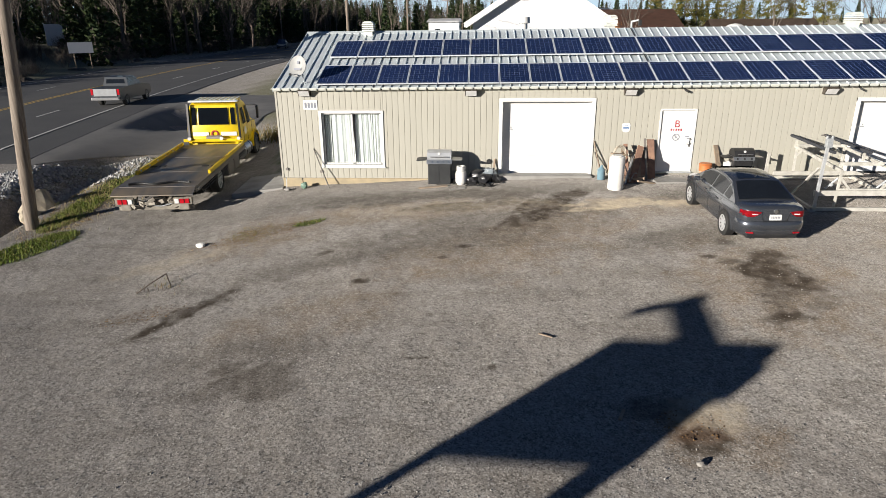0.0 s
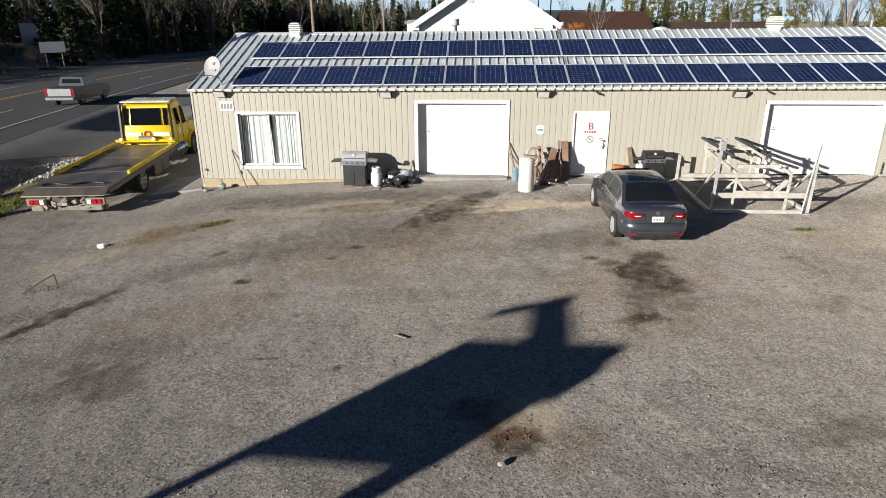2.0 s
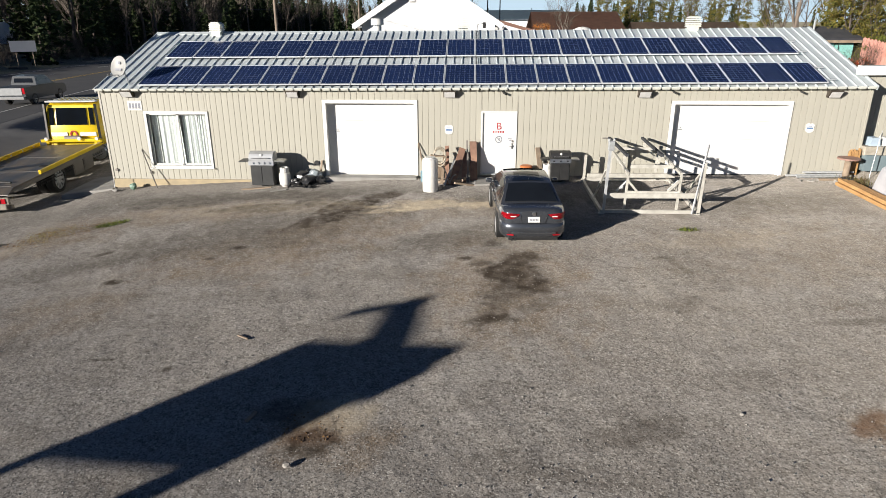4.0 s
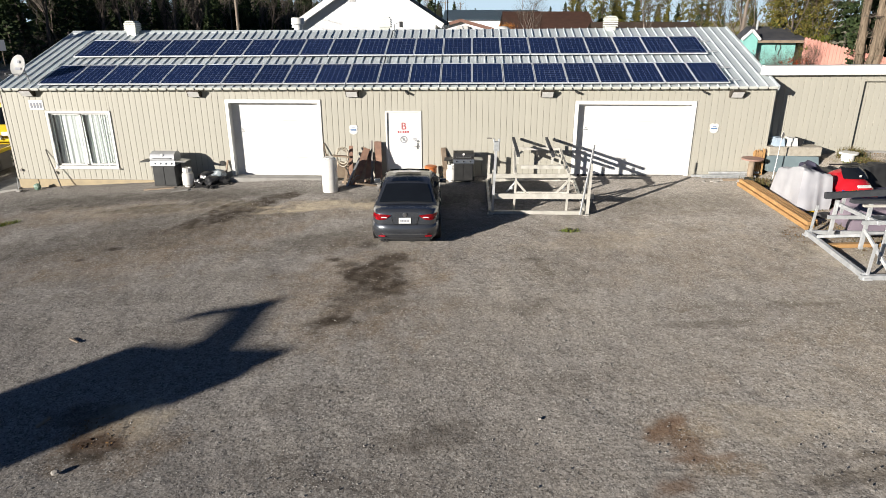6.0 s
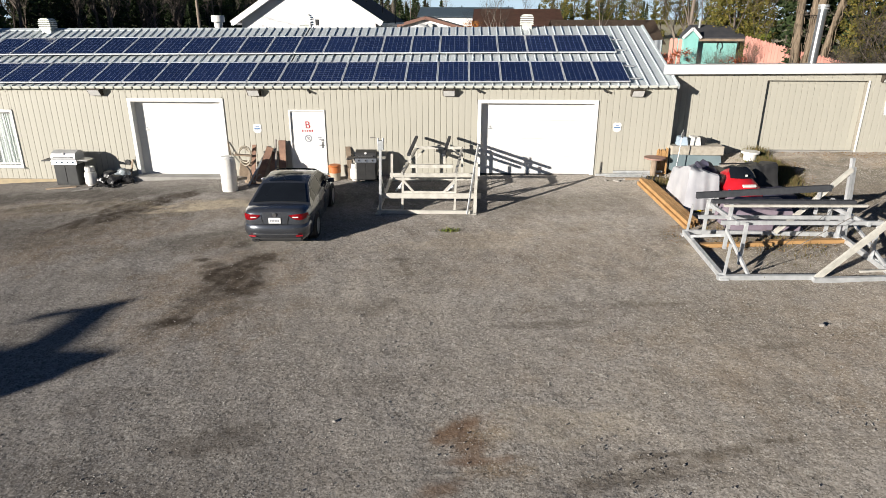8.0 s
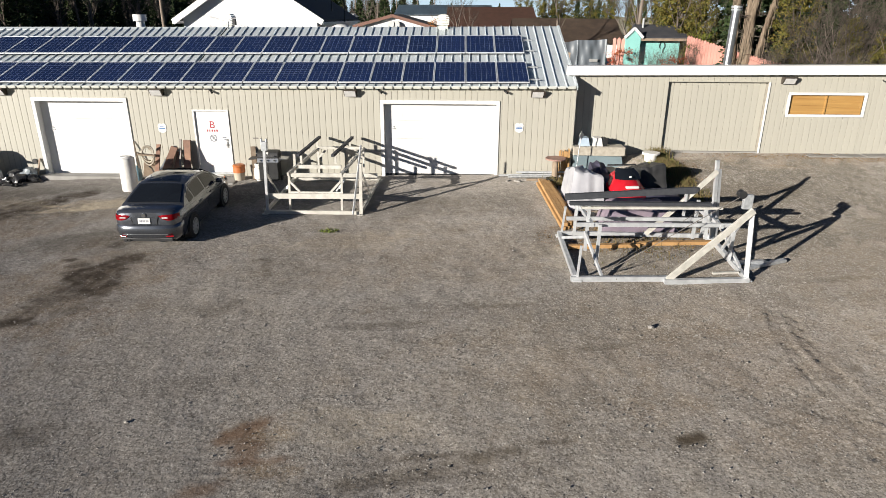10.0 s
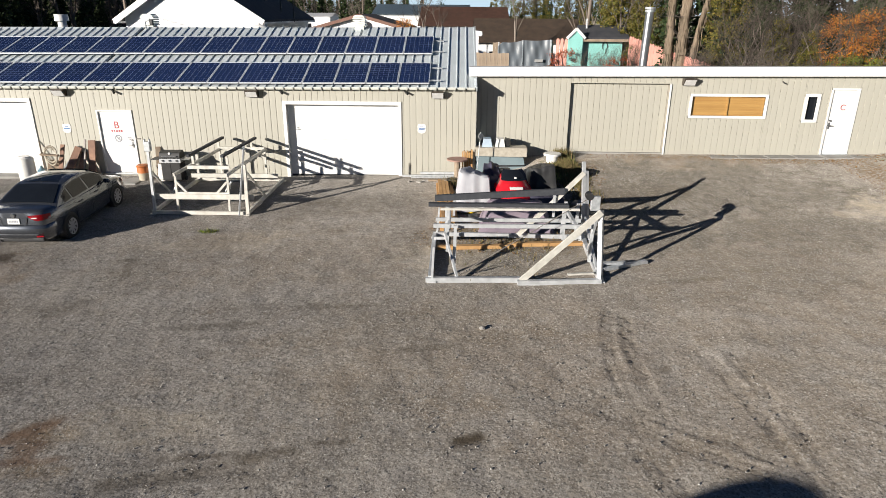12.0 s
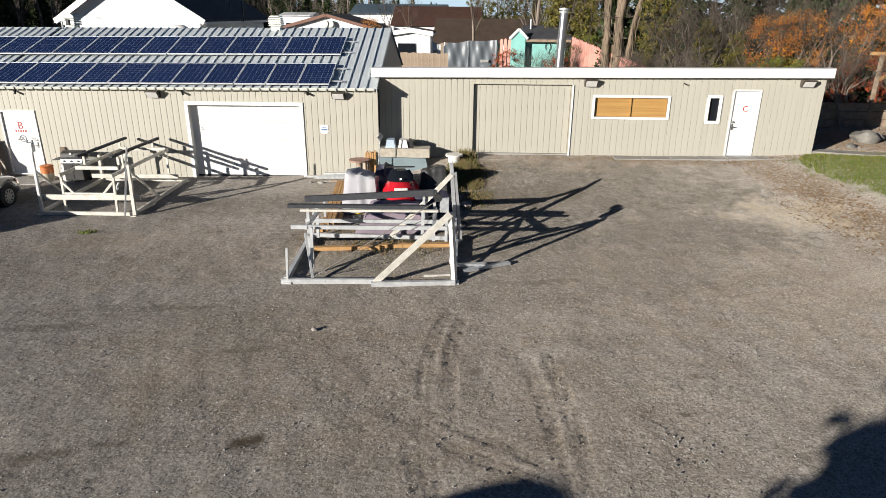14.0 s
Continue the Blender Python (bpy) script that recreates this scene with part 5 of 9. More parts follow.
def tow_truck():
    """A rollback tow truck; the tail of its deck at y = 0, the cab ahead, standing on z = 0."""
    t = thing("tow_truck", None, "yellow rollback tow truck with a long dark steel deck", "tow truck")
    W, L, H = 1.27, 6.7, 0.98
    M_DECK = material("worn_steel_deck", (0.085, 0.088, 0.095), 0.42, 0.35, (0.24, 0.19, 0.135), 1.1, 0.25, 30, 0.15, 0, (1.8, 0.5, 1))
    # cream paint mixed darker: the shade under the deck is put into it
    M_SHADEDCREAM = material("shaded_cream_paint", (0.30, 0.27, 0.22), 0.7, 0.1, (0.17, 0.15, 0.125), 6.0, 0.2, 40, 0.2)
    rnd = random.Random(8)
    bm = B()
    box(bm, (0, L / 2, H - 0.05), (2 * W, L, 0.10), bev=0.01)
    deck = part("deck", bm, M_DECK, t)
    bm = B()
    prism(bm, [(-0.36, H - 0.17), (0.0, H - 0.09), (0.0, H), (-0.35, H - 0.14)], "x", -W, W)
    bm.verts.ensure_lookup_table()
    for v in bm.verts:
        v.co = Vector((v.co.x, v.co.y, v.co.z))
    part("deck_tail", bm, M_DECK, deck)
    for y, h in ((0.12, 0.012), (2.1, 0.006), (4.3, 0.006)):
        bm = B()
        box(bm, (0, y, H + h / 2), (2 * W - 0.24, 0.05, h))
        part("deck_joint", bm, M_DARKSTEEL, deck)
    bm = B()
    pts = [Vector((-0.95 + 0.1 * i, 0.35 + 0.10 * math.sin(0.55 * i) + 0.012 * i, H + 0.035)) for i in range(20)]
    for p, q in zip(pts, pts[1:]):
        cyl(bm, p, q, 0.035, n=6)
    part("strap", bm, M_BLACK, t, "dark strap lying across the deck tail")
    for s in (-1, 1):
        bm = B()
        box(bm, (s * (W - 0.05), 0.62 * L, H + 0.06), (0.09, 0.72 * L, 0.13), bev=0.01)
        rail = part("side_rail", bm, M_YELLOW, t, "yellow deck rail with lamps")
        for k in range(6):
            bm = B()
            box(bm, (s * (W - 0.05) - s * 0.055, 0.30 * L + k * 0.12 * L, H + 0.07), (0.03, 0.07, 0.06), bev=0.005)
            part("marker_lamp", bm, M_CLEAR, rail)
        bm = B()
        box(bm, (s * (W - 0.02), 0.5 * L, H - 0.12), (0.07, L, 0.12), bev=0.01)
        part("deck_edge", bm, M_DARKSTEEL, t)
        for z in (H - 0.26, H - 0.36):
            bm = B()
            cyl(bm, (s * (W - 0.02), 0.6, z), (s * (W - 0.02), L - 0.2, z), 0.012, n=6)
            part("cable", bm, M_BLACK, t)
        bm = B()
        box(bm, (s * 0.4, L / 2 + 0.9, 0.72), (0.09, L + 1.4, 0.24), bev=0.01)
        part("chassis_rail", bm, M_BLACK, t)
        # tail lamps
        bm = B()
        box(bm, (s * 0.90, -0.22, H - 0.37), (0.58, 0.1, 0.22), bev=0.015)
        cluster = part("lamp_panel", bm, M_SHADEDCREAM, t, "cream lamp panel")
        for k, mt in enumerate((M_CLEAR, M_RED, M_RED)):
            bm = B()
            box(bm, (s * (0.72 + 0.16 * k), -0.28, H - 0.37), (0.13, 0.03, 0.15), bev=0.006)
            part("tail_lamp", bm, mt, cluster)
        # tool boxes
        for y0, y1 in ((3.95, 4.75), (4.8, 5.6)):
            bm = B()
            box(bm, (s * (W - 0.22), (y0 + y1) / 2, 0.60), (0.4, y1 - y0, 0.56), bev=0.02)
            bx = part("toolbox", bm, M_DARKSTEEL, t, "dark steel side toolbox")
            bm = B()
            box(bm, (s * (W - 0.01), (y0 + y1) / 2, 0.60), (0.012, y1 - y0 - 0.1, 0.46), bev=0.004)
            part("toolbox_door", bm, M_DARKSTEEL, bx)
        bm = B()
        cyl(bm, (s * 0.98, 6.75, 0.62), (s * 0.98, 8.0, 0.62), 0.30, n=20)
        tank = part("fuel_tank", bm, M_STEEL, t, "round polished fuel tank", smooth=True)
        for y in (6.95, 7.75):
            bm = B()
            cyl(bm, (s * 0.98, y - 0.03, 0.62), (s * 0.98, y + 0.03, 0.62), 0.31, n=20)
            part("tank_strap", bm, M_BLACK, tank)
        for k in (0, 1):
            wheel_at(t, (s * (1.08 - 0.33 * k), 2.9, 0.5), 0.5, 0.29, M_GALV, 9, s)
        wheel_at(t, (s * 1.06, 9.15, 0.5), 0.5, 0.3, M_STEEL, 9, s)
        # mirrors
        bm = B()
        box(bm, (s * 1.45, 8.75, 1.98), (0.1, 0.14, 0.55), bev=0.03)
        mir = part("mirror", bm, M_BLACK, t)
        bm = B()
        cyl(bm, (s * 1.05, 8.65, 2.3), (s * 1.45, 8.75, 2.3), 0.02)
        cyl(bm, (s * 1.08, 8.65, 1.62), (s * 1.45, 8.75, 1.7), 0.02)
        part("mirror_arm", bm, M_STEEL, mir)
    # under-lift gear
    bm = B()
    bar(bm, (-1.15, -0.05, 0.36), (1.15, -0.05, 0.36), 0.16, 0.12)
    for x in (-0.75, 0.75):
        bar(bm, (x, -0.05, 0.36), (x, 0.35, 0.72), 0.12, 0.1)
        box(bm, (x * 1.2, -0.12, 0.40), (0.34, 0.22, 0.2), bev=0.03)
    for i in range(15):
        x = -0.72 + 1.44 * rnd.random()
        box(bm, (x, -0.2 + 0.25 * rnd.random(), 0.40 + 0.26 * rnd.random()), (rnd.uniform(0.08, 0.34), rnd.uniform(0.06, 0.2), rnd.uniform(0.05, 0.14)), (rnd.uniform(-30, 30), rnd.uniform(-35, 35), rnd.uniform(-30, 30)), bev=0.012)
    part("wheel_lift", bm, M_SHADEDCREAM, t, "worn cream wheel-lift gear")
    bm = B()
    box(bm, (0, 0.1, 0.5), (0.5, 0.4, 0.24), bev=0.04)
    bar(bm, (0, 0.2, 0.5), (0, 2.2, 0.5), 0.2, 0.18)
    part("stinger", bm, M_DARKSTEEL, t)
    bm = B()
    for i in range(22):
        a = 0.35 * i
        cyl(bm, (-0.5 + 0.048 * i, -0.14, 0.46 + 0.04 * math.sin(a)), (-0.46 + 0.048 * i, -0.14, 0.46 + 0.04 * math.sin(a + 0.4)), 0.022, n=6)
    part("chain", bm, M_GALV, t)
    # head board of the deck
    bm = B()
    box(bm, (0, L + 0.1, H + 0.15), (2 * W - 0.1, 0.14, 0.12), bev=0.02)
    for x in (-0.95, 0.95):
        box(bm, (x, L + 0.1, H + 0.05), (0.12, 0.14, 0.2))
    part("headboard_beam", bm, M_YELLOW, t)
    for x in (-0.95, 0.35, 1.05):
        bm = B()
        cyl(bm, (x, L + 0.02, H + 0.24), (x, L - 0.06, H + 0.24), 0.07, n=14)
        part("work_lamp", bm, M_CLEAR, t)
    bm = B()
    cyl(bm, (-0.3, L + 0.2, H + 0.22), (0.3, L + 0.2, H + 0.22), 0.11, n=12)
    part("winch", bm, M_DARKSTEEL, t)
    # cab: an outline in y, z swept across, drawn in towards the roof
    c0, c1 = L + 0.35, 9.0
    bm = B()
    out = [(c0, 0.85), (c0 + 0.02, 1.45), (c0 + 0.10, 2.02), (c0 + 0.22, 2.50), (c0 + 0.5, 2.60), (c1 - 0.75, 2.60), (c1 - 0.5, 2.50), (c1 - 0.05, 1.72), (c1, 1.55), (c1, 0.85)]
    rows = []
    for q in (-1, -0.93, 0.93, 1):
        rows.append([((1.10 - 0.13 * max(0, (z - 1.5) / 1.1)) * q, y + (0.05 if abs(q) == 1 else 0) * (1 if y < 8 else -1), z - (0.05 if abs(q) == 1 and z > 2.4 else 0)) for y, z in out])
    got = sheet(bm, rows, True)
    bm.faces.new(got[0][::-1]), bm.faces.new(got[-1])
    cab = part("cab", bm, M_YELLOW, t, "yellow crew cab", smooth=True)
    bm = B()
    prism(bm, [(c1 - 0.02, 0.75), (c1 - 0.02, 1.66), (c1 + 0.5, 1.6), (c1 + 1.15, 1.40), (c1 + 1.3, 1.1), (c1 + 1.3, 0.6)], "x", -0.95, 0.95)
    part("hood", bm, M_YELLOW, t, smooth=True)
    for s in (-1, 1):
        bm = B()
        rows = []
        for k in range(9):
            a = math.pi * k / 8
            y, z = 9.15 + 0.66 * math.cos(a), 0.5 + 0.66 * math.sin(a)
            rows.append([(s * 0.85, y, z), (s * 1.2, y, z), (s * 1.2, 9.15 + 0.58 * math.cos(a), 0.5 + 0.58 * math.sin(a))])
        sheet(bm, rows)
        part("fender", bm, M_YELLOW, t, smooth=True)
    # rear glass and its dark surround
    for x0, x1, mt, nm in ((-0.90, -0.72, M_GLASSDARK, "rear_side_pane"), (-0.62, 0.62, M_GLASSDARK, "rear_window"), (0.72, 0.90, M_GLASSDARK, "rear_side_pane")):
        bm = B()
        sheet(bm, [[(x0, c0 + 0.02, 1.72), (x1, c0 + 0.02, 1.72)], [(x0 * 0.97, c0 + 0.15, 2.40), (x1 * 0.97, c0 + 0.15, 2.40)]])
        bmesh.ops.solidify(bm, geom=bm.faces[:], thickness=0.02)
        part(nm, bm, mt, cab)
    for s in (-1, 1):
        bm = B()
        for y0, y1 in ((c0 + 0.42, c0 + 0.92), (c0 + 1.12, c0 + 1.72)):
            lo = 1.66 if y0 < c0 + 1 else 1.58
            sheet(bm, [[(s * 1.098, y0, lo), (s * 1.098, y1, lo)], [(s * 1.025, y0 + 0.05, 2.32), (s * 1.025, y1 - (0.05 if y0 < c0 + 1 else 0.22), 2.32)]])
        bmesh.ops.solidify(bm, geom=bm.faces[:], thickness=0.02)
        part("side_window", bm, M_GLASSDARK, cab)
        bm = B()
        for y in (c0 + 0.34, c0 + 1.02, c0 + 1.82):
            bar(bm, (s * 1.112, y, 0.9), (s * 1.108, y, 1.6), 0.012, 0.012, (0, 1, 0))
        part("door_seam", bm, M_BLACK, cab)
        bm = B()
        cyl(bm, (s * 1.1, c0 + 0.66, 1.36), (s * 1.118, c0 + 0.66, 1.36), 0.16, n=20)
        part("emblem", bm, M_WHITE, cab, "pale round emblem")
        bm = B()
        bar(bm, (s * 1.04, c0 - 0.03, 0.95), (s * 1.0, c0 + 0.11, 2.56), 0.09, 0.09)
        part("guard_post", bm, M_BLACK, cab, "black tube beside the rear glass")
    bm = B()
    ring(bm, (0, c0 - 0.004, 1.34), 0.10, 0.15, 24, 0.012)
    part("emblem", bm, M_SIGNRED, cab, "red round emblem")
    for x0, x1 in ((-0.9, -0.25), (0.25, 0.9)):
        bm = B()
        box(bm, ((x0 + x1) / 2, c0 + 0.0, 1.34), (x1 - x0, 0.03, 0.16))
        part("stripe", bm, M_WHITE, cab, "pale band of print")
    bm = B()
    box(bm, (0, c0 + 0.34, 2.64), (2.0, 0.30, 0.06), bev=0.02)
    bar_ = part("beacon_bar", bm, M_CLEAR, t, "long roof beacon bar")
    bm = B()
    box(bm, (0, c0 + 1.0, 2.63), (1.75, 0.9, 0.06), bev=0.02)
    part("roof_pod", bm, M_YELLOW, t)
    for k in range(9):
        bm = B()
        box(bm, (-0.8 + 0.2 * k, c0 + 1.0, 2.665), (0.05, 0.86, 0.02))
        part("roof_rib", bm, M_WHITE, t)
    return t


truck = tow_truck()
truck.matrix_basis = pose(-3.80, -1.95, -0.95, 1.4, 0, 6.6) @ Matrix.Scale(1.06, 4)


def pickup(m, colour, label):
    """A four-door pickup; the tail at y = 0."""
    t = thing("pickup_truck", m, label, "pickup truck", "pickup trucks on the road")
    paint = material("dark_pickup_paint", colour, 0.4, 0.0, None, 3, 0, 100, 0, 0, (1, 1, 1), 0.3)
    bm = B()
    prism(bm, [(0, 0.55), (0, 1.25), (1.8, 1.28), (1.95, 1.3), (4.1, 1.28), (4.3, 1.22), (5.5, 1.12), (5.75, 0.95), (5.78, 0.5), (5.2, 0.4), (0.4, 0.4)], "x", -0.98, 0.98)
    part("body", bm, paint, t)
    bm = B()
    rows = [[(-w, y, z), (w, y, z)] for y, z, w in ((1.82, 1.28, 0.9), (2.0, 1.88, 0.76), (3.3, 1.93, 0.76), (4.2, 1.28, 0.9))]
    sheet(bm, rows)
    quad(bm, *[(-0.9, 1.82, 1.28), (-0.76, 2.0, 1.88), (-0.76, 3.3, 1.93), (-0.9, 4.2, 1.28)])
    quad(bm, *[(0.9, 1.82, 1.28), (0.76, 2.0, 1.88), (0.76, 3.3, 1.93), (0.9, 4.2, 1.28)])
    part("cab", bm, paint, t)
    bm = B()
    quad(bm, (-0.66, 1.86, 1.45), (0.66, 1.86, 1.45), (0.62, 1.985, 1.82), (-0.62, 1.985, 1.82))
    part("rear_window", bm, M_GLASSDARK, t)
    for s in (-1, 1):
        bm = B()
        quad(bm, (s * 0.875, 2.1, 1.38), (s * 0.875, 3.9, 1.38), (s * 0.785, 3.35, 1.83), (s * 0.785, 2.15, 1.83))
        part("side_window", bm, M_GLASSDARK, t)
        for y in (1.15, 4.75):
            wheel_at(t, (s * 0.86, y, 0.4), 0.4, 0.27, M_STEEL, 6, s)
        bm = B()
        box(bm, (s * 0.9, -0.01, 1.02), (0.16, 0.04, 0.4), bev=0.01)
        part("tail_light", bm, M_RED, t)
    bm = B()
    box(bm, (0, -0.02, 0.98), (1.6, 0.05, 0.5), bev=0.02)
    part("tailgate", bm, material("silver_tailgate", (0.34, 0.35, 0.36), 0.45, 0.2), t, "silver tailgate")
    bm = B()
    box(bm, (0, -0.1, 0.55), (1.9, 0.2, 0.2), bev=0.03)
    part("bumper", bm, M_STEEL, t)
    bm = B()
    box(bm, (0, 5.79, 0.82), (1.2, 0.05, 0.34), bev=0.02)
    part("grille", bm, M_STEEL, t)
    for s in (-1, 1):
        bm = B()
        box(bm, (s * 0.78, 5.77, 0.86), (0.3, 0.06, 0.2), bev=0.02)
        part("headlight", bm, M_CLEAR, t)
    return t


# ---- boat lifts ----
def tube(ob, name, a, b, w, h, mt, label=""):
    bm = B()
    bar(bm, a, b, w, h)
    return part(name, bm, mt, ob, label)


lift = thing("boat_lift", None, "weathered aluminium boat lift frame standing on the gravel", "boat lift", "boat lifts")
a = M_ALUOLD
FL, FR, BL, BR = (16.62, -4.0, 0.12), (19.35, -4.0, 0.12), (16.62, -0.6, 0.24), (19.5, -0.6, 0.28)
for p, q in ((FL, FR), (FR, BR), (FL, BL), (BL, BR)):
    tube(lift, "base_beam", p, q, 0.08, 0.10, a)
tube(lift, "cross_beam", (16.66, -3.9, 0.56), (19.55, -3.9, 0.58), 0.06, 0.15, a)
tube(lift, "cross_beam", (16.66, -1.2, 0.52), (19.5, -1.2, 0.54), 0.06, 0.13, a)
tube(lift, "post", (16.68, -4.0, 0.1), (16.74, -4.0, 2.0), 0.07, 0.07, M_ALU)
tube(lift, "post", (19.38, -4.0, 0.1), (19.40, -4.0, 1.55), 0.09, 0.09, a)
tube(lift, "loose_pole", (19.16, -4.15, 0.1), (19.44, -3.98, 2.06), 0.045, 0.045, M_ALU)
tube(lift, "post", (16.66, -0.65, 0.2), (16.68, -0.65, 1.1), 0.08, 0.08, a)
tube(lift, "brace", (16.68, -3.9, 1.3), (16.66, -2.6, 0.16), 0.05, 0.06, a)
tube(lift, "brace", (19.40, -3.95, 1.35), (19.45, -2.5, 0.2), 0.05, 0.06, a)
for x in (17.30, 18.80):
    tube(lift, "upright", (x, -3.85, 0.14), (x + 0.04, -3.85, 1.22), 0.06, 0.06, a)
    tube(lift, "upright", (x + 0.2, -0.75, 0.3), (x + 0.2, -0.75, 1.32), 0.06, 0.06, a)
    tube(lift, "cradle_rail", (x + 0.02, -3.9, 1.2), (x + 0.2, -0.6, 1.30), 0.06, 0.09, a)
tube(lift, "cradle_bar", (17.3, -3.85, 0.66), (18.82, -3.85, 0.66), 0.05, 0.06, a)
tube(lift, "cradle_bar", (17.5, -3.35, 1.30), (18.75, -3.35, 1.30), 0.06, 0.10, a)
tube(lift, "cradle_bar", (17.5, -0.75, 1.34), (19.0, -0.75, 1.34), 0.06, 0.09, a)
tube(lift, "brace", (17.34, -3.86, 1.0), (17.62, -3.86, 0.68), 0.05, 0.06, a)
tube(lift, "brace", (18.80, -3.86, 1.0), (18.50, -3.86, 0.68), 0.05, 0.06, a)
tube(lift, "brace", (17.5, -0.75, 1.0), (17.8, -0.75, 1.3), 0.05, 0.06, a)
tube(lift, "brace", (19.0, -0.75, 1.0), (18.7, -0.75, 1.3), 0.05, 0.06, a)
for x0, x1 in ((17.44, 17.48), (18.46, 18.58)):
    bm = B()
    bar(bm, (x0, -3.12, 1.575), (x1, -0.28, 1.605), 0.085, 0.075)
    bunk = part("bunk", bm, M_CARPET, lift, "dark carpeted bunk board")
    for k in (0.12, 0.85):
        p = Vector((x0, -3.12, 1.5)).lerp(Vector((x1, -0.28, 1.53)), k)
        tube(lift, "bunk_bracket", (p.x, p.y, 1.25 + 0.12 * k), tuple(p), 0.07, 0.05, a)
bm = B()
box(bm, (16.75, -4.0, 2.02), (0.16, 0.14, 0.26), bev=0.01)
cyl(bm, (16.68, -4.0, 2.12), (16.68, -4.0, 2.22), 0.03)
cyl(bm, (16.82, -4.0, 2.12), (16.82, -4.0, 2.22), 0.03)
part("winch_head", bm, M_GALV, lift)
bm = B()
box(bm, (16.55, -4.05, 2.24), (0.14, 0.03, 0.03))
part("crank_handle", bm, M_DARKSTEEL, lift)
for x, y in ((17.35, -3.7), (18.85, -3.6)):
    bm = B()
    cyl(bm, (x - 0.25, y + 0.1, 0.62), (x, y, 0.95), 0.03)
    ball(bm, (x - 0.12, y + 0.05, 0.75), (0.07, 0.05, 0.07), 1)
    part("pulley", bm, M_GALV, lift)
for p in (FL, FR, BL, BR):
    bm = B()
    box(bm, (p[0], p[1], (p[2] + zg(p[0], p[1])) / 2 - 0.04), (0.16, 0.16, max(0.03, p[2] - zg(p[0], p[1]))))
    part("foot_pad", bm, a, lift)

lift2 = thing("boat_lift", None, "bright aluminium boat lift frame with two dark bunks", "boat lift", "boat lifts")
a = M_ALU
tube(lift2, "base_beam", (24.70, -8.14, -0.09), (26.85, -8.14, -0.05), 0.10, 0.11, a)
tube(lift2, "base_beam", (26.75, -8.25, -0.08), (28.62, -8.18, -0.04), 0.10, 0.11, a)
tube(lift2, "base_beam", (24.78, -5.55, 0.12), (28.62, -5.75, 0.16), 0.08, 0.10, a)
tube(lift2, "base_beam", (24.80, -8.1, -0.07), (24.80, -5.5, 0.10), 0.10, 0.12, a)
tube(lift2, "base_beam", (28.60, -8.1, -0.04), (28.62, -5.7, 0.14), 0.10, 0.12, a)
tube(lift2, "spike_post", (24.84, -8.14, -0.12), (24.88, -8.14, 0.70), 0.05, 0.05, a)
tube(lift2, "spike_post", (24.86, -5.55, 0.1), (24.92, -5.55, 0.84), 0.05, 0.05, a)
tube(lift2, "corner_post", (28.60, -8.1, -0.05), (28.50, -8.04, 1.55), 0.10, 0.10, a)
tube(lift2, "corner_post", (28.62, -5.85, 0.1), (28.47, -5.88, 2.15), 0.08, 0.08, a)
tube(lift2, "corner_post", (28.74, -5.80, 0.1), (28.56, -5.86, 1.92), 0.07, 0.07, a)
tube(lift2, "diagonal", (26.83, -8.2, -0.06), (28.50, -8.1, 1.54), 0.07, 0.13, M_ALUOLD)
tube(lift2, "diagonal", (26.95, -5.85, 0.22), (28.50, -5.9, 1.88), 0.06, 0.11, M_ALUOLD)
tube(lift2, "diagonal", (28.60, -5.9, 0.75), (28.60, -7.7, 0.08), 0.05, 0.07, a)
tube(lift2, "diagonal", (28.47, -7.95, 1.45), (28.60, -6.6, 0.1), 0.05, 0.07, a)
tube(lift2, "diagonal", (25.1, -7.3, 0.75), (25.4, -8.07, -0.04), 0.05, 0.07, a)
tube(lift2, "diagonal", (24.82, -6.0, 0.15), (25.18, -7.1, 0.55), 0.05, 0.07, a)
tube(lift2, "mid_beam", (24.85, -7.55, 1.0), (28.42, -7.55, 1.03), 0.06, 0.09, a)
tube(lift2, "mid_beam", (24.85, -6.2, 0.72), (28.45, -6.2, 0.74), 0.06, 0.09, a)
for x, y, z0, z1 in ((25.16, -7.2, 0.25, 1.34), (25.33, -7.7, 0.06, 1.05), (25.1, -6.0, 0.2, 1.1), (27.83, -7.2, 0.72, 1.32), (28.05, -6.1, 0.2, 1.2), (28.50, -7.3, 0.08, 1.02), (28.36, -6.1, 0.2, 1.15)):
    tube(lift2, "upright", (x, y, z0), (x + 0.02, y, z1), 0.07, 0.07, a)
for x in (25.2, 28.1):
    tube(lift2, "cradle_rail", (x, -7.6, 1.0), (x, -5.9, 0.98), 0.07, 0.09, a)
tube(lift2, "bunk_rail", (25.0, -7.22, 1.30), (28.2, -7.22, 1.33), 0.08, 0.05, M_ALUOLD)
bm = B()
bar(bm, (24.72, -7.2, 1.40), (27.95, -7.15, 1.40), 0.14, 0.075)
part("bunk", bm, M_CARPET, lift2, "dark carpeted bunk board")
bm = B()
bar(bm, (24.82, -5.95, 1.20), (28.05, -5.95, 1.42), 0.10, 0.15)
part("bunk", bm, M_CARPET, lift2, "dark carpeted bunk board")
for x in (25.3, 27.8):
    tube(lift2, "bunk_bracket", (x, -5.95, 0.75), (x, -5.95, 1.2 + 0.06 * (x - 24.8)), 0.06, 0.06, a)
bm = B()
box(bm, (28.36, -8.04, 1.72), (0.20, 0.10, 0.32), bev=0.01)
winch = part("winch_plate", bm, M_GALV, lift2, "galvanised winch plate")
bm = B()
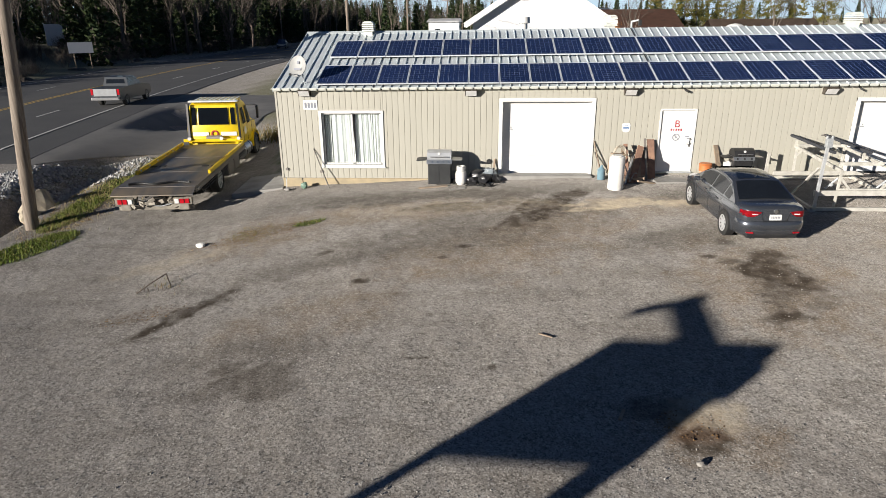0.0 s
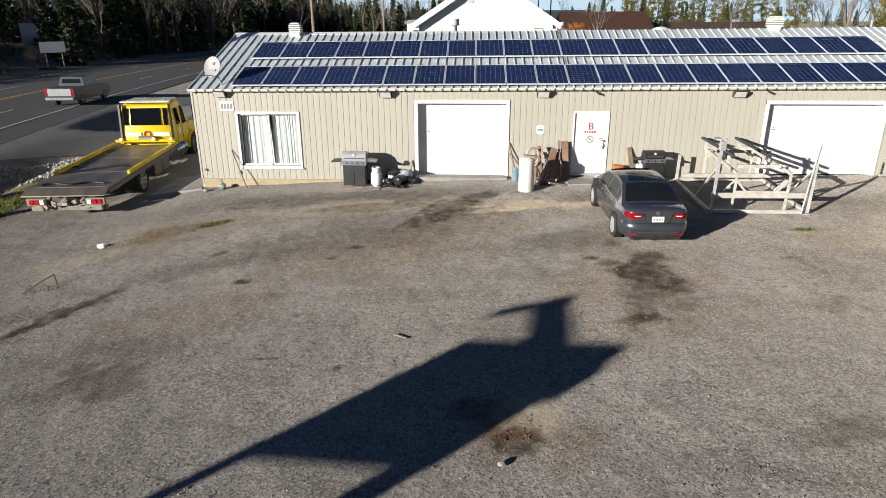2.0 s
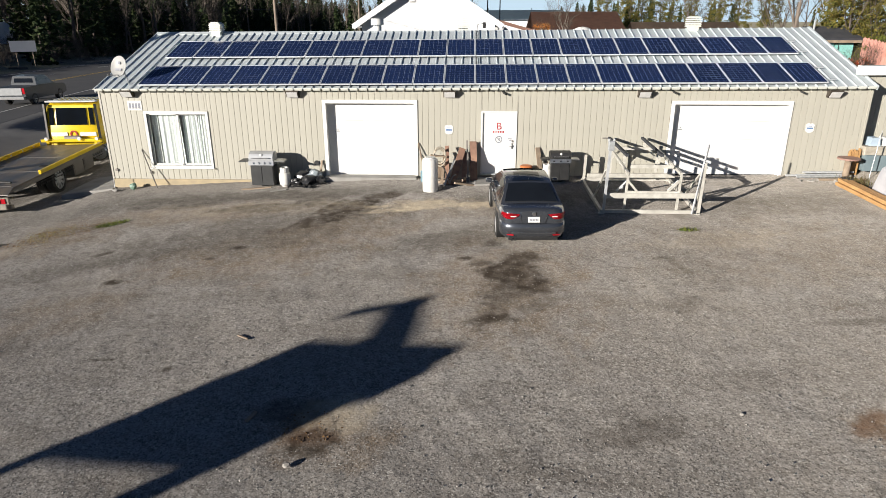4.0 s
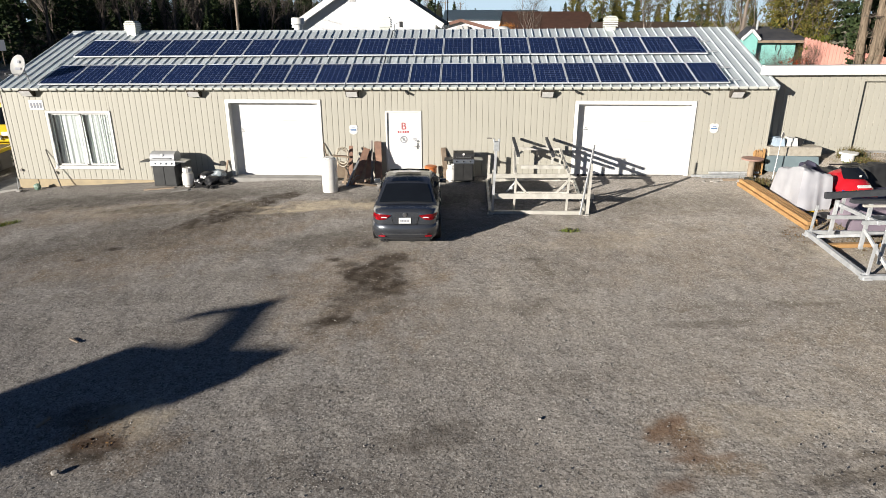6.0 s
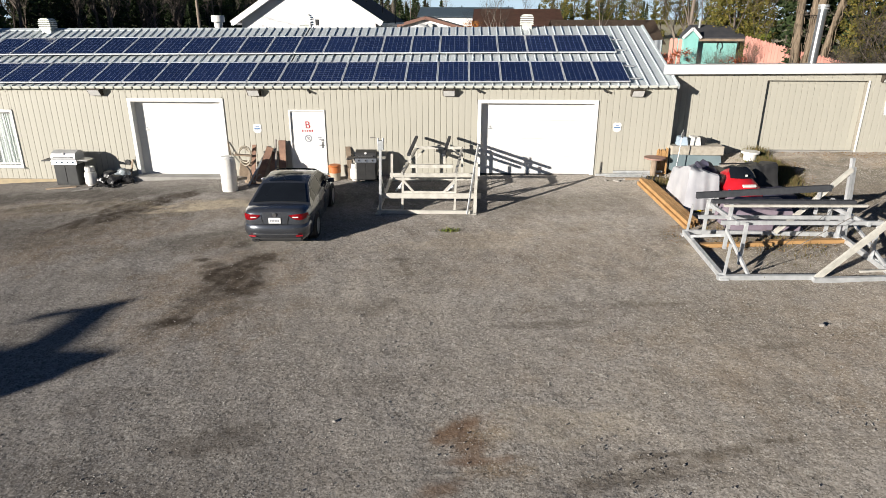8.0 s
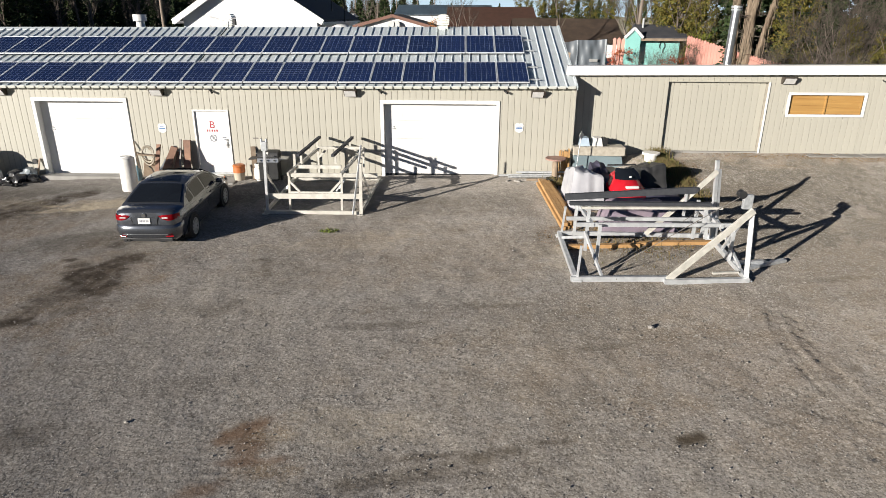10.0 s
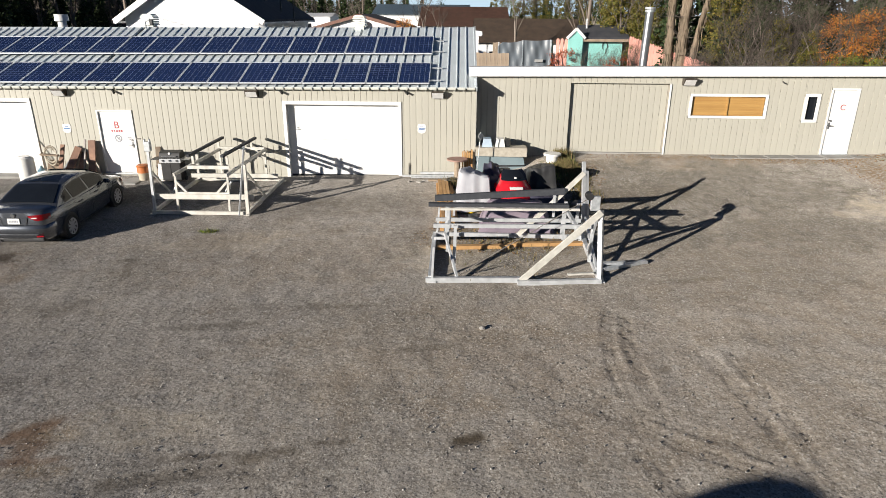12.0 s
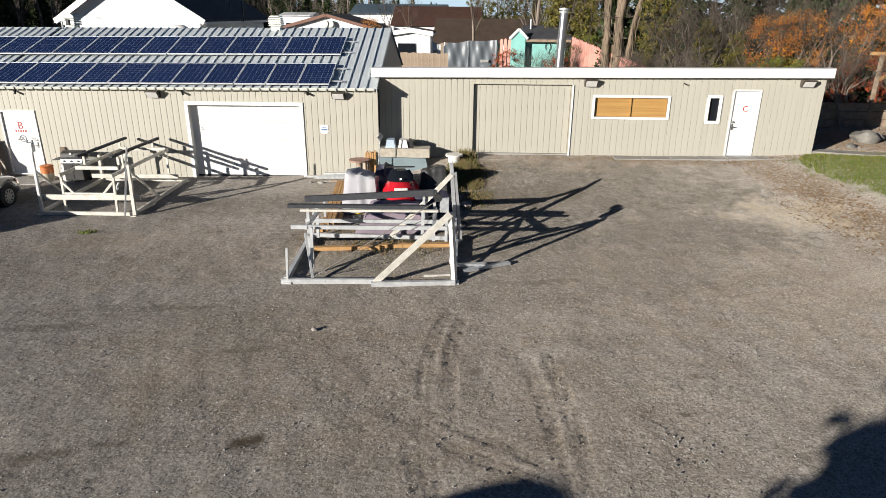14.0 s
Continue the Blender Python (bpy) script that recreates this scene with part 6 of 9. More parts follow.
cyl(bm, (28.22, -8.10, 1.88), (28.22, -7.94, 1.88), 0.085, n=18)
part("drum", bm, M_BLACK, winch)
bm = B()
cyl(bm, (28.2, -8.0, 1.8), (25.55, -8.0, 0.06), 0.009, n=5)
cyl(bm, (28.3, -6.0, 1.0), (25.5, -7.95, 0.04), 0.008, n=5)
part("steel_rope", bm, M_DARKSTEEL, lift2)
bm = B()
for k in range(4):
    ball(bm, (25.48 + 0.06 * k, -7.98, 0.01 + 0.03 * k), (0.035, 0.025, 0.03), 1)
part("shackle", bm, M_DARKSTEEL, lift2)
for x, y, n in ((24.84, -8.12, 0.0), (26.85, -8.14, 0.0), (28.6, -8.1, 0.0), (24.82, -5.55, 0.05), (28.62, -5.75, 0.05)):
    bm = B()
    box(bm, (x, y, zg(x, y) + 0.015), (0.2, 0.2, 0.05), bev=0.006)
    part("foot_pad", bm, a, lift2)


def stick(name, pts, w, h, mt, label, category, group=""):
    bm = B()
    for p, q in zip(pts, pts[1:]):
        bar(bm, p, q, w, h)
    return solo(name, bm, mt, label, category, group=group)


def gp(x, y, dz=0.0):
    return (x, y, zg(x, y) + dz)


stick("aluminium_bar", [gp(28.8, -7.55, 0.05), gp(29.9, -7.1, 0.05)], 0.13, 0.06, M_GALV, "loose grey aluminium bar lying on the gravel", "metal bar", "loose bars")
stick("aluminium_bar", [gp(28.6, -7.4, 0.12), gp(29.35, -7.28, 0.1)], 0.10, 0.06, M_GALV, "loose grey aluminium bar lying on the gravel", "metal bar", "loose bars")
stick("aluminium_bar", [gp(27.9, -7.95, 0.11), gp(28.5, -7.9, 0.12)], 0.06, 0.04, M_ALUOLD, "loose grey aluminium bar lying on the gravel", "metal bar", "loose bars")
for k, (x0, x1, y) in enumerate(((24.9, 26.7, -6.35), (26.6, 28.7, -6.15))):
    bm = B()
    bar(bm, gp(x0, y, 0.06), gp(x1, y + 0.1, 0.06), 0.14, 0.09)
    solo("timber", bm, M_WOOD, "orange-brown timber lying under the boat lift", "timber", group="timbers on the ground")

# lumber pile beside the wall
for i in range(7):
    j, k = i % 3, i // 3
    o = 0.115 * j
    bm = B()
    dz = 0.06 + 0.115 * k
    if k == 2:
        o = 0.3
        dz = 0.06
    bar(bm, gp(24.72 + o + 0.06 * k, -1.2 - 0.1 * j, dz), gp(24.98 + o + 0.05 * k, -5.15 + 0.08 * j + 0.3 * (k == 2), dz), 0.1, 0.1)
    solo("timber", bm, M_WOOD, "long squared timber stacked on the gravel", "timber", group="timber stack")

# ---- grills ----
M_GRILLGREY = material("grey_enamel_lid", (0.48, 0.49, 0.51), 0.35, 0.25, (0.38, 0.39, 0.40), 4)
M_GRILLBODY = material("charcoal_cabinet", (0.035, 0.036, 0.038), 0.5, 0.2, (0.05, 0.052, 0.052), 3)


def barbecue(m, label, lid_mat, panel_mat, body_mat, knobs, bulk):
    """A gas grill on wheels; its front faces -y."""
    g = thing("barbecue", m, label, "barbecue", "barbecues")
    bm = B()
    box(bm, (0, 0, 0.42), (0.78 * bulk, 0.5, 0.70), bev=0.015)
    part("cabinet", bm, body_mat, g)
    for x in (-0.19, 0.19):
        bm = B()
        box(bm, (x * bulk, -0.256, 0.42), (0.36 * bulk, 0.012, 0.6), bev=0.004)
        part("cabinet_door", bm, body_mat, g)
    bm = B()
    prism(bm, [(-0.30, 0.78), (-0.27, 0.93), (0.28, 0.93), (0.28, 0.78)], "x", -0.43 * bulk, 0.43 * bulk)
    part("control_panel", bm, panel_mat, g)
    for k in range(knobs):
        bm = B()
        x = (-0.28 + 0.56 * k / (knobs - 1)) * bulk
        cyl(bm, (x, -0.28, 0.85), (x, -0.33, 0.86), 0.033, n=12)
        part("knob", bm, M_STEEL if lid_mat is not M_BLACK else M_BLACK, g)
    bm = B()
    prof = [(-0.28, 0.93), (-0.29, 1.02), (-0.22, 1.15), (-0.05, 1.22), (0.14, 1.20), (0.25, 1.08), (0.27, 0.93)]
    prism(bm, prof, "x", -0.41 * bulk, 0.41 * bulk)
    lid = part("lid", bm, lid_mat, g, smooth=True)
    bm = B()
    cyl(bm, (-0.3 * bulk, -0.34, 1.03), (0.3 * bulk, -0.34, 1.03), 0.016)
    for x in (-0.28, 0.28):
        cyl(bm, (x * bulk, -0.34, 1.03), (x * bulk, -0.27, 1.03), 0.012)
    part("handle", bm, M_STEEL, lid)
    bm = B()
    cyl(bm, (0, -0.235, 1.12), (0, -0.265, 1.13), 0.045, n=14)
    part("gauge", bm, M_CLEAR, lid)
    for s in (-1, 1):
        bm = B()
        box(bm, (s * 0.61 * bulk, -0.02, 0.90), (0.34 * bulk, 0.46, 0.045), (0, s * 4, 0), bev=0.01)
        part("side_shelf", bm, panel_mat if s > 0 else body_mat, g)
        bm = B()
        box(bm, (s * 0.36 * bulk, 0.2, 0.06), (0.05, 0.05, 0.12))
        part("leg", bm, M_BLACK, g)
    bm = B()
    cyl(bm, (0.40 * bulk, 0.1, 0.09), (0.46 * bulk, 0.1, 0.09), 0.09, n=16)
    part("wheel", bm, M_BLACK, g)
    return g


def gas_bottle(m):
    t = thing("gas_bottle", m, "white propane bottle standing on the gravel", "gas bottle", "gas bottles")
    bm = B()
    prof = [(0.10, 0.0), (0.105, 0.03), (0.15, 0.06), (0.155, 0.12), (0.155, 0.30), (0.14, 0.37), (0.08, 0.41), (0.03, 0.42)]
    sheet(bm, [[(r * math.cos(q), r * math.sin(q), z) for q in np.linspace(0, 2 * math.pi, 19)] for r, z in prof])
    part("tank", bm, M_TANK, t, smooth=True)
    bm = B()
    for q in np.linspace(0.4, 5.9, 16):
        box(bm, (0.1 * math.cos(q), 0.1 * math.sin(q), 0.46), (0.04, 0.04, 0.12), (0, 0, math.degrees(q)))
    part("collar", bm, M_TANK, t)
    bm = B()
    cyl(bm, (0, 0, 0.41), (0, 0, 0.50), 0.025)
    part("valve", bm, M_DARKSTEEL, t)
    return t


barbecue(stand(5.72, -0.62, 0), "charcoal gas barbecue with a grey hood by the wall", M_GRILLGREY, M_STEEL, M_GRILLBODY, 4, 1.0)
barbecue(stand(15.82, -0.6, 2) @ Matrix.Scale(0.86, 4), "black gas barbecue with a steel front by the wall", M_BLACK, M_STEEL, M_BLACK, 3, 0.95)
gas_bottle(stand(6.46, -0.75, 20) @ Matrix.Scale(1.25, 4))
gas_bottle(stand(15.42, -0.55, 20) @ Matrix.Scale(1.1, 4))
stick("board", [gp(5.0, -1.0, 0.02), gp(6.0, -0.9, 0.02)], 0.1, 0.04, M_OLDWOOD, "weathered board lying on the gravel", "board", "loose boards")
stick("board", [gp(6.1, -1.35, 0.02), gp(6.6, -1.2, 0.02)], 0.14, 0.02, M_SLAB, "weathered board lying on the gravel", "board", "loose boards")
M_BAG = material("black_rubbish_bag", (0.02, 0.02, 0.021), 0.28, 0, (0.03, 0.03, 0.032), 8, 0, 30, 0.4)
M_CLEARBAG = material("cloudy_plastic", (0.30, 0.34, 0.36), 0.2, 0, (0.16, 0.18, 0.2), 7)
for i, (x, y, s, mt) in enumerate(((7.05, -0.5, 0.30, M_BAG), (7.38, -0.42, 0.32, M_CLEARBAG), (7.25, -0.75, 0.24, M_BAG), (6.85, -0.75, 0.2, M_BAG), (7.6, -0.6, 0.2, M_BAG))):
    bm = B()
    ball(bm, gp(x, y, s * 0.6), (s, s * 0.75, s * 0.72), 3, 0.55, i + 2)
    solo("rubbish_bag", bm, mt, "crumpled plastic bag of scrap by the wall", "bag", group="bags by the wall", smooth=True)
bm = B()
rnd = random.Random(4)
p = Vector(gp(6.7, -0.95, 0.05))
for i in range(60):
    q = p + Vector((rnd.uniform(-0.07, 0.1), rnd.uniform(-0.08, 0.08), rnd.uniform(-0.03, 0.035)))
    q.z = max(q.z, zg(q.x, q.y) + 0.03)
    cyl(bm, p, q, 0.022, n=5)
    p = q
solo("hose", bm, M_BLACK, "tangled black hose on the gravel", "hose")
bm = B()
cyl(bm, (7.42, -0.03, 0.62), (7.42, -0.05, 0.62), 0.09, n=14)
solo("exhaust_vent", bm, M_BLACK, "round black vent outlet on the siding", "vent")
stick("board", [gp(7.55, -0.3, 0.0), (7.62, -0.04, 0.72)], 0.06, 0.03, M_OLDWOOD, "grey board leaning on the siding", "board", "loose boards")

# ---- between the first garage door and the white door ----
tank = thing("water_heater_tank", None, "white enamelled cylinder standing on the gravel", "tank")
bm = B()
prof = [(0.0, 0.0), (0.24, 0.0), (0.25, 0.03), (0.25, 1.0), (0.24, 1.06), (0.19, 1.09), (0.0, 1.06)]
x, y, z = gp(11.52, -1.65)
sheet(bm, [[(x + r * math.cos(q), y + r * math.sin(q), z + h) for q in np.linspace(0, 2 * math.pi, 25)] for r, h in prof])
part("shell", bm, M_TANK, tank, smooth=True)
bm = B()
cyl(bm, (x, y, z + 1.05), (x, y, z + 1.12), 0.17, n=18)
part("lid", bm, M_TANK, tank)
bottle = thing("water_bottle", None, "pale blue water-cooler bottle by the wall", "bottle")
bm = B()
x, y, z = gp(11.25, -0.55)
sheet(bm, [[(x + r * math.cos(q), y + r * math.sin(q), z + h) for q in np.linspace(0, 2 * math.pi, 19)] for r, h in ((0.0, 0), (0.13, 0), (0.14, 0.05), (0.13, 0.12), (0.14, 0.2), (0.13, 0.27), (0.14, 0.34), (0.06, 0.42), (0.03, 0.5), (0, 0.5))])
part("body", bm, M_BLUE, bottle, smooth=True)
for i, (x0, x1, z1, w, mt) in enumerate(((11.02, 11.3, 1.35, 0.035, M_OLDWOOD), (11.06, 11.36, 0.98, 0.03, M_DARKSTEEL))):
    stick("long_handle", [gp(x1, -0.45), (x0, -0.04, z1)], w, w, mt, "long wooden handle leaning on the siding", "tool handle", "leaning handles")
# the heap of old timber, pipes and a coiled hose
for i, (x0, y0, x1, y1, z1, w, mt) in enumerate(((12.05, -0.95, 12.02, -0.35, 1.15, 0.13, M_RUSTWOOD), (12.2, -1.0, 12.55, -0.35, 1.08, 0.22, M_RUSTWOOD), (12.4, -0.9, 12.5, -0.3, 0.98, 0.2, M_OLDWOOD), (12.55, -0.8, 12.62, -0.25, 0.92, 0.26, M_RUSTWOOD),
                                            (12.75, -0.7, 12.7, -0.15, 1.28, 0.06, M_DARKSTEEL), (12.95, -0.55, 12.9, -0.12, 1.25, 0.24, M_RUSTWOOD), (11.85, -0.9, 11.95, -0.3, 0.98, 0.09, M_OLDWOOD), (11.95, -1.1, 12.3, -0.4, 0.8, 0.06, M_GALV))):
    bm = B()
    p, q = Vector(gp(x0, y0)), Vector((x1, y1, z1 * 1.14))
    bar(bm, p, q, w, 0.05, (0, 1, 0.2))
    solo("plank", bm, mt, "old reddish plank leaning in a scrap heap", "plank", group="scrap heap planks")
for i, (x, y, z, s, r) in enumerate(((11.75, -0.75, 0.92, (0.55, 0.16, 0.05), 6), (12.2, -0.8, 0.10, (0.9, 0.3, 0.08), -8), (12.75, -1.15, 0.05, (1.0, 0.1, 0.06), 12), (11.7, -0.5, 0.4, (0.4, 0.3, 0.5), 10))):
    bm = B()
    box(bm, gp(x, y, z), s, (0, r, r * 2), bev=0.008)
    solo("board", bm, M_OLDWOOD, "weathered board in the scrap heap", "board", group="loose boards")
bm = B()
for i in range(40):
    a0, a1 = 0.35 * i, 0.35 * (i + 1)
    f = lambda t: (11.78 + 0.2 * math.cos(t), -0.72 + 0.03 * math.sin(2 * t), 0.98 + zg(11.8, -0.7) + (0.24 + 0.004 * t) * math.sin(t) - 0.012 * t)
    cyl(bm, f(a0), f(a1), 0.024, n=6)
solo("coiled_hose", bm, material("pale_hose", (0.45, 0.40, 0.32), 0.5), "pale hose hung in a coil on the scrap heap", "hose")
bm = B()
for i in range(30):
    t0, t1 = i / 30, (i + 1) / 30
    f = lambda t: (11.9 + 0.45 * t, -1.0 + 0.05 * math.sin(9 * t), zg(12, -1) + 0.05 + 0.55 * abs(math.cos(3.1 * t)) * (1 - 0.5 * t))
    cyl(bm, f(t0), f(t1), 0.02, n=6)
solo("hose", bm, material("grey_hose", (0.3, 0.29, 0.27), 0.5), "grey hose looped over the scrap heap", "hose")
# right of the white door
pot = thing("bucket", None, "orange and beige plastic bucket beside the door", "bucket")
x, y, z = gp(14.72, -0.5)
bm = B()
sheet(bm, [[(x + r * math.cos(q), y + r * math.sin(q), z + h) for q in np.linspace(0, 2 * math.pi, 21)] for r, h in ((0.0, 0.0), (0.17, 0.0), (0.19, 0.26), (0.2, 0.28))])
part("pail", bm, material("beige_pail", (0.5, 0.44, 0.34), 0.6), pot, smooth=True)
bm = B()
sheet(bm, [[(x + r * math.cos(q), y + r * math.sin(q), z + h) for q in np.linspace(0, 2 * math.pi, 21)] for r, h in ((0.2, 0.26), (0.2, 0.46), (0.22, 0.48), (0.18, 0.52), (0.0, 0.52))])
part("orange_top", bm, M_ORANGE, pot, "orange top", smooth=True)
stick("board", [gp(15.25, -0.5), (15.12, -0.06, 1.22)], 0.16, 0.04, M_OLDWOOD, "tall grey board leaning on the siding", "board", "loose boards")
stick("board", [gp(15.35, -0.45), (15.2, -0.05, 0.95)], 0.1, 0.04, M_DARKSTEEL, "tall grey board leaning on the siding", "board", "loose boards")
# left corner
stick("long_handle", [gp(1.75, -0.4), (1.2, -0.03, 1.05)], 0.03, 0.03, M_DARKSTEEL, "thin pole leaning on the siding", "tool handle", "leaning handles")
post = thing("stake", None, "small white marker stake by the corner", "stake")
bm = B()
cyl(bm, gp(0.25, -0.5), gp(0.25, -0.45, 0.5), 0.012)
part("rod", bm, M_GALV, post)
bm = B()
ball(bm, gp(0.27, -0.5, 0.05), (0.12, 0.09, 0.05), 2, 0.3)
part("weight", bm, M_SLAB, post)
bm = B()
ball(bm, gp(0.85, -0.35, 0.12), (0.13, 0.1, 0.12), 2, 0.3)
solo("jar", bm, material("dull_green_plastic", (0.16, 0.26, 0.2), 0.5), "small green container by the corner", "container")
for x, z in ((0.18, 0.32), (1.42, 0.24)):
    bm = B()
    cyl(bm, (x, -0.01, z), (x, -0.07, z), 0.05, n=12)
    solo("wall_tap", bm, M_DARKSTEEL, "small round fitting on the siding", "fitting", group="wall fittings")
bm = B()
box(bm, (-0.98, 1.0, -0.52), (1.9, 2.7, 0.2), (0, -7, 4), bev=0.02)
solo("concrete_pad", bm, M_SLAB, "thin grey concrete pad beside the building", "pad", "structure")
bm = B()
box(bm, gp(13.8, -0.55, -0.05), (1.7, 1.1, 0.14), (0, 0, 2), bev=0.02)
solo("door_pad", bm, M_SLAB, "worn concrete slab before the white door", "pad", "structure")
# silver pipes and wood by the wall's end
for i, (y, z, mt, w) in enumerate(((-0.3, 0.08, M_ALU, 0.09), (-0.42, 0.07, M_GALV, 0.08), (-0.2, 0.15, M_ALU, 0.07), (-0.7, 0.04, M_OLDWOOD, 0.09))):
    stick("wall_foot_bar", [gp(23.5 + 0.3 * i, y, z), gp(25.4 + 0.15 * i, y - 0.05 * i, z)], w, 0.06, mt, "long bar lying along the wall foot", "bar", "bars along the wall")
rnd = random.Random(12)
for i in range(7):
    x, y = rnd.uniform(23.6, 25.0), rnd.uniform(-0.95, -0.55)
    bm = B()
    ball(bm, gp(x, y, 0.02), (rnd.uniform(0.05, 0.13), rnd.uniform(0.05, 0.1), rnd.uniform(0.03, 0.06)), 1, 0.4, i)
    solo("stone", bm, M_ROCK, "pale broken stone by the wall foot", "stone", group="stones by the wall")

# ---- the heap by the annex ----
M_TARP = material("pale_grey_cover", (0.47, 0.47, 0.49), 0.7, 0, (0.38, 0.38, 0.41), 2.0, 0.06, 60, 0.1)
M_PURPLE = material("faded_purple_cover", (0.25, 0.20, 0.235), 0.8, 0, (0.17, 0.14, 0.18), 2.0, 0.06, 60, 0.1)
M_NAVY = material("dark_navy_cover", (0.035, 0.035, 0.06), 0.7, 0, (0.06, 0.055, 0.09), 2.0)


def drape(name, c, s, seed, mt, label, top=0.75, group=""):
    """A cloth thrown over something lumpy, with folds that hang to the ground."""
    bm = B()
    rows = []
    n = 64
    rnd = random.Random(seed)
    ph = [rnd.uniform(0, 6.3) for _ in range(4)]
    for j in range(15):
        f = j / 14
        row = []
        for i in range(n):
            q = 2 * math.pi * i / n
            sq = 1 / max(abs(math.cos(q)), abs(math.sin(q))) ** 0.8
            r = (top + (1 - top) * f) * min(1, f * 3.2 + 0.02) * sq * 0.9
            fold = 1 + f * (0.05 * math.sin(3 * q + ph[0]) + 0.010 * math.sin(11 * q + ph[1] + 2 * f) + 0.004 * math.sin(23 * q + ph[2] - 3 * f))
            h = 1 - max(0, (f - 0.30) / 0.70) ** 1.1
            fold += 0.10 * f * noise.noise(Vector((2.2 * math.cos(q), 2.2 * math.sin(q), 2.5 * f + seed))) - 0.05 * f * abs(math.sin(2.0 * q + ph[1] + 0.5 * f)) ** 0.6
            h *= 1 + 0.10 * noise.noise(Vector((3 * math.cos(q) * (f + 0.3), 3 * math.sin(q) * (f + 0.3), seed * 1.7)))
            h *= 0.86 + 0.14 * math.sin(q + ph[3]) * (1 if f > 0.05 else 0) + 0.04 * math.sin(3 * q + ph[1])
            x, y = c[0] + s[0] * r * fold * math.cos(q), c[1] + s[1] * r * fold * math.sin(q)
            row.append((x, y, max(zg(x, y) + 0.02, zg(c[0], c[1]) + s[2] * h)))
        rows.append(row)
    sheet(bm, rows, True)
    return solo(name, bm, mt, label, "cover", group=group, smooth=True)


drape("covered_machine", (25.85, -2.9, 0), (0.62, 1.05, 1.12), 3, M_TARP, "pale grey cover draped over a machine", 0.72, "draped covers")
drape("covered_machine", (26.4, -2.5, 0), (0.36, 0.95, 0.95), 5, M_NAVY, "dark blue cover draped over a machine", 0.7, "draped covers")
drape("covered_machine", (26.95, -4.75, 0), (1.15, 0.7, 0.66), 7, M_PURPLE, "faded purple cover draped over a low machine", 0.6, "draped covers")
drape("covered_machine", (27.9, -2.2, 0), (0.52, 0.85, 0.8), 11, M_BLACK, "black cover draped over a machine", 0.7, "draped covers")
drape("covered_machine", (27.9, -3.6, 0), (0.8, 0.45, 0.55), 13, M_NAVY, "dark blue cover draped over a machine", 0.6, "draped covers")

M_SLEDRED = material("red_sled_plastic", (0.56, 0.018, 0.03), 0.25, 0, (0.48, 0.012, 0.02), 4)
sled = thing("snowmobile", stand(26.98, -3.3, 6) @ Matrix.Scale(1.12, 4), "red and black snowmobile parked facing the lot", "snowmobile")
bm = B()
rows = []
for y, w, z0, z1 in ((-0.75, 0.12, 0.30, 0.36), (-0.6, 0.34, 0.22, 0.52), (-0.3, 0.46, 0.20, 0.72), (0.1, 0.48, 0.22, 0.86), (0.45, 0.40, 0.25, 0.86), (0.7, 0.28, 0.3, 0.75)):
    rows.append([(w * math.cos(q) * (1 if math.sin(q) < 0.3 else 0.86), y, (z0 + z1) / 2 + (z1 - z0) / 2 * math.sin(q)) for q in np.linspace(0, 2 * math.pi, 17)[:-1]])
got = sheet(bm, rows, True)
bm.faces.new(got[0][::-1]), bm.faces.new(got[-1])
part("hood", bm, M_SLEDRED, sled, smooth=True)
bm = B()
rows = [[(w * math.sin(q), y + d * (1 - math.cos(q)), z) for q in np.linspace(-1.2, 1.2, 9)] for y, d, z, w in ((-0.28, 0.2, 0.74, 0.36), (-0.14, 0.2, 0.87, 0.34), (0.02, 0.2, 0.97, 0.26))]
sheet(bm, rows)
part("windscreen", bm, M_GLASSDARK, sled, smooth=True)
bm = B()
box(bm, (0, -0.50, 0.605), (0.34, 0.08, 0.05), (25, 0, 0), bev=0.015)
part("headlight", bm, M_CLEAR, sled)
for s in (-1, 1):
    bm = B()
    quad(bm, (s * 0.08, -0.66, 0.45), (s * 0.30, -0.56, 0.47), (s * 0.33, -0.52, 0.53), (s * 0.1, -0.60, 0.54))
    bmesh.ops.solidify(bm, geom=bm.faces[:], thickness=0.03)
    part("intake", bm, M_AMBER, sled, "orange-yellow stripe")
    bm = B()
    bar(bm, (s * 0.42, -1.0, 0.16), (s * 0.42, -0.75, 0.06), 0.12, 0.03)
    bar(bm, (s * 0.42, -0.75, 0.06), (s * 0.42, 0.3, 0.05), 0.12, 0.03)
    part("ski", bm, M_BLACK, sled)
    bm = B()
    box(bm, (s * 0.40, -0.33, 0.46), (0.07, 0.3, 0.05), (0, 0, s * 14), bev=0.02)
    part("side_decal", bm, material("blue_decal", (0.08, 0.1, 0.4), 0.4), sled, "blue side band")
bm = B()
box(bm, (0, 1.05, 0.55), (0.36, 0.9, 0.3), bev=0.06)
part("seat", bm, M_BLACK, sled)
bm = B()
box(bm, (0, 1.0, 0.2), (0.4, 1.5, 0.32), bev=0.08)
part("track", bm, M_RUBBER, sled)
bm = B()
cyl(bm, (-0.38, 0.4, 0.98), (0.38, 0.4, 0.98), 0.02)
part("handlebar", bm, M_BLACK, sled)
bm = B()
prism(bm, [(-0.03, 0.80), (0.03, 0.80), (0.03, 0.85), (-0.03, 0.85)], "y", -0.30, -0.295)
part("emblem", bm, M_WHITE, sled, "small white mark")

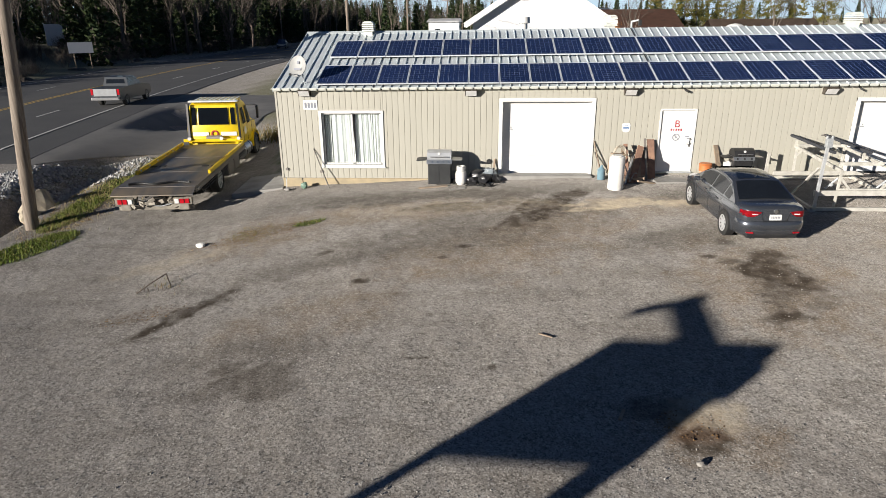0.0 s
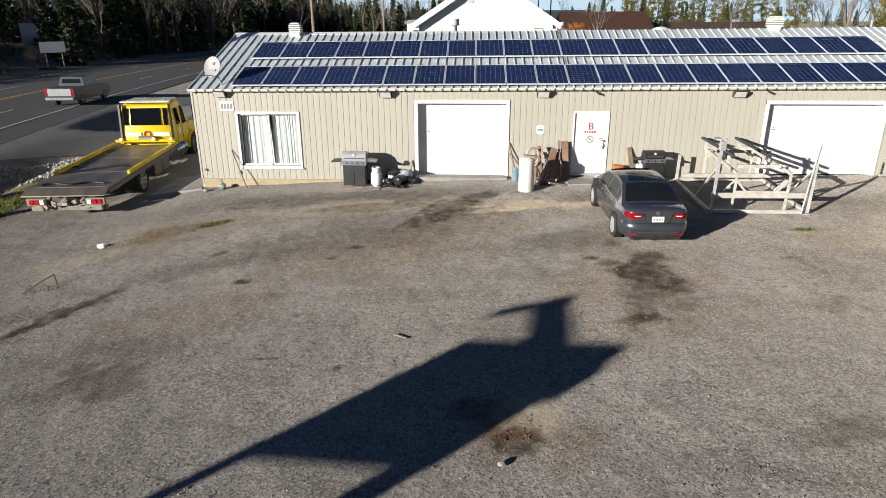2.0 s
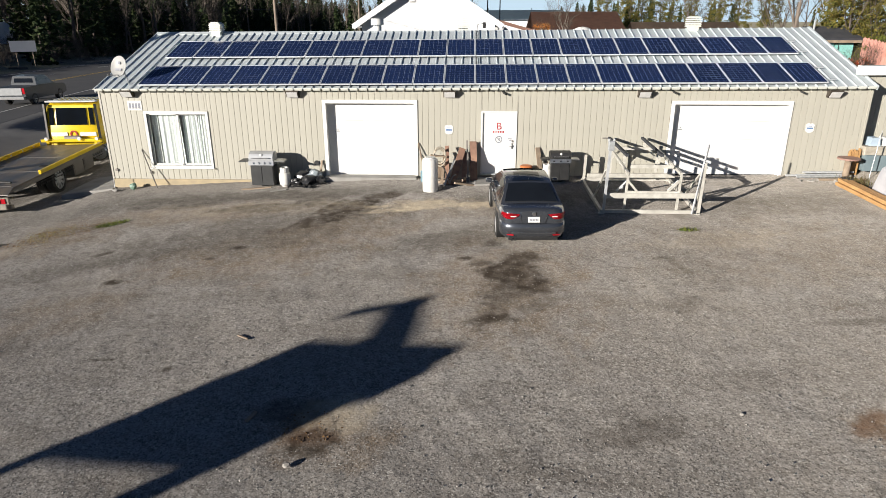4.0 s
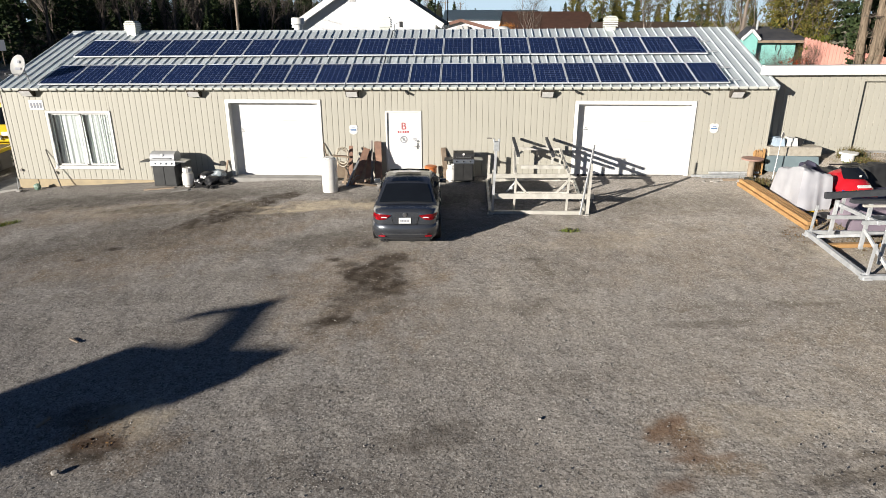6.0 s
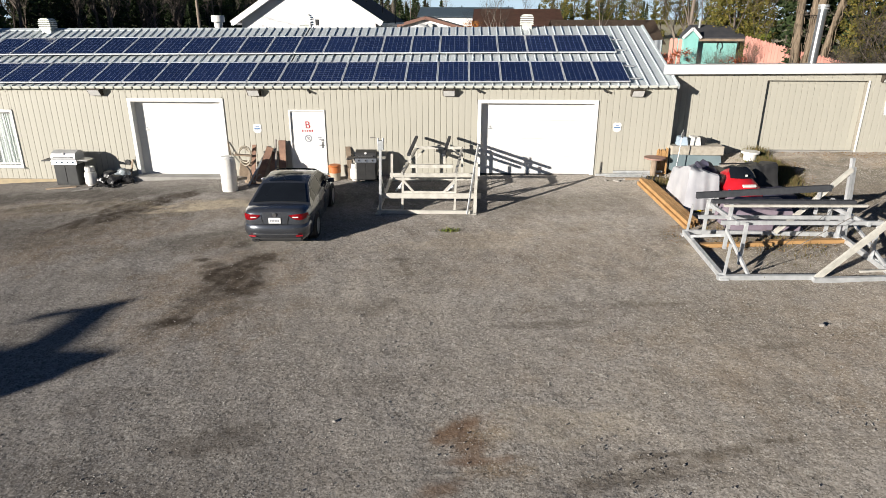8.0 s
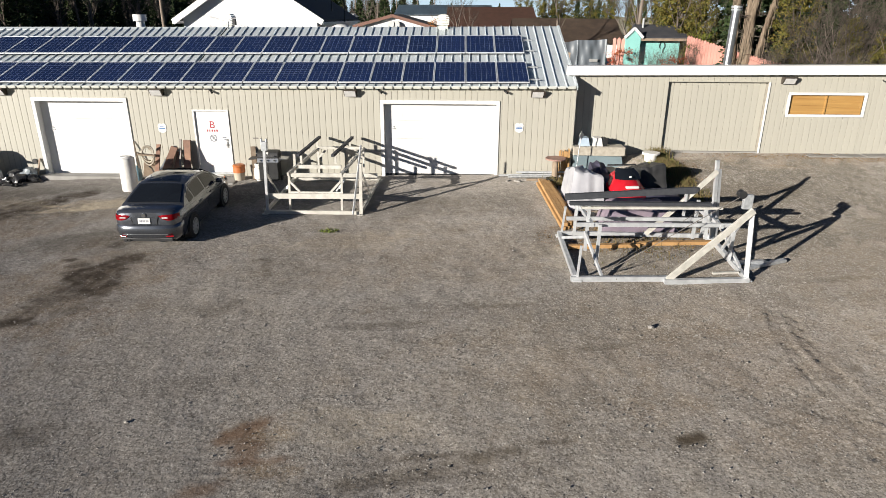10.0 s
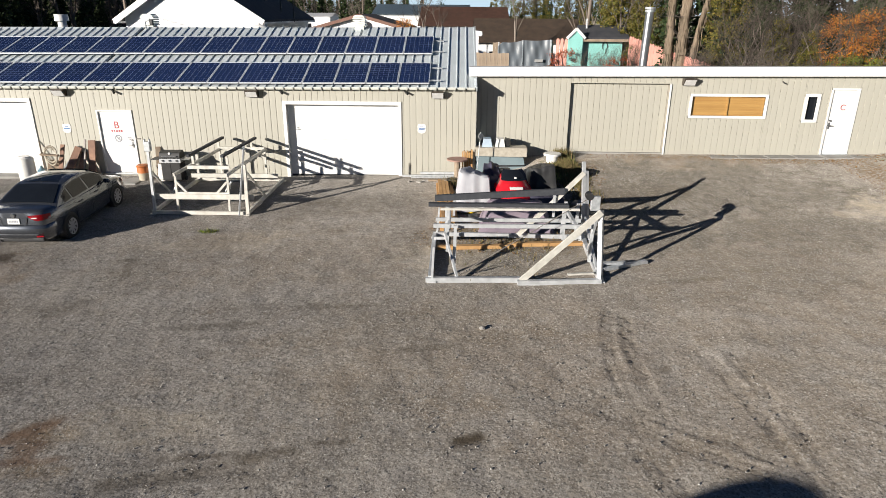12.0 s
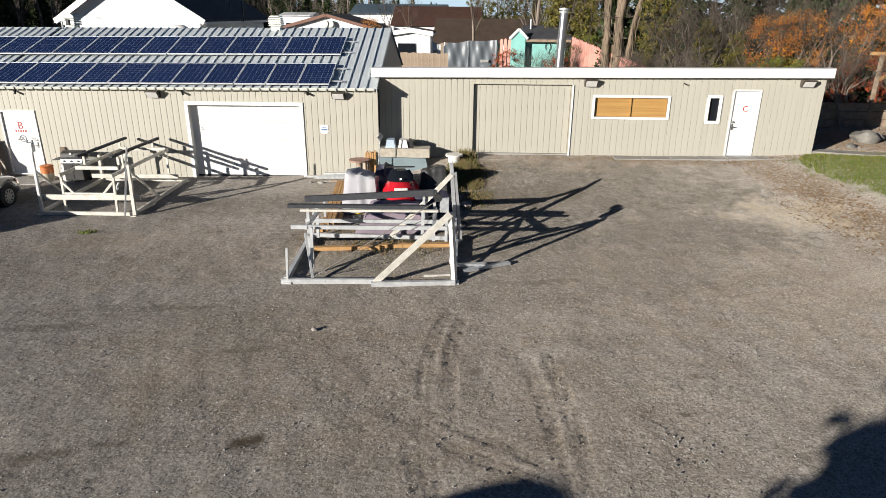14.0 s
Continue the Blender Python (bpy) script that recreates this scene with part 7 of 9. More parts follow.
trailer = thing("storage_chest", None, "blue-grey chest with a stone-look upper band", "chest")
bm = B()
prism(bm, [(25.98, 0.55), (27.65, 0.55), (27.55, 1.05), (25.98, 1.08)], "y", -0.35, 0.35)
part("chest", bm, material("blue_grey_panel", (0.20, 0.26, 0.28), 0.6, 0, (0.16, 0.21, 0.23), 2), trailer)
bm = B()
box(bm, (26.82, 0.05, 1.2), (1.72, 0.6, 0.30), bev=0.02)
part("stone_band", bm, material("stone_look_band", (0.46, 0.42, 0.35), 0.85, 0, (0.36, 0.32, 0.26), 9, 0.2, 40, 0.3), trailer, "beige stone-look band")
for i, (x, mt, w, r) in enumerate(((26.35, material("pale_blue_tub", (0.45, 0.55, 0.65), 0.5), 0.34, 0), (26.78, M_WHITE, 0.34, 6))):
    bm = B()
    prism(bm, [(x - w / 2, 1.35), (x + w / 2, 1.35), (x + w / 2 - 0.06, 1.62), (x - w / 2 + 0.05, 1.62)], "y", -0.1, 0.3)
    solo("tub", bm, mt, "upturned plastic tub on the chest", "tub", group="upturned tubs")
bm = B()
box(bm, (27.02, 0.1, 1.48), (0.2, 0.3, 0.26), (0, 14, 0), bev=0.02)
solo("crate", bm, M_BLACK, "small black crate on the chest", "crate")
sign = thing("diamond_sign", None, "small white diamond sign on a thin stake", "sign")
bm = B()
cyl(bm, gp(25.98, -0.75), (26.08, -0.7, 1.7), 0.015, n=6)
part("stake", bm, M_ALU, sign)
bm = B()
box(bm, (0, 0, 0), (0.2, 0.012, 0.2), (0, 45, 0))
place(bm, bm.verts[:], pose(26.10, -0.7, 1.82, 0, 0, 48))
part("plate", bm, M_WHITE, sign)
spool = thing("cable_spool", None, "white empty cable spool on the bank", "spool")
x, y, z = gp(28.5, -0.35)
for dz, r, h, nm in ((0.0, 0.18, 0.05, "flange"), (0.05, 0.2, 0.2, "core"), (0.24, 0.29, 0.06, "flange")):
    bm = B()
    cyl(bm, (x, y, z + dz), (x, y, z + dz + h), r, n=22)
    part(nm, bm, M_TANK, spool, smooth=True)
rnd = random.Random(9)
for i in range(5):
    x = 25.5 + 0.075 * i
    bm = B()
    prism(bm, [(x, 0.4), (x + 0.06, 0.4), (x + 0.055 + rnd.uniform(-0.02, 0.02), 1.15 + rnd.uniform(0, 0.22)), (x + 0.005, 1.15 + rnd.uniform(0, 0.2))], "y", -0.22, -0.14)
    solo("split_post", bm, M_WOOD, "split yellow wooden post standing by the corner", "post", group="split posts")
tbl = thing("round_stool", None, "small round reddish tabletop on a stub", "stool")
bm = B()
cyl(bm, (25.35, -0.5, 0.98), (25.35, -0.5, 1.03), 0.34, n=24)
part("top", bm, material("reddish_board", (0.33, 0.2, 0.16), 0.7), tbl)
bm = B()
cyl(bm, gp(25.35, -0.5), (25.35, -0.5, 0.98), 0.1, n=12)
part("stub", bm, M_OLDWOOD, tbl)
bm = B()
cyl(bm, gp(25.2, -0.95), gp(25.2, -0.95, 0.16), 0.2, n=18)
solo("tyre", bm, M_RUBBER, "old dark tyre lying by the timber", "tyre")
for i, (x, y, s, mt) in enumerate(((25.6, -1.9, 0.16, M_BLACK), (25.7, -2.9, 0.18, M_BLUE), (25.62, -3.5, 0.14, M_BLACK), (25.9, -4.2, 0.15, M_BLACK), (26.3, -4.9, 0.12, M_DARKSTEEL), (25.55, -2.4, 0.12, M_YELLOW), (25.75, -3.75, 0.08, M_YELLOW), (25.95, -3.2, 0.15, M_BLACK), (28.9, -3.4, 0.14, M_DARKSTEEL), (28.75, -4.6, 0.16, M_BLACK), (26.8, -5.1, 0.12, M_BLACK))):
    bm = B()
    ball(bm, gp(x, y, s * 0.4), (s * 1.3, s, s * 0.7), 2, 0.6, i)
    solo("scrap_piece", bm, mt, "small piece of mixed scrap among the weeds", "scrap", group="scrap among the weeds")


# ---- trees, weeds and stones ----
class Soup:
    """Points and faces gathered by hand, for what has very many of them."""
    def __init__(self):
        self.v, self.f = [], []

    def limb(self, a, b, r0, r1, n=4):
        a, b = Vector(a), Vector(b)
        d = (b - a).normalized()
        s = d.orthogonal().normalized()
        t = d.cross(s)
        k = len(self.v)
        for p, r in ((a, r0), (b, r1)):
            for i in range(n):
                q = 2 * math.pi * i / n
                self.v.append(tuple(p + s * (r * math.cos(q)) + t * (r * math.sin(q))))
        for i in range(n):
            j = (i + 1) % n
            self.f.append((k + i, k + j, k + n + j, k + n + i))

    def leaf(self, p, s, rnd, flat=0.0):
        u = Vector((rnd.uniform(-1, 1), rnd.uniform(-1, 1), rnd.uniform(-1, 1) * (1 - flat))).normalized() * s
        w = u.cross(Vector((rnd.uniform(-1, 1), rnd.uniform(-1, 1), rnd.uniform(-1, 1)))).normalized() * (s * rnd.uniform(0.45, 0.8))
        k = len(self.v)
        p = Vector(p)
        self.v += [tuple(p - u), tuple(p + w * 0.8), tuple(p + u), tuple(p - w)]
        self.f.append((k, k + 1, k + 2, k + 3))

    def add(self, other, m):
        k = len(self.v)
        self.v += [tuple(m @ Vector(p)) for p in other.v]
        self.f += [tuple(k + i for i in q) for q in other.f]

    def mesh(self, name, mt, smooth_=False):
        me = bpy.data.meshes.new(name)
        me.from_pydata(self.v, [], self.f)
        me.materials.append(mt)
        if smooth_:
            me.shade_smooth()
        return me


def island_material(name, colours, rough=0.8, bumpy=False):
    """A surface whose colour changes from leaf to leaf."""
    mt = bpy.data.materials.new(name)
    mt.use_nodes = True
    nt = mt.node_tree
    p = nt.nodes["Principled BSDF"]
    p.inputs["Roughness"].default_value = rough
    p.inputs["Specular IOR Level"].default_value = 0.2
    geo, ramp = nt.nodes.new("ShaderNodeNewGeometry"), nt.nodes.new("ShaderNodeValToRGB")
    ramp.color_ramp.elements[0].color, ramp.color_ramp.elements[1].color = (*colours[0], 1), (*colours[-1], 1)
    for i, c in enumerate(colours[1:-1]):
        e = ramp.color_ramp.elements.new((i + 1) / (len(colours) - 1))
        e.color = (*c, 1)
    nt.links.new(geo.outputs["Random Per Island"], ramp.inputs[0])
    nt.links.new(ramp.outputs[0], p.inputs["Base Color"])
    return mt


M_BARK = material("grey_bark", (0.13, 0.105, 0.085), 0.9, 0, (0.075, 0.06, 0.05), 3.0, 0.2, 30, 0.4, 0.2, (4, 4, 0.7))
M_PALEBARK = material("pale_bark", (0.22, 0.185, 0.15), 0.9, 0, (0.14, 0.11, 0.09), 2.0, 0.2, 20, 0.4, 0.2, (4, 4, 0.6))
M_SHAG = material("shaggy_brown_bark", (0.24, 0.185, 0.13), 0.9, 0, (0.12, 0.09, 0.06), 3.0, 0.25, 20, 0.4, 0.2, (5, 5, 0.5))
M_TWIG = island_material("bare_twigs", [(0.08, 0.066, 0.054), (0.13, 0.11, 0.09), (0.06, 0.048, 0.04)])
M_NEEDLE = island_material("dark_needles", [(0.018, 0.032, 0.014), (0.035, 0.055, 0.02), (0.05, 0.065, 0.022)])
M_CEDAR = island_material("olive_cedar", [(0.07, 0.085, 0.018), (0.14, 0.125, 0.028), (0.20, 0.155, 0.035), (0.05, 0.06, 0.018)])
M_ORANGELEAF = island_material("orange_leaves", [(0.55, 0.14, 0.02), (0.65, 0.24, 0.03), (0.36, 0.08, 0.025), (0.60, 0.34, 0.05), (0.22, 0.09, 0.03), (0.68, 0.28, 0.03)])
M_REDLEAF = island_material("red_leaves", [(0.30, 0.035, 0.025), (0.42, 0.11, 0.03), (0.20, 0.05, 0.03), (0.16, 0.08, 0.04)])
M_GREENLEAF = island_material("yellow_green_leaves", [(0.10, 0.13, 0.02), (0.18, 0.19, 0.025), (0.06, 0.09, 0.018)])
M_DRYWEED = island_material("dry_weeds", [(0.20, 0.14, 0.07), (0.13, 0.10, 0.045), (0.10, 0.11, 0.035), (0.26, 0.18, 0.09)])
M_GRASS = island_material("lot_grass", [(0.11, 0.15, 0.022), (0.16, 0.21, 0.03), (0.23, 0.20, 0.07), (0.08, 0.14, 0.016), (0.13, 0.20, 0.025), (0.24, 0.19, 0.08)])
M_DEADLEAF = island_material("fallen_leaves", [(0.20, 0.11, 0.045), (0.13, 0.075, 0.035), (0.28, 0.17, 0.07)])


def grow(wood, twigs, rnd, p, d, length, r, depth, spread=0.6, up=0.25):
    """Branches that fork and thin out."""
    n = 3 if depth > 1 else 2
    for k in range(n):
        q = p + d * (length / n)
        (wood if r > 0.025 else twigs).limb(p, q, r, r * 0.82, 5 if r > 0.08 else 3)
        p, r = q, r * 0.82
        d = (d + Vector((rnd.uniform(-1, 1), rnd.uniform(-1, 1), rnd.uniform(-1, 1))) * 0.16 + Vector((0, 0, 0.05))).normalized()
        if depth > 0 and (k > 0 or depth < 3):
            for _ in range(2 if depth > 1 else 3):
                e = (d + Vector((rnd.uniform(-1, 1), rnd.uniform(-1, 1), rnd.uniform(-0.6, 1) + up)) * spread).normalized()
                grow(wood, twigs, rnd, p, e, length * rnd.uniform(0.5, 0.75), r * rnd.uniform(0.45, 0.65), depth - 1, spread, up)


def bare_tree(seed, h, depth=4, spread=0.75, stems=1):
    rnd = random.Random(seed)
    wood, twigs = Soup(), Soup()
    for s in range(stems):
        lean = Vector((rnd.uniform(-0.12, 0.12) * stems, rnd.uniform(-0.12, 0.12) * stems, 1)).normalized()
        base = Vector((rnd.uniform(-0.3, 0.3), rnd.uniform(-0.3, 0.3), -0.2)) * (1 if stems > 1 else 0.2)
        grow(wood, twigs, rnd, base, lean, h * 0.55, h * 0.022, depth, spread)
    return wood, twigs


def shaggy_tree(seed, h):
    """Upright stems close together, each with strips of loose bark and short dead twigs."""
    rnd = random.Random(seed)
    wood, twigs = Soup(), Soup()
    for ox, oy, r, lx, ly in ((-0.36, 0.0, 0.24, -0.05, 0.0), (-0.08, 0.2, 0.2, -0.01, 0.02), (0.2, -0.1, 0.26, 0.03, -0.01), (0.42, 0.15, 0.17, 0.06, 0.03)):
        p = Vector((ox, oy, -0.3))
        for k in range(12):
            q = p + Vector((lx + rnd.uniform(-0.12, 0.12), ly + rnd.uniform(-0.12, 0.12), 1)) * (h / 12)
            a, b = r * (1 - 0.055 * k), r * (1 - 0.055 * (k + 1))
            wood.limb(p, q, a, b, 7)
            for _ in range(16):
                f, w = rnd.uniform(0, 6.283), a * rnd.uniform(0.9, 1.35)
                e = p.lerp(q, rnd.random()) + Vector((w * math.cos(f), w * math.sin(f), 0))
                wood.limb(e, e + Vector((rnd.uniform(-0.06, 0.06), rnd.uniform(-0.06, 0.06), rnd.uniform(-0.9, -0.3))), rnd.uniform(0.012, 0.035), 0.005, 3)
            if k > 2:
                for _ in range(3):
                    f = rnd.uniform(0, 6.283)
                    grow(wood, twigs, rnd, q, Vector((math.cos(f), math.sin(f), rnd.uniform(-0.3, 0.6))).normalized(), rnd.uniform(0.4, 0.9), 0.016, 1, 0.7)
            p = q
    return wood, twigs


def conifer(seed, h, w, count=900, size=0.16):
    rnd = random.Random(seed)
    wood, leaves = Soup(), Soup()
    wood.limb((0, 0, -0.3), (0, 0, h * 0.97), h * 0.018, 0.01, 5)
    tiers = int(h * 2.6)
    per = max(1, count // (tiers * 7))
    for i in range(tiers):
        f = (i + rnd.uniform(0.1, 0.9)) / tiers
        z = h * (0.06 + 0.92 * f)
        for k in range(7):
            a = rnd.uniform(0, 6.283)
            r = w * (1 - f) ** 0.85 * rnd.uniform(0.65, 1.12) + 0.08
            tip = Vector((r * math.cos(a), r * math.sin(a), z - 0.22 * r + 0.1 * rnd.uniform(-1, 1)))
            wood.limb((0, 0, z), tip, 0.018, 0.006, 3)
            for q in range(per):
                t = rnd.uniform(0.25, 1.02)
                p = Vector((0, 0, z)).lerp(tip, t) + Vector((rnd.uniform(-1, 1), rnd.uniform(-1, 1), rnd.uniform(-0.8, 0.5))) * (0.16 * r + 0.05)
                leaves.leaf(p, size * rnd.uniform(0.6, 1.3), rnd, 0.4)
    return wood, leaves


def leafy(seed, h, w, count=1500, size=0.09, bottom=0.25, depth=3):
    """A tree or bush with clumps of leaves on its limbs and gaps between them."""
    rnd = random.Random(seed)
    wood, twigs = Soup(), Soup()
    grow(wood, wood, rnd, Vector((0, 0, -0.2)), Vector((rnd.uniform(-0.1, 0.1), rnd.uniform(-0.1, 0.1), 1)).normalized(), h * 0.62, h * 0.011 + 0.012, depth, 0.7)
    leaves = Soup()
    clumps = []
    for i in range(max(9, count // 55)):
        a, f = rnd.uniform(0, 6.283), rnd.random()
        r = w * math.sqrt(rnd.uniform(0.08, 1)) * (0.55 + 0.9 * math.sin(math.pi * min(0.95, 0.12 + 0.8 * f)))
        clumps.append((Vector((0.62 * r * math.cos(a), 0.62 * r * math.sin(a), h * (bottom + (1 - bottom) * f))), rnd.uniform(0.16, 0.42) * w * 0.7))
    for c, s in clumps:
        for k in range(count // len(clumps)):
            p = c + Vector((rnd.gauss(0, 0.5), rnd.gauss(0, 0.5), rnd.gauss(0, 0.38))) * s
            leaves.leaf(p, size * rnd.uniform(0.6, 1.35), rnd)
    return wood, leaves


def plant(name, pair, mats, label, category, group, crown="crown"):
    """A thing with a trunk and a crown."""
    ob = thing(name, None, label, category, group)
    for nm, soup, mt in zip(("trunk", crown), pair, mats):
        if soup.f:
            o = new(nm, soup.mesh(nm, mt, nm == "trunk"))
            o.parent = ob
    return ob


def set_out(master, spots, rnd, lo=0.85, hi=1.15):
    """Copies of a plant at spots; the master takes the first one."""
    for i, (x, y, *s) in enumerate(spots):
        k = (s[0] if s else 1.0) * rnd.uniform(lo, hi)
        m = Matrix.Translation((x, y, zg(x, y) - 0.05)) @ pose(0, 0, 0, 0, 0, rnd.uniform(0, 360)) @ Matrix.Scale(k, 4)
        if i == 0:
            master.matrix_basis = m
        else:
            ob = copy_thing(master, Matrix.Identity(4))
            ob.matrix_basis = m


rnd = random.Random(77)
set_out(plant("bare_tree", bare_tree(1, 9, 4, 0.8), (M_PALEBARK, M_TWIG), "bare grey deciduous tree with fine twigs", "tree", "bare trees behind"),
        [(33.6, 22.5, 0.95), (29.6, 31, 0.8), (36.5, 24, 1.0), (21.5, 44, 0.75), (41.5, 12.5, 0.75), (45, 11, 0.85), (23.0, 52, 0.7), (47.5, 9, 0.8)], rnd)
set_out(plant("bare_tree", bare_tree(2, 7.5, 4, 0.95, 3), (M_PALEBARK, M_TWIG), "many-stemmed bare tree with pale bark", "tree", "bare trees behind"),
        [(39.6, 9.4, 0.62), (40.5, 9.8, 0.7), (43.2, 9.0, 0.75), (33.9, 23.5, 0.9), (41.0, 9.0, 0.62), (39.0, 9.8, 0.66), (45.2, 8.4, 0.66)], rnd)
set_out(plant("bare_tree", shaggy_tree(51, 11.0), (M_SHAG, M_TWIG), "old tree with several brown shaggy upright trunks", "tree", "bare trees behind"),
        [(36.5, 13.0, 1.0)], rnd, 1.0, 1.0)
set_out(plant("bush", bare_tree(5, 3.6, 4, 1.0, 4), (M_PALEBARK, M_TWIG), "tangled leafless bush with grey twigs", "bush", "leafless bushes"),
        [(38.2, 8.2, 0.75), (40.6, 7.4, 0.7), (37.3, 8.8, 0.9), (42.8, 6.6, 0.8), (44.5, 5.2, 0.9), (36.3, 9.6, 0.85), (35.3, 15.5, 0.8), (33.0, 15.6, 0.6), (46.2, 3.8, 0.8)], rnd)
set_out(plant("spruce", conifer(3, 9.0, 2.3, 3600, 0.17), (M_BARK, M_NEEDLE), "dark green spruce with drooping boughs", "conifer", "spruces behind the annex"),
        [(38.9, 15.2, 0.95), (41.2, 14.4, 1.05), (43.6, 13.6, 1.0), (46.3, 12.6, 1.0), (40.2, 17.5, 1.1), (49.0, 13.5, 1.1), (45.0, 16.5, 1.15), (37.6, 17.6, 0.9), (51.5, 10.5, 1.0), (48.2, 17.5, 1.2), (39.6, 11.4, 0.75), (41.8, 10.9, 0.8), (44.4, 10.2, 0.8), (47.0, 9.8, 0.85), (49.6, 8.6, 0.8), (36.9, 14.6, 0.7)], rnd)
set_out(plant("cedar", leafy(4, 8.0, 1.5, 7500, 0.075, 0.08), (M_BARK, M_CEDAR), "tall olive-yellow cedar behind the roofs", "tree", "cedars behind"),
        [(34.9, 18.6, 0.95), (36.0, 18.0, 0.85), (35.4, 20.5, 1.0), (37.2, 20.2, 0.9), (33.2, 68, 1.1), (36.0, 69, 1.15), (39.0, 70, 1.2), (42.0, 70, 1.15), (45.5, 70, 1.2), (49, 71, 1.15), (53, 71, 1.1), (30.6, 71, 0.95), (38.3, 11.6, 0.72), (39.8, 9.4, 0.5), (40.9, 8.8, 0.48)], rnd)
set_out(plant("maple", leafy(6, 6.6, 2.0, 5200, 0.042, 0.42), (M_BARK, M_ORANGELEAF), "maple with thinning orange leaves", "tree", "orange maples"),
        [(42.3, 8.4, 0.72), (43.7, 8.8, 0.78), (46.2, 8.0, 0.8), (47.4, 8.4, 0.85), (50.4, 8.0, 1.05), (19.8, 45, 0.7)], rnd)
set_out(plant("bush", leafy(8, 3.2, 1.2, 3600, 0.045, 0.15, 2), (M_BARK, M_GREENLEAF), "leafy bush turning yellow and green", "bush", "leafy bushes"),
        [(41.9, 7.4, 0.85), (42.6, 7.2, 0.8), (39.6, 7.6, 0.6), (35.8, 17.2, 0.9)], rnd)
set_out(plant("bush", leafy(9, 2.4, 1.1, 2400, 0.04, 0.1, 2), (M_BARK, M_REDLEAF), "bush with sparse red leaves", "bush", "red bushes"),
        [(44.4, 6.6, 1.0), (45.6, 7.0, 0.95), (46.6, 6.2, 0.8), (31.2, 16.6, 0.9), (34.0, 15.6, 0.8), (35.2, 14.6, 0.7)], rnd)

# the wood across the road, and the far tree line
wood, twigs, needle = Soup(), Soup(), Soup()
kinds = [bare_tree(s, 12, 3, 0.7) for s in (21, 22, 23)] + [bare_tree(24, 10, 3, 0.9, 2)]
firs = [conifer(s, 12, 2.4, 700, 0.42) for s in (31, 32)]
rnd = random.Random(5)
for i in range(620):
    y = rnd.uniform(-60, 250)
    u = 21 + 60 * rnd.random() ** 1.4
    x = road_x(y) - u
    s, fits = rnd.uniform(0.75, 1.35), False
    # only trees whose shade stays off the near lanes
    while s > 0.3 and not fits:
        h = 12 * s + 0.06 * min(u - 17.5, 60) - 0.5
        fits = y + 3.03 * h > 95 or x + 3.28 * h < road_x(y + 3.03 * h) - 10.5
        s *= 1 if fits else 0.8
    # leave the roadside panels clear
    clear = all(abs((x - 7.1) * (qy + 22) - (y + 22) * (qx - 7.1)) / math.hypot(qx - 7.1, qy + 22) > 2.6 or y > qy for qx, qy in ((-45.1, 61.5), (-61.8, 82.0)))
    if not fits or not clear:
        continue
    m = Matrix.Translation((x, y, zg(x, y) - 0.3)) @ pose(0, 0, 0, rnd.uniform(-3, 3), rnd.uniform(-3, 3), rnd.uniform(0, 360)) @ Matrix.Scale(s, 4)
    a, b = rnd.choice(kinds) if rnd.random() < 0.5 else rnd.choice(firs)
    wood.add(a, m)
    (needle if (a, b) in firs else twigs).add(b, m)
scrub = bare_tree(41, 3.0, 3, 1.0, 5)
for i in range(380):
    y = rnd.uniform(5, 220)
    x = road_x(y) - rnd.uniform(19.5, 40)
    m = Matrix.Translation((x, y, zg(x, y) - 0.2)) @ pose(0, 0, 0, 0, 0, rnd.uniform(0, 360)) @ Matrix.Scale(rnd.uniform(0.5, 1.25), 4)
    wood.add(scrub[0], m)
    twigs.add(scrub[1], m)
for i in range(120):
    x, y = rnd.uniform(-70, 150), rnd.uniform(190, 300)
    m = Matrix.Translation((x, y, zg(x, y) - 0.3)) @ pose(0, 0, 0, 0, 0, rnd.uniform(0, 360)) @ Matrix.Scale(rnd.uniform(0.4, 0.95), 4)
    a, b = rnd.choice(firs) if rnd.random() < 0.7 else rnd.choice(kinds)
    wood.add(a, m)
    (needle if (a, b) in firs else twigs).add(b, m)
for i in range(200):
    y = rnd.uniform(150, 420)
    x = road_x(y) - rnd.uniform(20, 60)
    m = Matrix.Translation((x, y, zg(x, y) - 0.3)) @ pose(0, 0, 0, 0, 0, rnd.uniform(0, 360)) @ Matrix.Scale(rnd.uniform(0.9, 1.5), 4)
    a, b = rnd.choice(kinds) if rnd.random() < 0.5 else rnd.choice(firs)
    wood.add(a, m)
    (needle if (a, b) in firs else twigs).add(b, m)
for i in range(110):
    y = rnd.uniform(110, 260)
    x = road_x(y) + rnd.uniform(7, 34)
    m = Matrix.Translation((x, y, zg(x, y) - 0.3)) @ pose(0, 0, 0, 0, 0, rnd.uniform(0, 360)) @ Matrix.Scale(rnd.uniform(0.5, 0.9) * (1.5 if x < -14 and y > 130 else 1.0), 4)
    a, b = rnd.choice(kinds) if rnd.random() < 0.4 else rnd.choice(firs)
    wood.add(a, m)
    (needle if (a, b) in firs else twigs).add(b, m)
woods = thing("woodland", None, "dense dark wood of bare trees and firs across the road", "woodland", kind="stuff")
for nm, soup, mt in (("trunks", wood, M_BARK), ("twigs", twigs, M_TWIG), ("needles", needle, M_NEEDLE)):
    o = new(nm, soup.mesh(nm, mt))
    o.parent = woods
    tagged(o, kind="stuff")


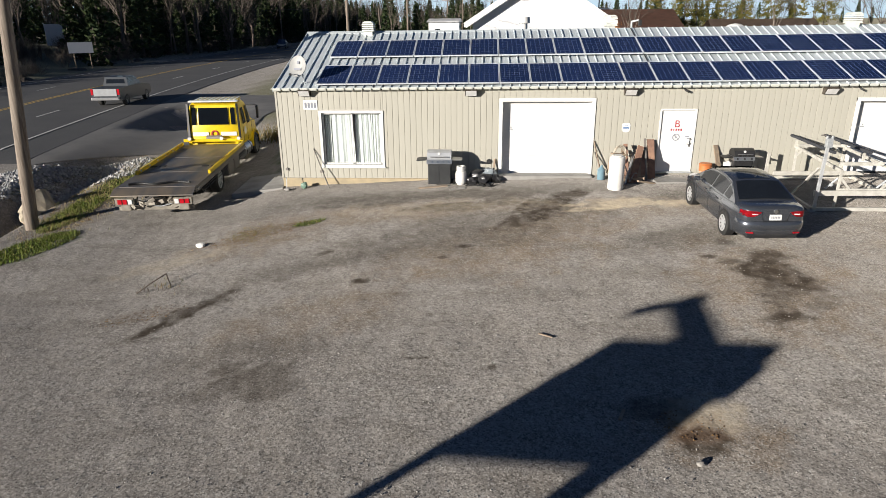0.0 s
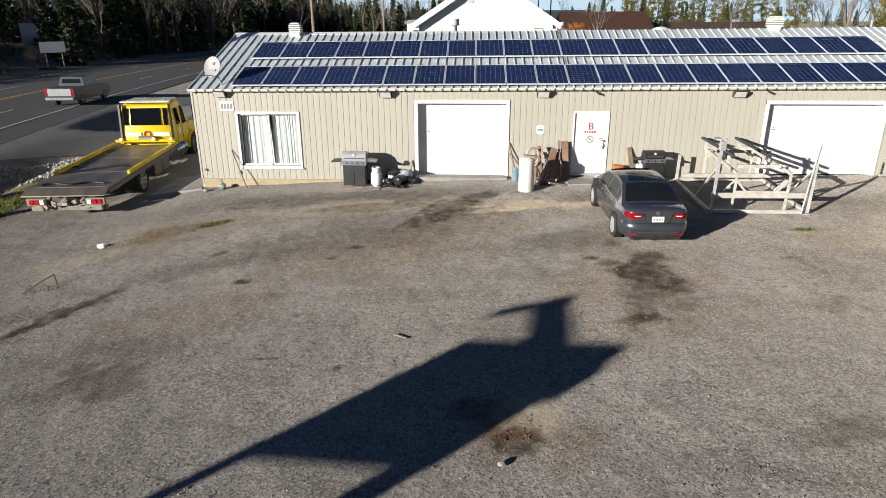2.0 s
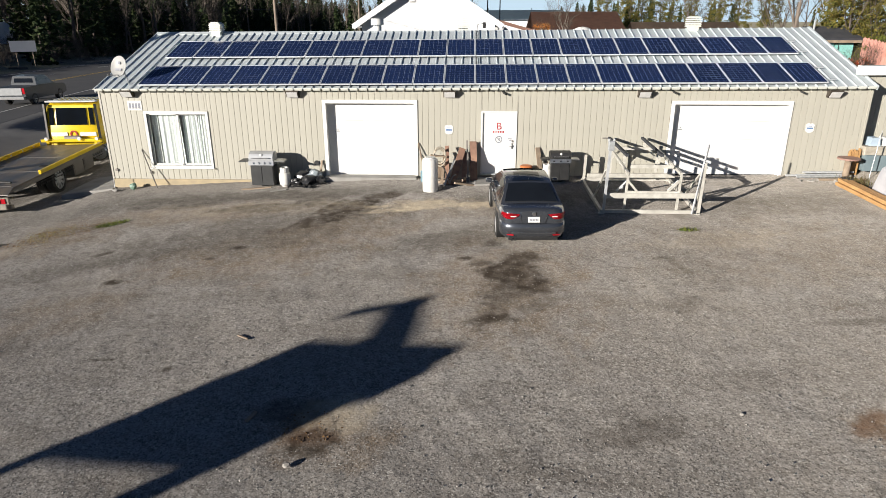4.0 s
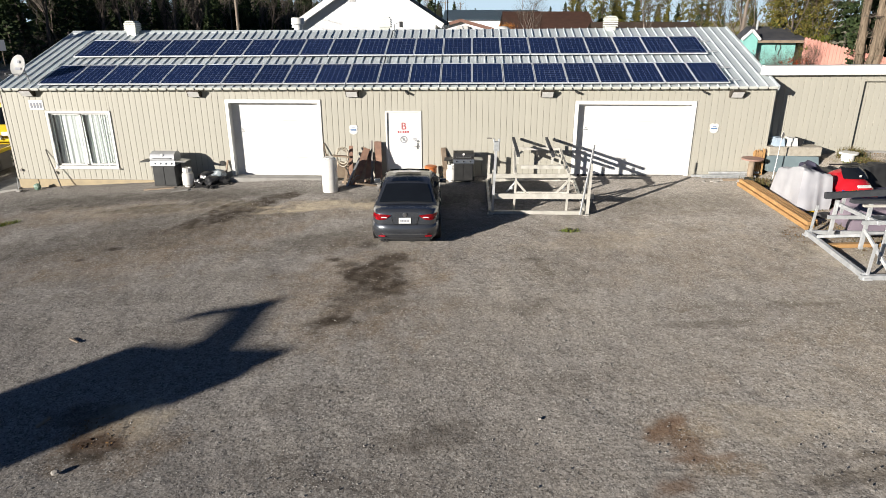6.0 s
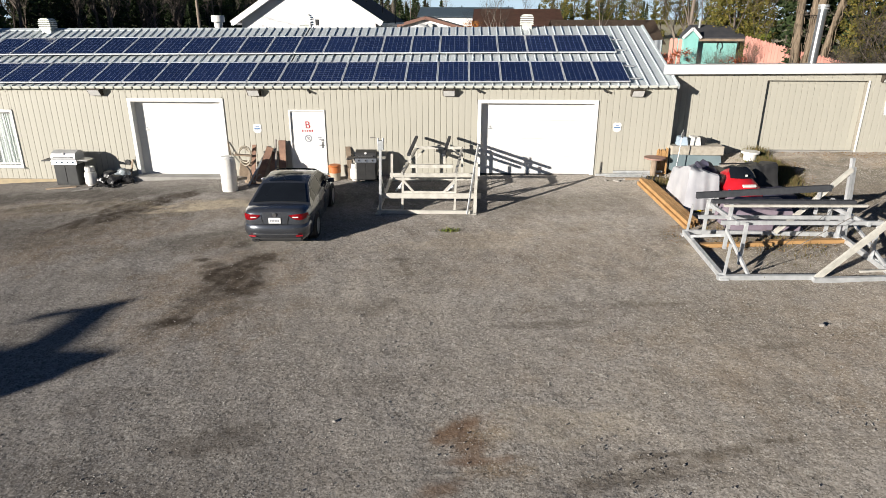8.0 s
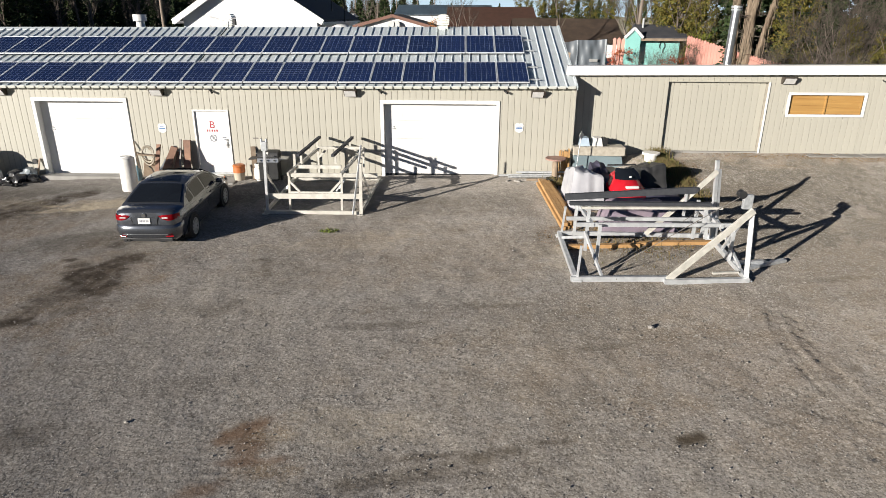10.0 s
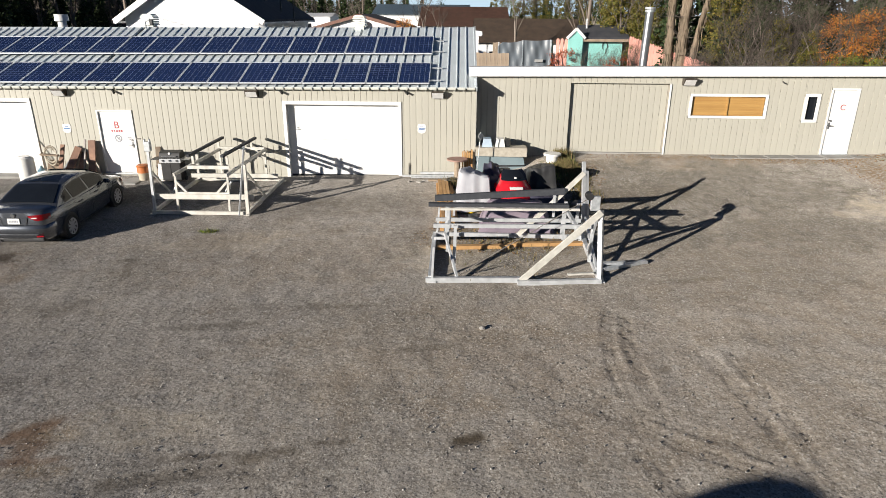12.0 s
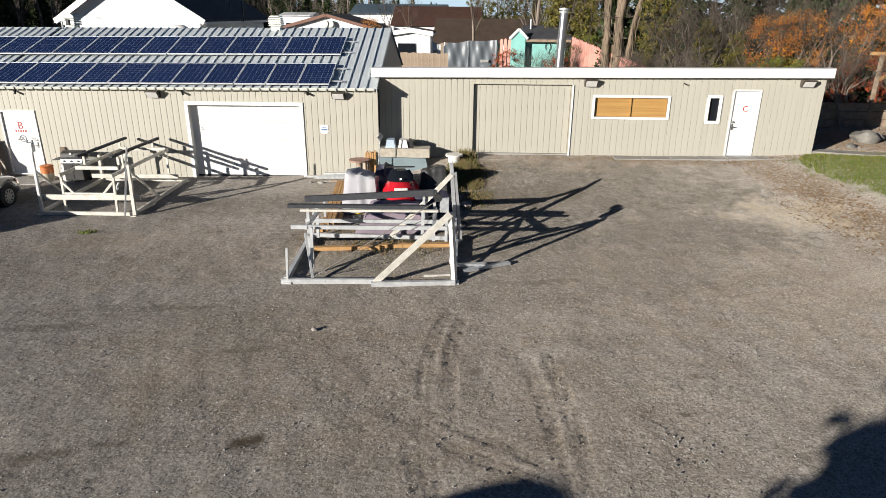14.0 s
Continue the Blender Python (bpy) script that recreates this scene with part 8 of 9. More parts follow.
# grass, weeds, leaves and pebbles
def scatter_ellipse(rnd, rows, weight):
    cx, cy, a, b, turn, k = rnd.choices(rows, weights=[r[2] * r[3] * r[5] for r in rows])[0]
    r, q = math.sqrt(rnd.random()) * weight, rnd.uniform(0, 6.283)
    c, s = math.cos(radians(turn)), math.sin(radians(turn))
    dx, dy = a * r * math.cos(q), b * r * math.sin(q)
    return cx + dx * c - dy * s, cy + dx * s + dy * c


rnd = random.Random(15)
blades = Soup()
near_grass = [g for g in GRASS if g[5] > 0.5 and g[1] < 6]
for i in range(66000):
    x, y = scatter_ellipse(rnd, near_grass, 1.12)
    if 0 < x < 40.9 and y > -0.05 + 0.62 * (x > 25.9):
        continue
    # thin and broken where gravel and leaves show through
    if x > 38 and noise.noise(Vector((x * 1.1, y * 1.1, 3.0))) + 0.5 * noise.noise(Vector((x * 3.7, y * 3.7, 5.0))) + 0.28 * (x - 40.6 + 0.55 * (y + 1)) < rnd.uniform(-0.75, 0.0):
        continue
    h = rnd.uniform(0.02, 0.085) * (1.5 if x < -4 else 1)
    z = zg(x, y)
    a, b = rnd.uniform(-0.06, 0.06), rnd.uniform(-0.06, 0.06)
    q = rnd.uniform(0, 6.28)
    dx, dy = 0.010 * math.cos(q), 0.010 * math.sin(q)
    k = len(blades.v)
    blades.v += [(x - dx, y - dy, z - 0.01), (x + dx, y + dy, z - 0.01), (x + a, y + b, z + h)]
    blades.f.append((k, k + 1, k + 2))
tagged(new("grass", blades.mesh("grass", M_GRASS)), "short green and straw-coloured grass tufts", "grass", kind="stuff")
weeds = Soup()
for cx, cy, r, n, hh in ((28.8, -1.0, 0.4, 1100, 0.24), (29.0, -2.0, 0.4, 900, 0.18), (29.2, -3.0, 0.5, 500, 0.12), (28.85, 0.0, 0.35, 600, 0.30), (29.2, -1.3, 0.35, 500, 0.16), (0.3, -4.45, 0.9, 500, 0.06), (25.3, -1.2, 0.4, 160, 0.3), (26.8, -5.5, 1.5, 700, 0.12), (-0.9, -7.6, 0.5, 40, 0.12), (-3.4, 11, 1.2, 500, 0.7), (-1.6, 9.0, 0.8, 600, 0.6), (-7.6, 1.5, 2.2, 1500, 0.16), (-7.6, 5.0, 1.6, 900, 0.2), (-7.3, -2.0, 1.4, 700, 0.12), (-6.9, 5.0, 0.7, 300, 0.4), (-8.5, 13.5, 1.0, 200, 0.6)):
    for i in range(n):
        x, y = cx + rnd.gauss(0, 0.5) * r, cy + rnd.gauss(0, 0.5) * r
        z, h = zg(x, y), hh * rnd.uniform(0.4, 1.15)
        p = Vector((x, y, z))
        q = p + Vector((rnd.uniform(-0.3, 0.3) * h, rnd.uniform(-0.3, 0.3) * h, h))
        k = len(weeds.v)
        d = 0.008 + 0.012 * hh
        weeds.v += [(p.x - d, p.y, p.z), (p.x + d, p.y, p.z), tuple(q)]
        weeds.f.append((k, k + 1, k + 2))
        if hh > 0.4 and rnd.random() < 0.5:
            weeds.leaf(q, 0.03, rnd)
tagged(new("weeds", weeds.mesh("weeds", M_DRYWEED)), "dry brown weeds and dead grass stalks", "weeds", kind="stuff")
fallen = Soup()
for i in range(19000):
    x, y = scatter_ellipse(rnd, LEAVES, 1.3)
    if y > -0.05 + 0.66 * (x > 25.9) and x < 40.9:
        continue
    fallen.leaf((x, y, zg(x, y) + 0.015), rnd.uniform(0.012, 0.03), rnd, 0.85)
tagged(new("fallen_leaves", fallen.mesh("fallen_leaves", M_DEADLEAF)), "scattered brown fallen leaves on the gravel", "leaves", kind="stuff")

M_PEBBLE = island_material("gravel_stones", [(0.16, 0.15, 0.14), (0.30, 0.28, 0.26), (0.22, 0.20, 0.18), (0.42, 0.40, 0.37), (0.12, 0.11, 0.10)], 0.9)


def stones(n, where, lo, hi, seed, power=3.0):
    rnd = random.Random(seed)
    s = Soup()
    for i in range(n):
        x, y = where(rnd)
        r = lo + (hi - lo) * rnd.random() ** power
        z = zg(x, y) + 0.35 * r
        k = len(s.v)
        e = [Vector((rnd.uniform(0.7, 1.2) * a, rnd.uniform(0.7, 1.2) * b, rnd.uniform(0.5, 0.9) * c)) * r for a, b, c in ((1, 0, 0), (0, 1, 0), (-1, 0, 0), (0, -1, 0), (0, 0, 1), (0, 0, -1))]
        q = Euler((0, 0, rnd.uniform(0, 6.28))).to_matrix()
        s.v += [tuple(Vector((x, y, z)) + q @ p) for p in e]
        for a, b in ((0, 1), (1, 2), (2, 3), (3, 0)):
            s.f += [(k + a, k + b, k + 4), (k + b, k + a, k + 5)]
    return s


lot = stones(44000, lambda r: (r.uniform(-5.5, 44), -r.uniform(0.3, 16.8) if r.random() < 0.6 else -16.8 + 10 * r.random() ** 0.8), 0.005, 0.021, 51, 4.5)
tagged(new("loose_gravel", lot.mesh("loose_gravel", M_PEBBLE)), "loose stones strewn over the gravel lot", "gravel", kind="stuff")
def rim(r):
    """A spot between the shoulder's rim and the foot of the ditch."""
    t, d = r.random(), -0.25 + 2.5 * r.random() ** 1.2
    return -12.5 + 3.9 * t + 0.85 * d, 0.8 + 6.0 * t - 0.5 * d


rip = stones(5200, rim, 0.03, 0.13, 52, 1.8)
M_RIP = island_material("crushed_rock", [(0.30, 0.30, 0.30), (0.42, 0.41, 0.40), (0.22, 0.22, 0.22), (0.52, 0.51, 0.49)], 0.9)
tagged(new("riprap", rip.mesh("riprap", M_RIP)), "bank of grey crushed rock beside the ditch", "crushed rock", kind="stuff")


def boulder(x, y, s, seed, mt=M_ROCK, sink=0.25, label="large angular grey boulder", group="boulders"):
    bm = B()
    got = bmesh.ops.create_icosphere(bm, subdivisions=3, radius=1.0)["verts"]
    r = random.Random(seed)
    planes = [(Vector((r.uniform(-1, 1), r.uniform(-1, 1), r.uniform(-0.6, 1))).normalized(), r.uniform(0.55, 0.85)) for _ in range(9)]
    for v in got:
        for n, d in planes:
            k = v.co.dot(n) - d
            if k > 0:
                v.co -= n * k
        v.co *= 1 + 0.05 * noise.noise(v.co * 4 + Vector((seed, 0, 0)))
    place(bm, got, Matrix.Translation((x, y, zg(x, y) + s[2] * (1 - sink) * 0.7)) @ pose(0, 0, 0, 0, 0, r.uniform(0, 360)) @ Matrix.Diagonal((*s, 1)))
    return solo("boulder", bm, mt, label, "boulder", group=group)


M_WETROCK = material("weathered_grey_rock", (0.21, 0.20, 0.18), 0.9, 0, (0.11, 0.105, 0.09), 3.0, 0.25, 14, 0.5)
M_PALEROCK = material("pale_tan_rock", (0.46, 0.39, 0.29), 0.9, 0, (0.3, 0.26, 0.2), 2.0, 0.2, 15, 0.5)
boulder(-9.3, -0.3, (0.9, 0.7, 0.75), 3, M_PALEROCK, 0.1, "pale tan boulder on the edge of the ditch")
boulder(-9.8, 0.6, (0.6, 0.5, 0.5), 4)
boulder(-8.9, -1.2, (0.45, 0.4, 0.35), 5, M_PALEROCK)
for i, (x, y, s) in enumerate(((43.6, 2.6, 0.42), (44.3, 2.9, 0.26), (42.6, 1.6, 0.16), (44.6, 1.6, 0.2), (45.3, 3.4, 0.36))):
    boulder(x, y, (s * 1.3, s, s * 0.8), 20 + i, M_WETROCK, 0.3, "grey angular rock beside the annex", "rocks beside the annex")
M_DARKROCK = material("dark_bank_rock", (0.075, 0.068, 0.062), 0.95, 0, (0.045, 0.04, 0.036), 2.0, 0.25, 12, 0.5)
for i in range(9):
    boulder(road_x(40 + 6 * i) - 20.4 - 0.4 * (i % 3), 40 + 6 * i, (1.3, 1.0, 0.7), 40 + i, M_DARKROCK, 0.3, "dark rock on the road's far bank", "rocks across the road")
bm = B()
for i in range(7):
    box(bm, (34.4 + 0.95 * i, 0.32, 1.0 + 0.012 * i), (0.93, 0.5, 0.09), (0, 0, (i * 37 % 5) - 2), bev=0.015)
solo("kerb", bm, M_SLAB, "broken pale concrete strip along the annex foot", "kerb", "structure")
bm = B()
prism(bm, [(40.6, 0.75), (42.2, 0.25), (43.4, 0.1), (43.5, 0.45), (42.0, 0.85), (41.0, 1.2)], "z", 0.8, 1.27)
solo("stone_slab", bm, M_ROCK, "flat pale stone slab at the annex corner", "stone")
# small things on the lot
bm = B()
ball(bm, gp(-1.05, -5.0, 0.05), (0.15, 0.09, 0.08), 2, 0.25)
solo("white_stone", bm, M_TANK, "pale oblong stone on the gravel", "stone", group="single stones")
for x, y, s in ((10.27, -14.5, 0.06), (25.9, -10.27, 0.06), (17.1, -13.2, 0.035)):
    bm = B()
    ball(bm, gp(x, y, s * 0.4), (s, s * 0.8, s * 0.6), 2, 0.3, int(x))
    solo("stone", bm, M_ROCK, "single pale stone on the gravel", "stone", group="single stones")
bm = B()
p = Vector(gp(-1.5, -7.9, 0.02))
for q in ((-1.2, -7.7, 0.18), (-0.9, -7.45, 0.30), (-0.75, -7.6, 0.03)):
    q = Vector(gp(*q[:2], q[2]))
    bar(bm, p, q, 0.028, 0.022)
    p = q
for k in range(9):
    q = Vector(gp(-1.5 + 0.09 * k, -7.95 + 0.05 * (k % 4), 0.03))
    bar(bm, q, q + Vector((0.08 - 0.03 * (k % 5), 0.04 * (k % 3) - 0.05, 0.10 + 0.05 * (k % 3))), 0.012, 0.012)
solo("dead_branch", bm, M_BARK, "bent dead branch lying on the gravel", "branch")
stick("wood_chip", [gp(8.3, -10.85, 0.02), gp(8.55, -11.0, 0.02)], 0.035, 0.02, M_OLDWOOD, "pale chip of wood on the gravel", "wood chip")
stick("wood_chip", [gp(9.35, -13.5, 0.02), gp(9.45, -13.3, 0.05)], 0.05, 0.03, M_OLDWOOD, "dark chip of wood on the gravel", "wood chip")


# ---- neighbours ----
M_HOUSEWHITE = material("white_house_siding", (0.82, 0.82, 0.82), 0.6, 0, (0.78, 0.78, 0.78), 1.0, 0.02, 30)
M_SHINGLE = material("dark_shingles", (0.035, 0.037, 0.045), 0.9, 0, (0.055, 0.055, 0.06), 2.0, 0.25, 30, 0.3)
M_BROWNROOF = material("brown_shingles", (0.17, 0.085, 0.06), 0.9, 0, (0.13, 0.07, 0.05), 1.5, 0.2, 25, 0.3)
M_DULLROOF = material("dull_brown_roof", (0.15, 0.105, 0.075), 0.9, 0, (0.11, 0.08, 0.06), 1.5, 0.2, 25, 0.3)
M_BLUEROOF = material("blue_grey_metal", (0.22, 0.30, 0.36), 0.5, 0.3)
M_TEAL = material("turquoise_paint", (0.26, 0.58, 0.53), 0.7, 0, (0.22, 0.50, 0.46), 2.0, 0.1, 20, 0.1)
M_PINK = material("faded_pink_boards", (0.52, 0.25, 0.20), 0.85, 0, (0.43, 0.20, 0.16), 2.0, 0.15, 30, 0.15, 0.15)
M_GREYTARP = material("slate_tarpaulin", (0.13, 0.15, 0.17), 0.4, 0, (0.14, 0.155, 0.17), 1.5, 0.05, 30)


def gable_house(name, x0, x1, y0, y1, zb, ze, zr, wall, roof_mat, label, over=0.35, trim=M_HOUSEWHITE, along="y"):
    """A house with its gable towards -y: walls, two roof slopes and barge boards."""
    h = thing(name, None, label, "house", "neighbouring houses")
    xm = (x0 + x1) / 2
    bm = B()
    prism(bm, [(x0, zb), (x1, zb), (x1, ze), (xm, zr), (x0, ze)], "y", y0, y1)
    part("wall", bm, wall, h)
    k = (zr - ze) / (xm - x0)
    for s in (-1, 1):
        e = (xm + s * (xm - x0 + over), ze - k * over)
        bm = B()
        prism(bm, [(xm, zr + 0.06), (e[0], e[1] + 0.06), (e[0], e[1] + 0.2), (xm, zr + 0.2)], "y", y0 - over, y1 + over)
        part("roof_slope", bm, roof_mat, h)
        bm = B()
        bar(bm, (xm, y0 - over - 0.03, zr + 0.05), (e[0], y0 - over - 0.03, e[1] + 0.05), 0.05, 0.30)
        part("barge_board", bm, trim, h)
        bm = B()
        bar(bm, (e[0], y0 - over, e[1] + 0.02), (e[0], y1 + over, e[1] + 0.02), 0.10, 0.12)
        part("gutter", bm, trim, h)
    return h


house = gable_house("house", 6.58, 14.1, 15.95, 28, 0.0, 5.25, 7.63, M_HOUSEWHITE, M_SHINGLE, "white gabled house with a dark shingle roof", 0.42)
bm = B()
box(bm, (9.46, 15.92, 6.49), (0.34, 0.05, 0.34))
vent = part("gable_vent", bm, M_HOUSEWHITE, house)
for k in range(4):
    bm = B()
    box(bm, (9.46, 15.885, 6.36 + 0.08 * k), (0.26, 0.03, 0.02))
    part("vent_slat", bm, M_SLAB, vent)
for x in (16.4, 15.4, 17.2):
    bm = B()
    cyl(bm, (x - 2.6, 22, 5.0), (x - 2.6, 22, 7.2 + 0.3 * (x - 16)), 0.04, n=6)
    part("mast", bm, M_BLACK, house)
h2 = gable_house("house", 10.7, 19.7, 46, 58, 0.5, 4.15, 5.35, M_HOUSEWHITE, M_DULLROOF, "low white gabled house with brown roof edges", 0.4, material("brown_trim", (0.22, 0.12, 0.09), 0.8))
for x in (15.1, 15.65):
    bm = B()
    cyl(bm, (x, 45.8, 4.55), (x - 0.05, 45.6, 4.58), 0.36, n=18)
    part("satellite_dish", bm, M_DISH, h2)


def long_house(x0, x1, y0, y1, zb, ze, zr, roof_mat, wall_mat, label):
    """A house whose ridge runs along x."""
    h = thing("house", None, label, "house", "neighbouring houses")
    bm = B()
    box(bm, ((x0 + x1) / 2, (y0 + y1) / 2, (zb + ze) / 2), (x1 - x0, y1 - y0, ze - zb))
    part("wall", bm, wall_mat, h)
    ym = (y0 + y1) / 2
    for a, b in ((y0 - 0.4, ym), (y1 + 0.4, ym)):
        bm = B()
        vs = [(x0 - 0.4, a, ze - 0.1), (x1 + 0.4, a, ze - 0.1), (x1 + 0.2, b, zr), (x0 - 0.2, b, zr)]
        quad(bm, *vs)
        bmesh.ops.solidify(bm, geom=bm.faces[:], thickness=0.12)
        part("roof_slope", bm, roof_mat, h)
    for n in range(int((x1 - x0) / 3)):
        bm = B()
        box(bm, (x0 + 1.5 + 3 * n, y0 - 0.02, (zb + ze) / 2 + 0.2), (0.9, 0.06, 1.0))
        part("window", bm, M_GLASSDARK, h)
    return h


long_house(26.7, 35.2, 34, 40, 0.5, 3.45, 5.25, M_DULLROOF, M_HOUSEWHITE, "low house under a dull brown roof")
long_house(20.5, 31.0, 60, 70, 0.8, 4.3, 6.5, M_BROWNROOF, M_HOUSEWHITE, "long house under a red-brown roof")
long_house(12.5, 26.5, 78, 90, 1.5, 5.6, 7.0, M_BLUEROOF, M_HOUSEWHITE, "long shed under a blue-grey metal roof")
long_house(-2.0, 3.2, 92, 100, 1.4, 5.2, 5.7, M_HOUSEWHITE, M_HOUSEWHITE, "low white roadside building")
shed0 = gable_house("shed", 24.0, 26.6, 24, 28, 0.5, 4.3, 4.5, M_HOUSEWHITE, M_DULLROOF, "small white outbuilding with a flat brown roof", 0.2)
bm = B()
box(bm, (25.0, 23.97, 3.3), (1.2, 0.06, 0.8))
part("window", bm, M_GLASSDARK, shed0)

# turquoise shed, fences and the tarpaulin shelter
sh = thing("garden_shed", None, "turquoise garden shed with a dark shingle roof", "shed")
bm = B()
prism(bm, [(31.55, 0.5), (32.35, 0.5), (32.35, 4.30), (31.95, 4.72), (31.55, 4.30)], "y", 16.9, 17.3)
part("porch_wall", bm, M_TEAL, sh)
for s in (-1, 1):
    bm = B()
    bar(bm, (31.95, 16.85, 4.82), (31.95 + s * 0.52, 16.85, 4.30), 0.06, 0.14)
    part("barge_board", bm, M_HOUSEWHITE, sh)
bm = B()
box(bm, (33.4, 18.6, 2.35), (2.6, 2.6, 3.7))
part("wall", bm, M_TEAL, sh)
bm = B()
prism(bm, [(17.0, 4.22), (17.0, 4.36), (18.6, 5.0), (20.2, 4.36), (20.2, 4.22)], "x", 32.3, 35.0)
part("roof", bm, M_SHINGLE, sh)
bm = B()
box(bm, (33.6, 17.0, 4.2), (2.7, 0.12, 0.14))
part("fascia", bm, M_OLDWOOD, sh)
bm = B()
cyl(bm, (32.75, 18.2, 4.5), (32.75, 18.2, 5.35), 0.06)
part("vent_pipe", bm, M_GALV, sh)
bm = B()
for i in range(12):
    a, b = -0.9 + 0.35 * i, -0.9 + 0.35 * (i + 1)
    f = lambda t: (33.7 + 0.16 * math.cos(t) * (1 if math.sin(t) > 0 else 0.5), 17.25, 3.75 + 0.36 * math.sin(t))
    cyl(bm, f(a), f(b), 0.018, n=5)
part("painted_loop", bm, M_BLACK, sh, "dark wire loop on the wall")
bm = B()
prism(bm, [(0, 0), (0.195, 0), (0.195, 1), (0.0975, 1.03), (0, 1)], "y", 0, 0.03)
BOARD = mesh_of(bm, "fence_board")
BOARD.materials.append(M_PINK)
bm = B()
prism(bm, [(0, 0), (0.195, 0), (0.195, 1), (0, 1)], "y", 0, 0.03)
GREYBOARD = mesh_of(bm, "fence_board")
GREYBOARD.materials.append(M_OLDWOOD)


def fence(a, b, za, zb, me, label, step=0.2):
    """Upright boards on two rails from a to b."""
    f = thing("fence", None, label, "fence", "garden fences")
    d = math.hypot(b[0] - a[0], b[1] - a[1])
    yaw = math.degrees(math.atan2(b[1] - a[1], b[0] - a[0]))
    n = int(d / step)
    for i in range(n):
        t = i / n
        x, y = a[0] + (b[0] - a[0]) * t, a[1] + (b[1] - a[1]) * t
        z = zg(x, y)
        piece("fence_board", me, f, pose(x, y, z, 0, 0, yaw) @ Matrix.Diagonal((1, 1, za + (zb - za) * t - z + 0.02 * math.sin(i * 2.3), 1)))
    for k in (0.8, 0.35):
        bm = B()
        bar(bm, (a[0], a[1] + 0.06, za * k), (b[0], b[1] + 0.06, zb * k), 0.04, 0.09)
        part("fence_rail", bm, M_OLDWOOD, f)
    return f


fence((35.0, 17.0), (36.2, 14.6), 4.36, 3.85, BOARD, "tall faded pink board fence")
fence((36.2, 14.6), (37.6, 9.6), 3.82, 3.2, BOARD, "tall faded pink board fence")
fence((30.95, 17.6), (31.6, 17.2), 4.2, 4.2, BOARD, "short red board fence beside the shed")
fence((25.4, 14.6), (28.0, 14.2), 3.62, 3.6, GREYBOARD, "weathered grey board fence")
fence((27.4, 20.5), (31.2, 20.5), 3.9, 3.9, GREYBOARD, "weathered grey board fence")
shelter = thing("tarpaulin_shelter", None, "dark grey tarpaulin stretched over a frame", "shelter")
bm = B()
rows = []
for j in range(19):
    f = j / 14
    row = []
    for i in range(61):
        t = i / 60
        seam = min(abs(t - 0.02), abs(t - 0.47), abs(t - 0.98))
        fold = 0.05 * math.sin(11 * t + 5 * f) + 0.035 * math.sin(26 * t - 9 * f + 1) + 0.02 * math.sin(47 * t + 13 * f)
        top = 3.56 + 0.08 * t - 0.13 * math.sin(math.pi * min(1, abs(t - 0.47) / 0.5)) * (1 if t < 0.47 else 0.35)
        top -= 0.3 * max(0, 0.1 - t) / 0.1
        lift = min(f, 1.0) - 0.06 * max(0, f - 0.86) ** 0.5
        back = 0.18 * max(0, f - 0.8) + 5.0 * max(0, f - 1.0)
        row.append((27.62 + 3.26 * t, 18.7 + fold * min(1, 14 * seam) - 0.07 * max(0, 1 - seam / 0.02) + back, 0.6 + top * lift - 0.5 * max(0, f - 1.0) ** 2))
    rows.append(row)
sheet(bm, rows)
part("sheet", bm, M_GREYTARP, shelter, smooth=True)
for x in (27.7, 29.15, 30.8):
    bm = B()
    cyl(bm, (x, 18.85, 0.3), (x, 18.85, 4.0), 0.04)
    part("pole", bm, M_GALV, shelter)
bm = B()
box(bm, (30.1, 18.55, 2.95), (0.5, 0.02, 0.16))
part("print", bm, M_DISH, shelter, "small pale printed mark")

# beside the annex
# added boards fill a gap where only dark shade is known
for k in range(5):
    bm = B()
    box(bm, (44.5 + 0.12 * (k * 7 % 5 - 2), 5.6 + 0.02 * (k % 3), 0.85 + 0.325 * k), (5.9, 0.3, 0.31), bev=0.02)
    solo("board", bm, M_OLDWOOD, "made-up board filling the shaded gap behind the annex", "board", group="stacked boards")
stick("timber", [(45.0, 5.6, 4.25), (48.6, 5.4, 4.2)], 0.12, 0.12, M_WOOD, "loose timber propped behind the annex", "timber")
stick("timber", [(45.2, 5.0, 3.3), (46.6, 5.3, 4.1)], 0.1, 0.1, M_WOOD, "loose timber propped behind the annex", "timber")
for x in (45.4, 48.2):
    stick("post", [(x, 5.5, 0.9), (x, 5.5, 4.2)], 0.12, 0.12, M_OLDWOOD, "dark post holding a timber", "post", "posts behind the annex")
stick("pipe", [gp(43.4, 0.6), (43.75, 0.7, 2.6)], 0.05, 0.05, M_ALU, "thin pale pipe standing by the rocks", "pipe")


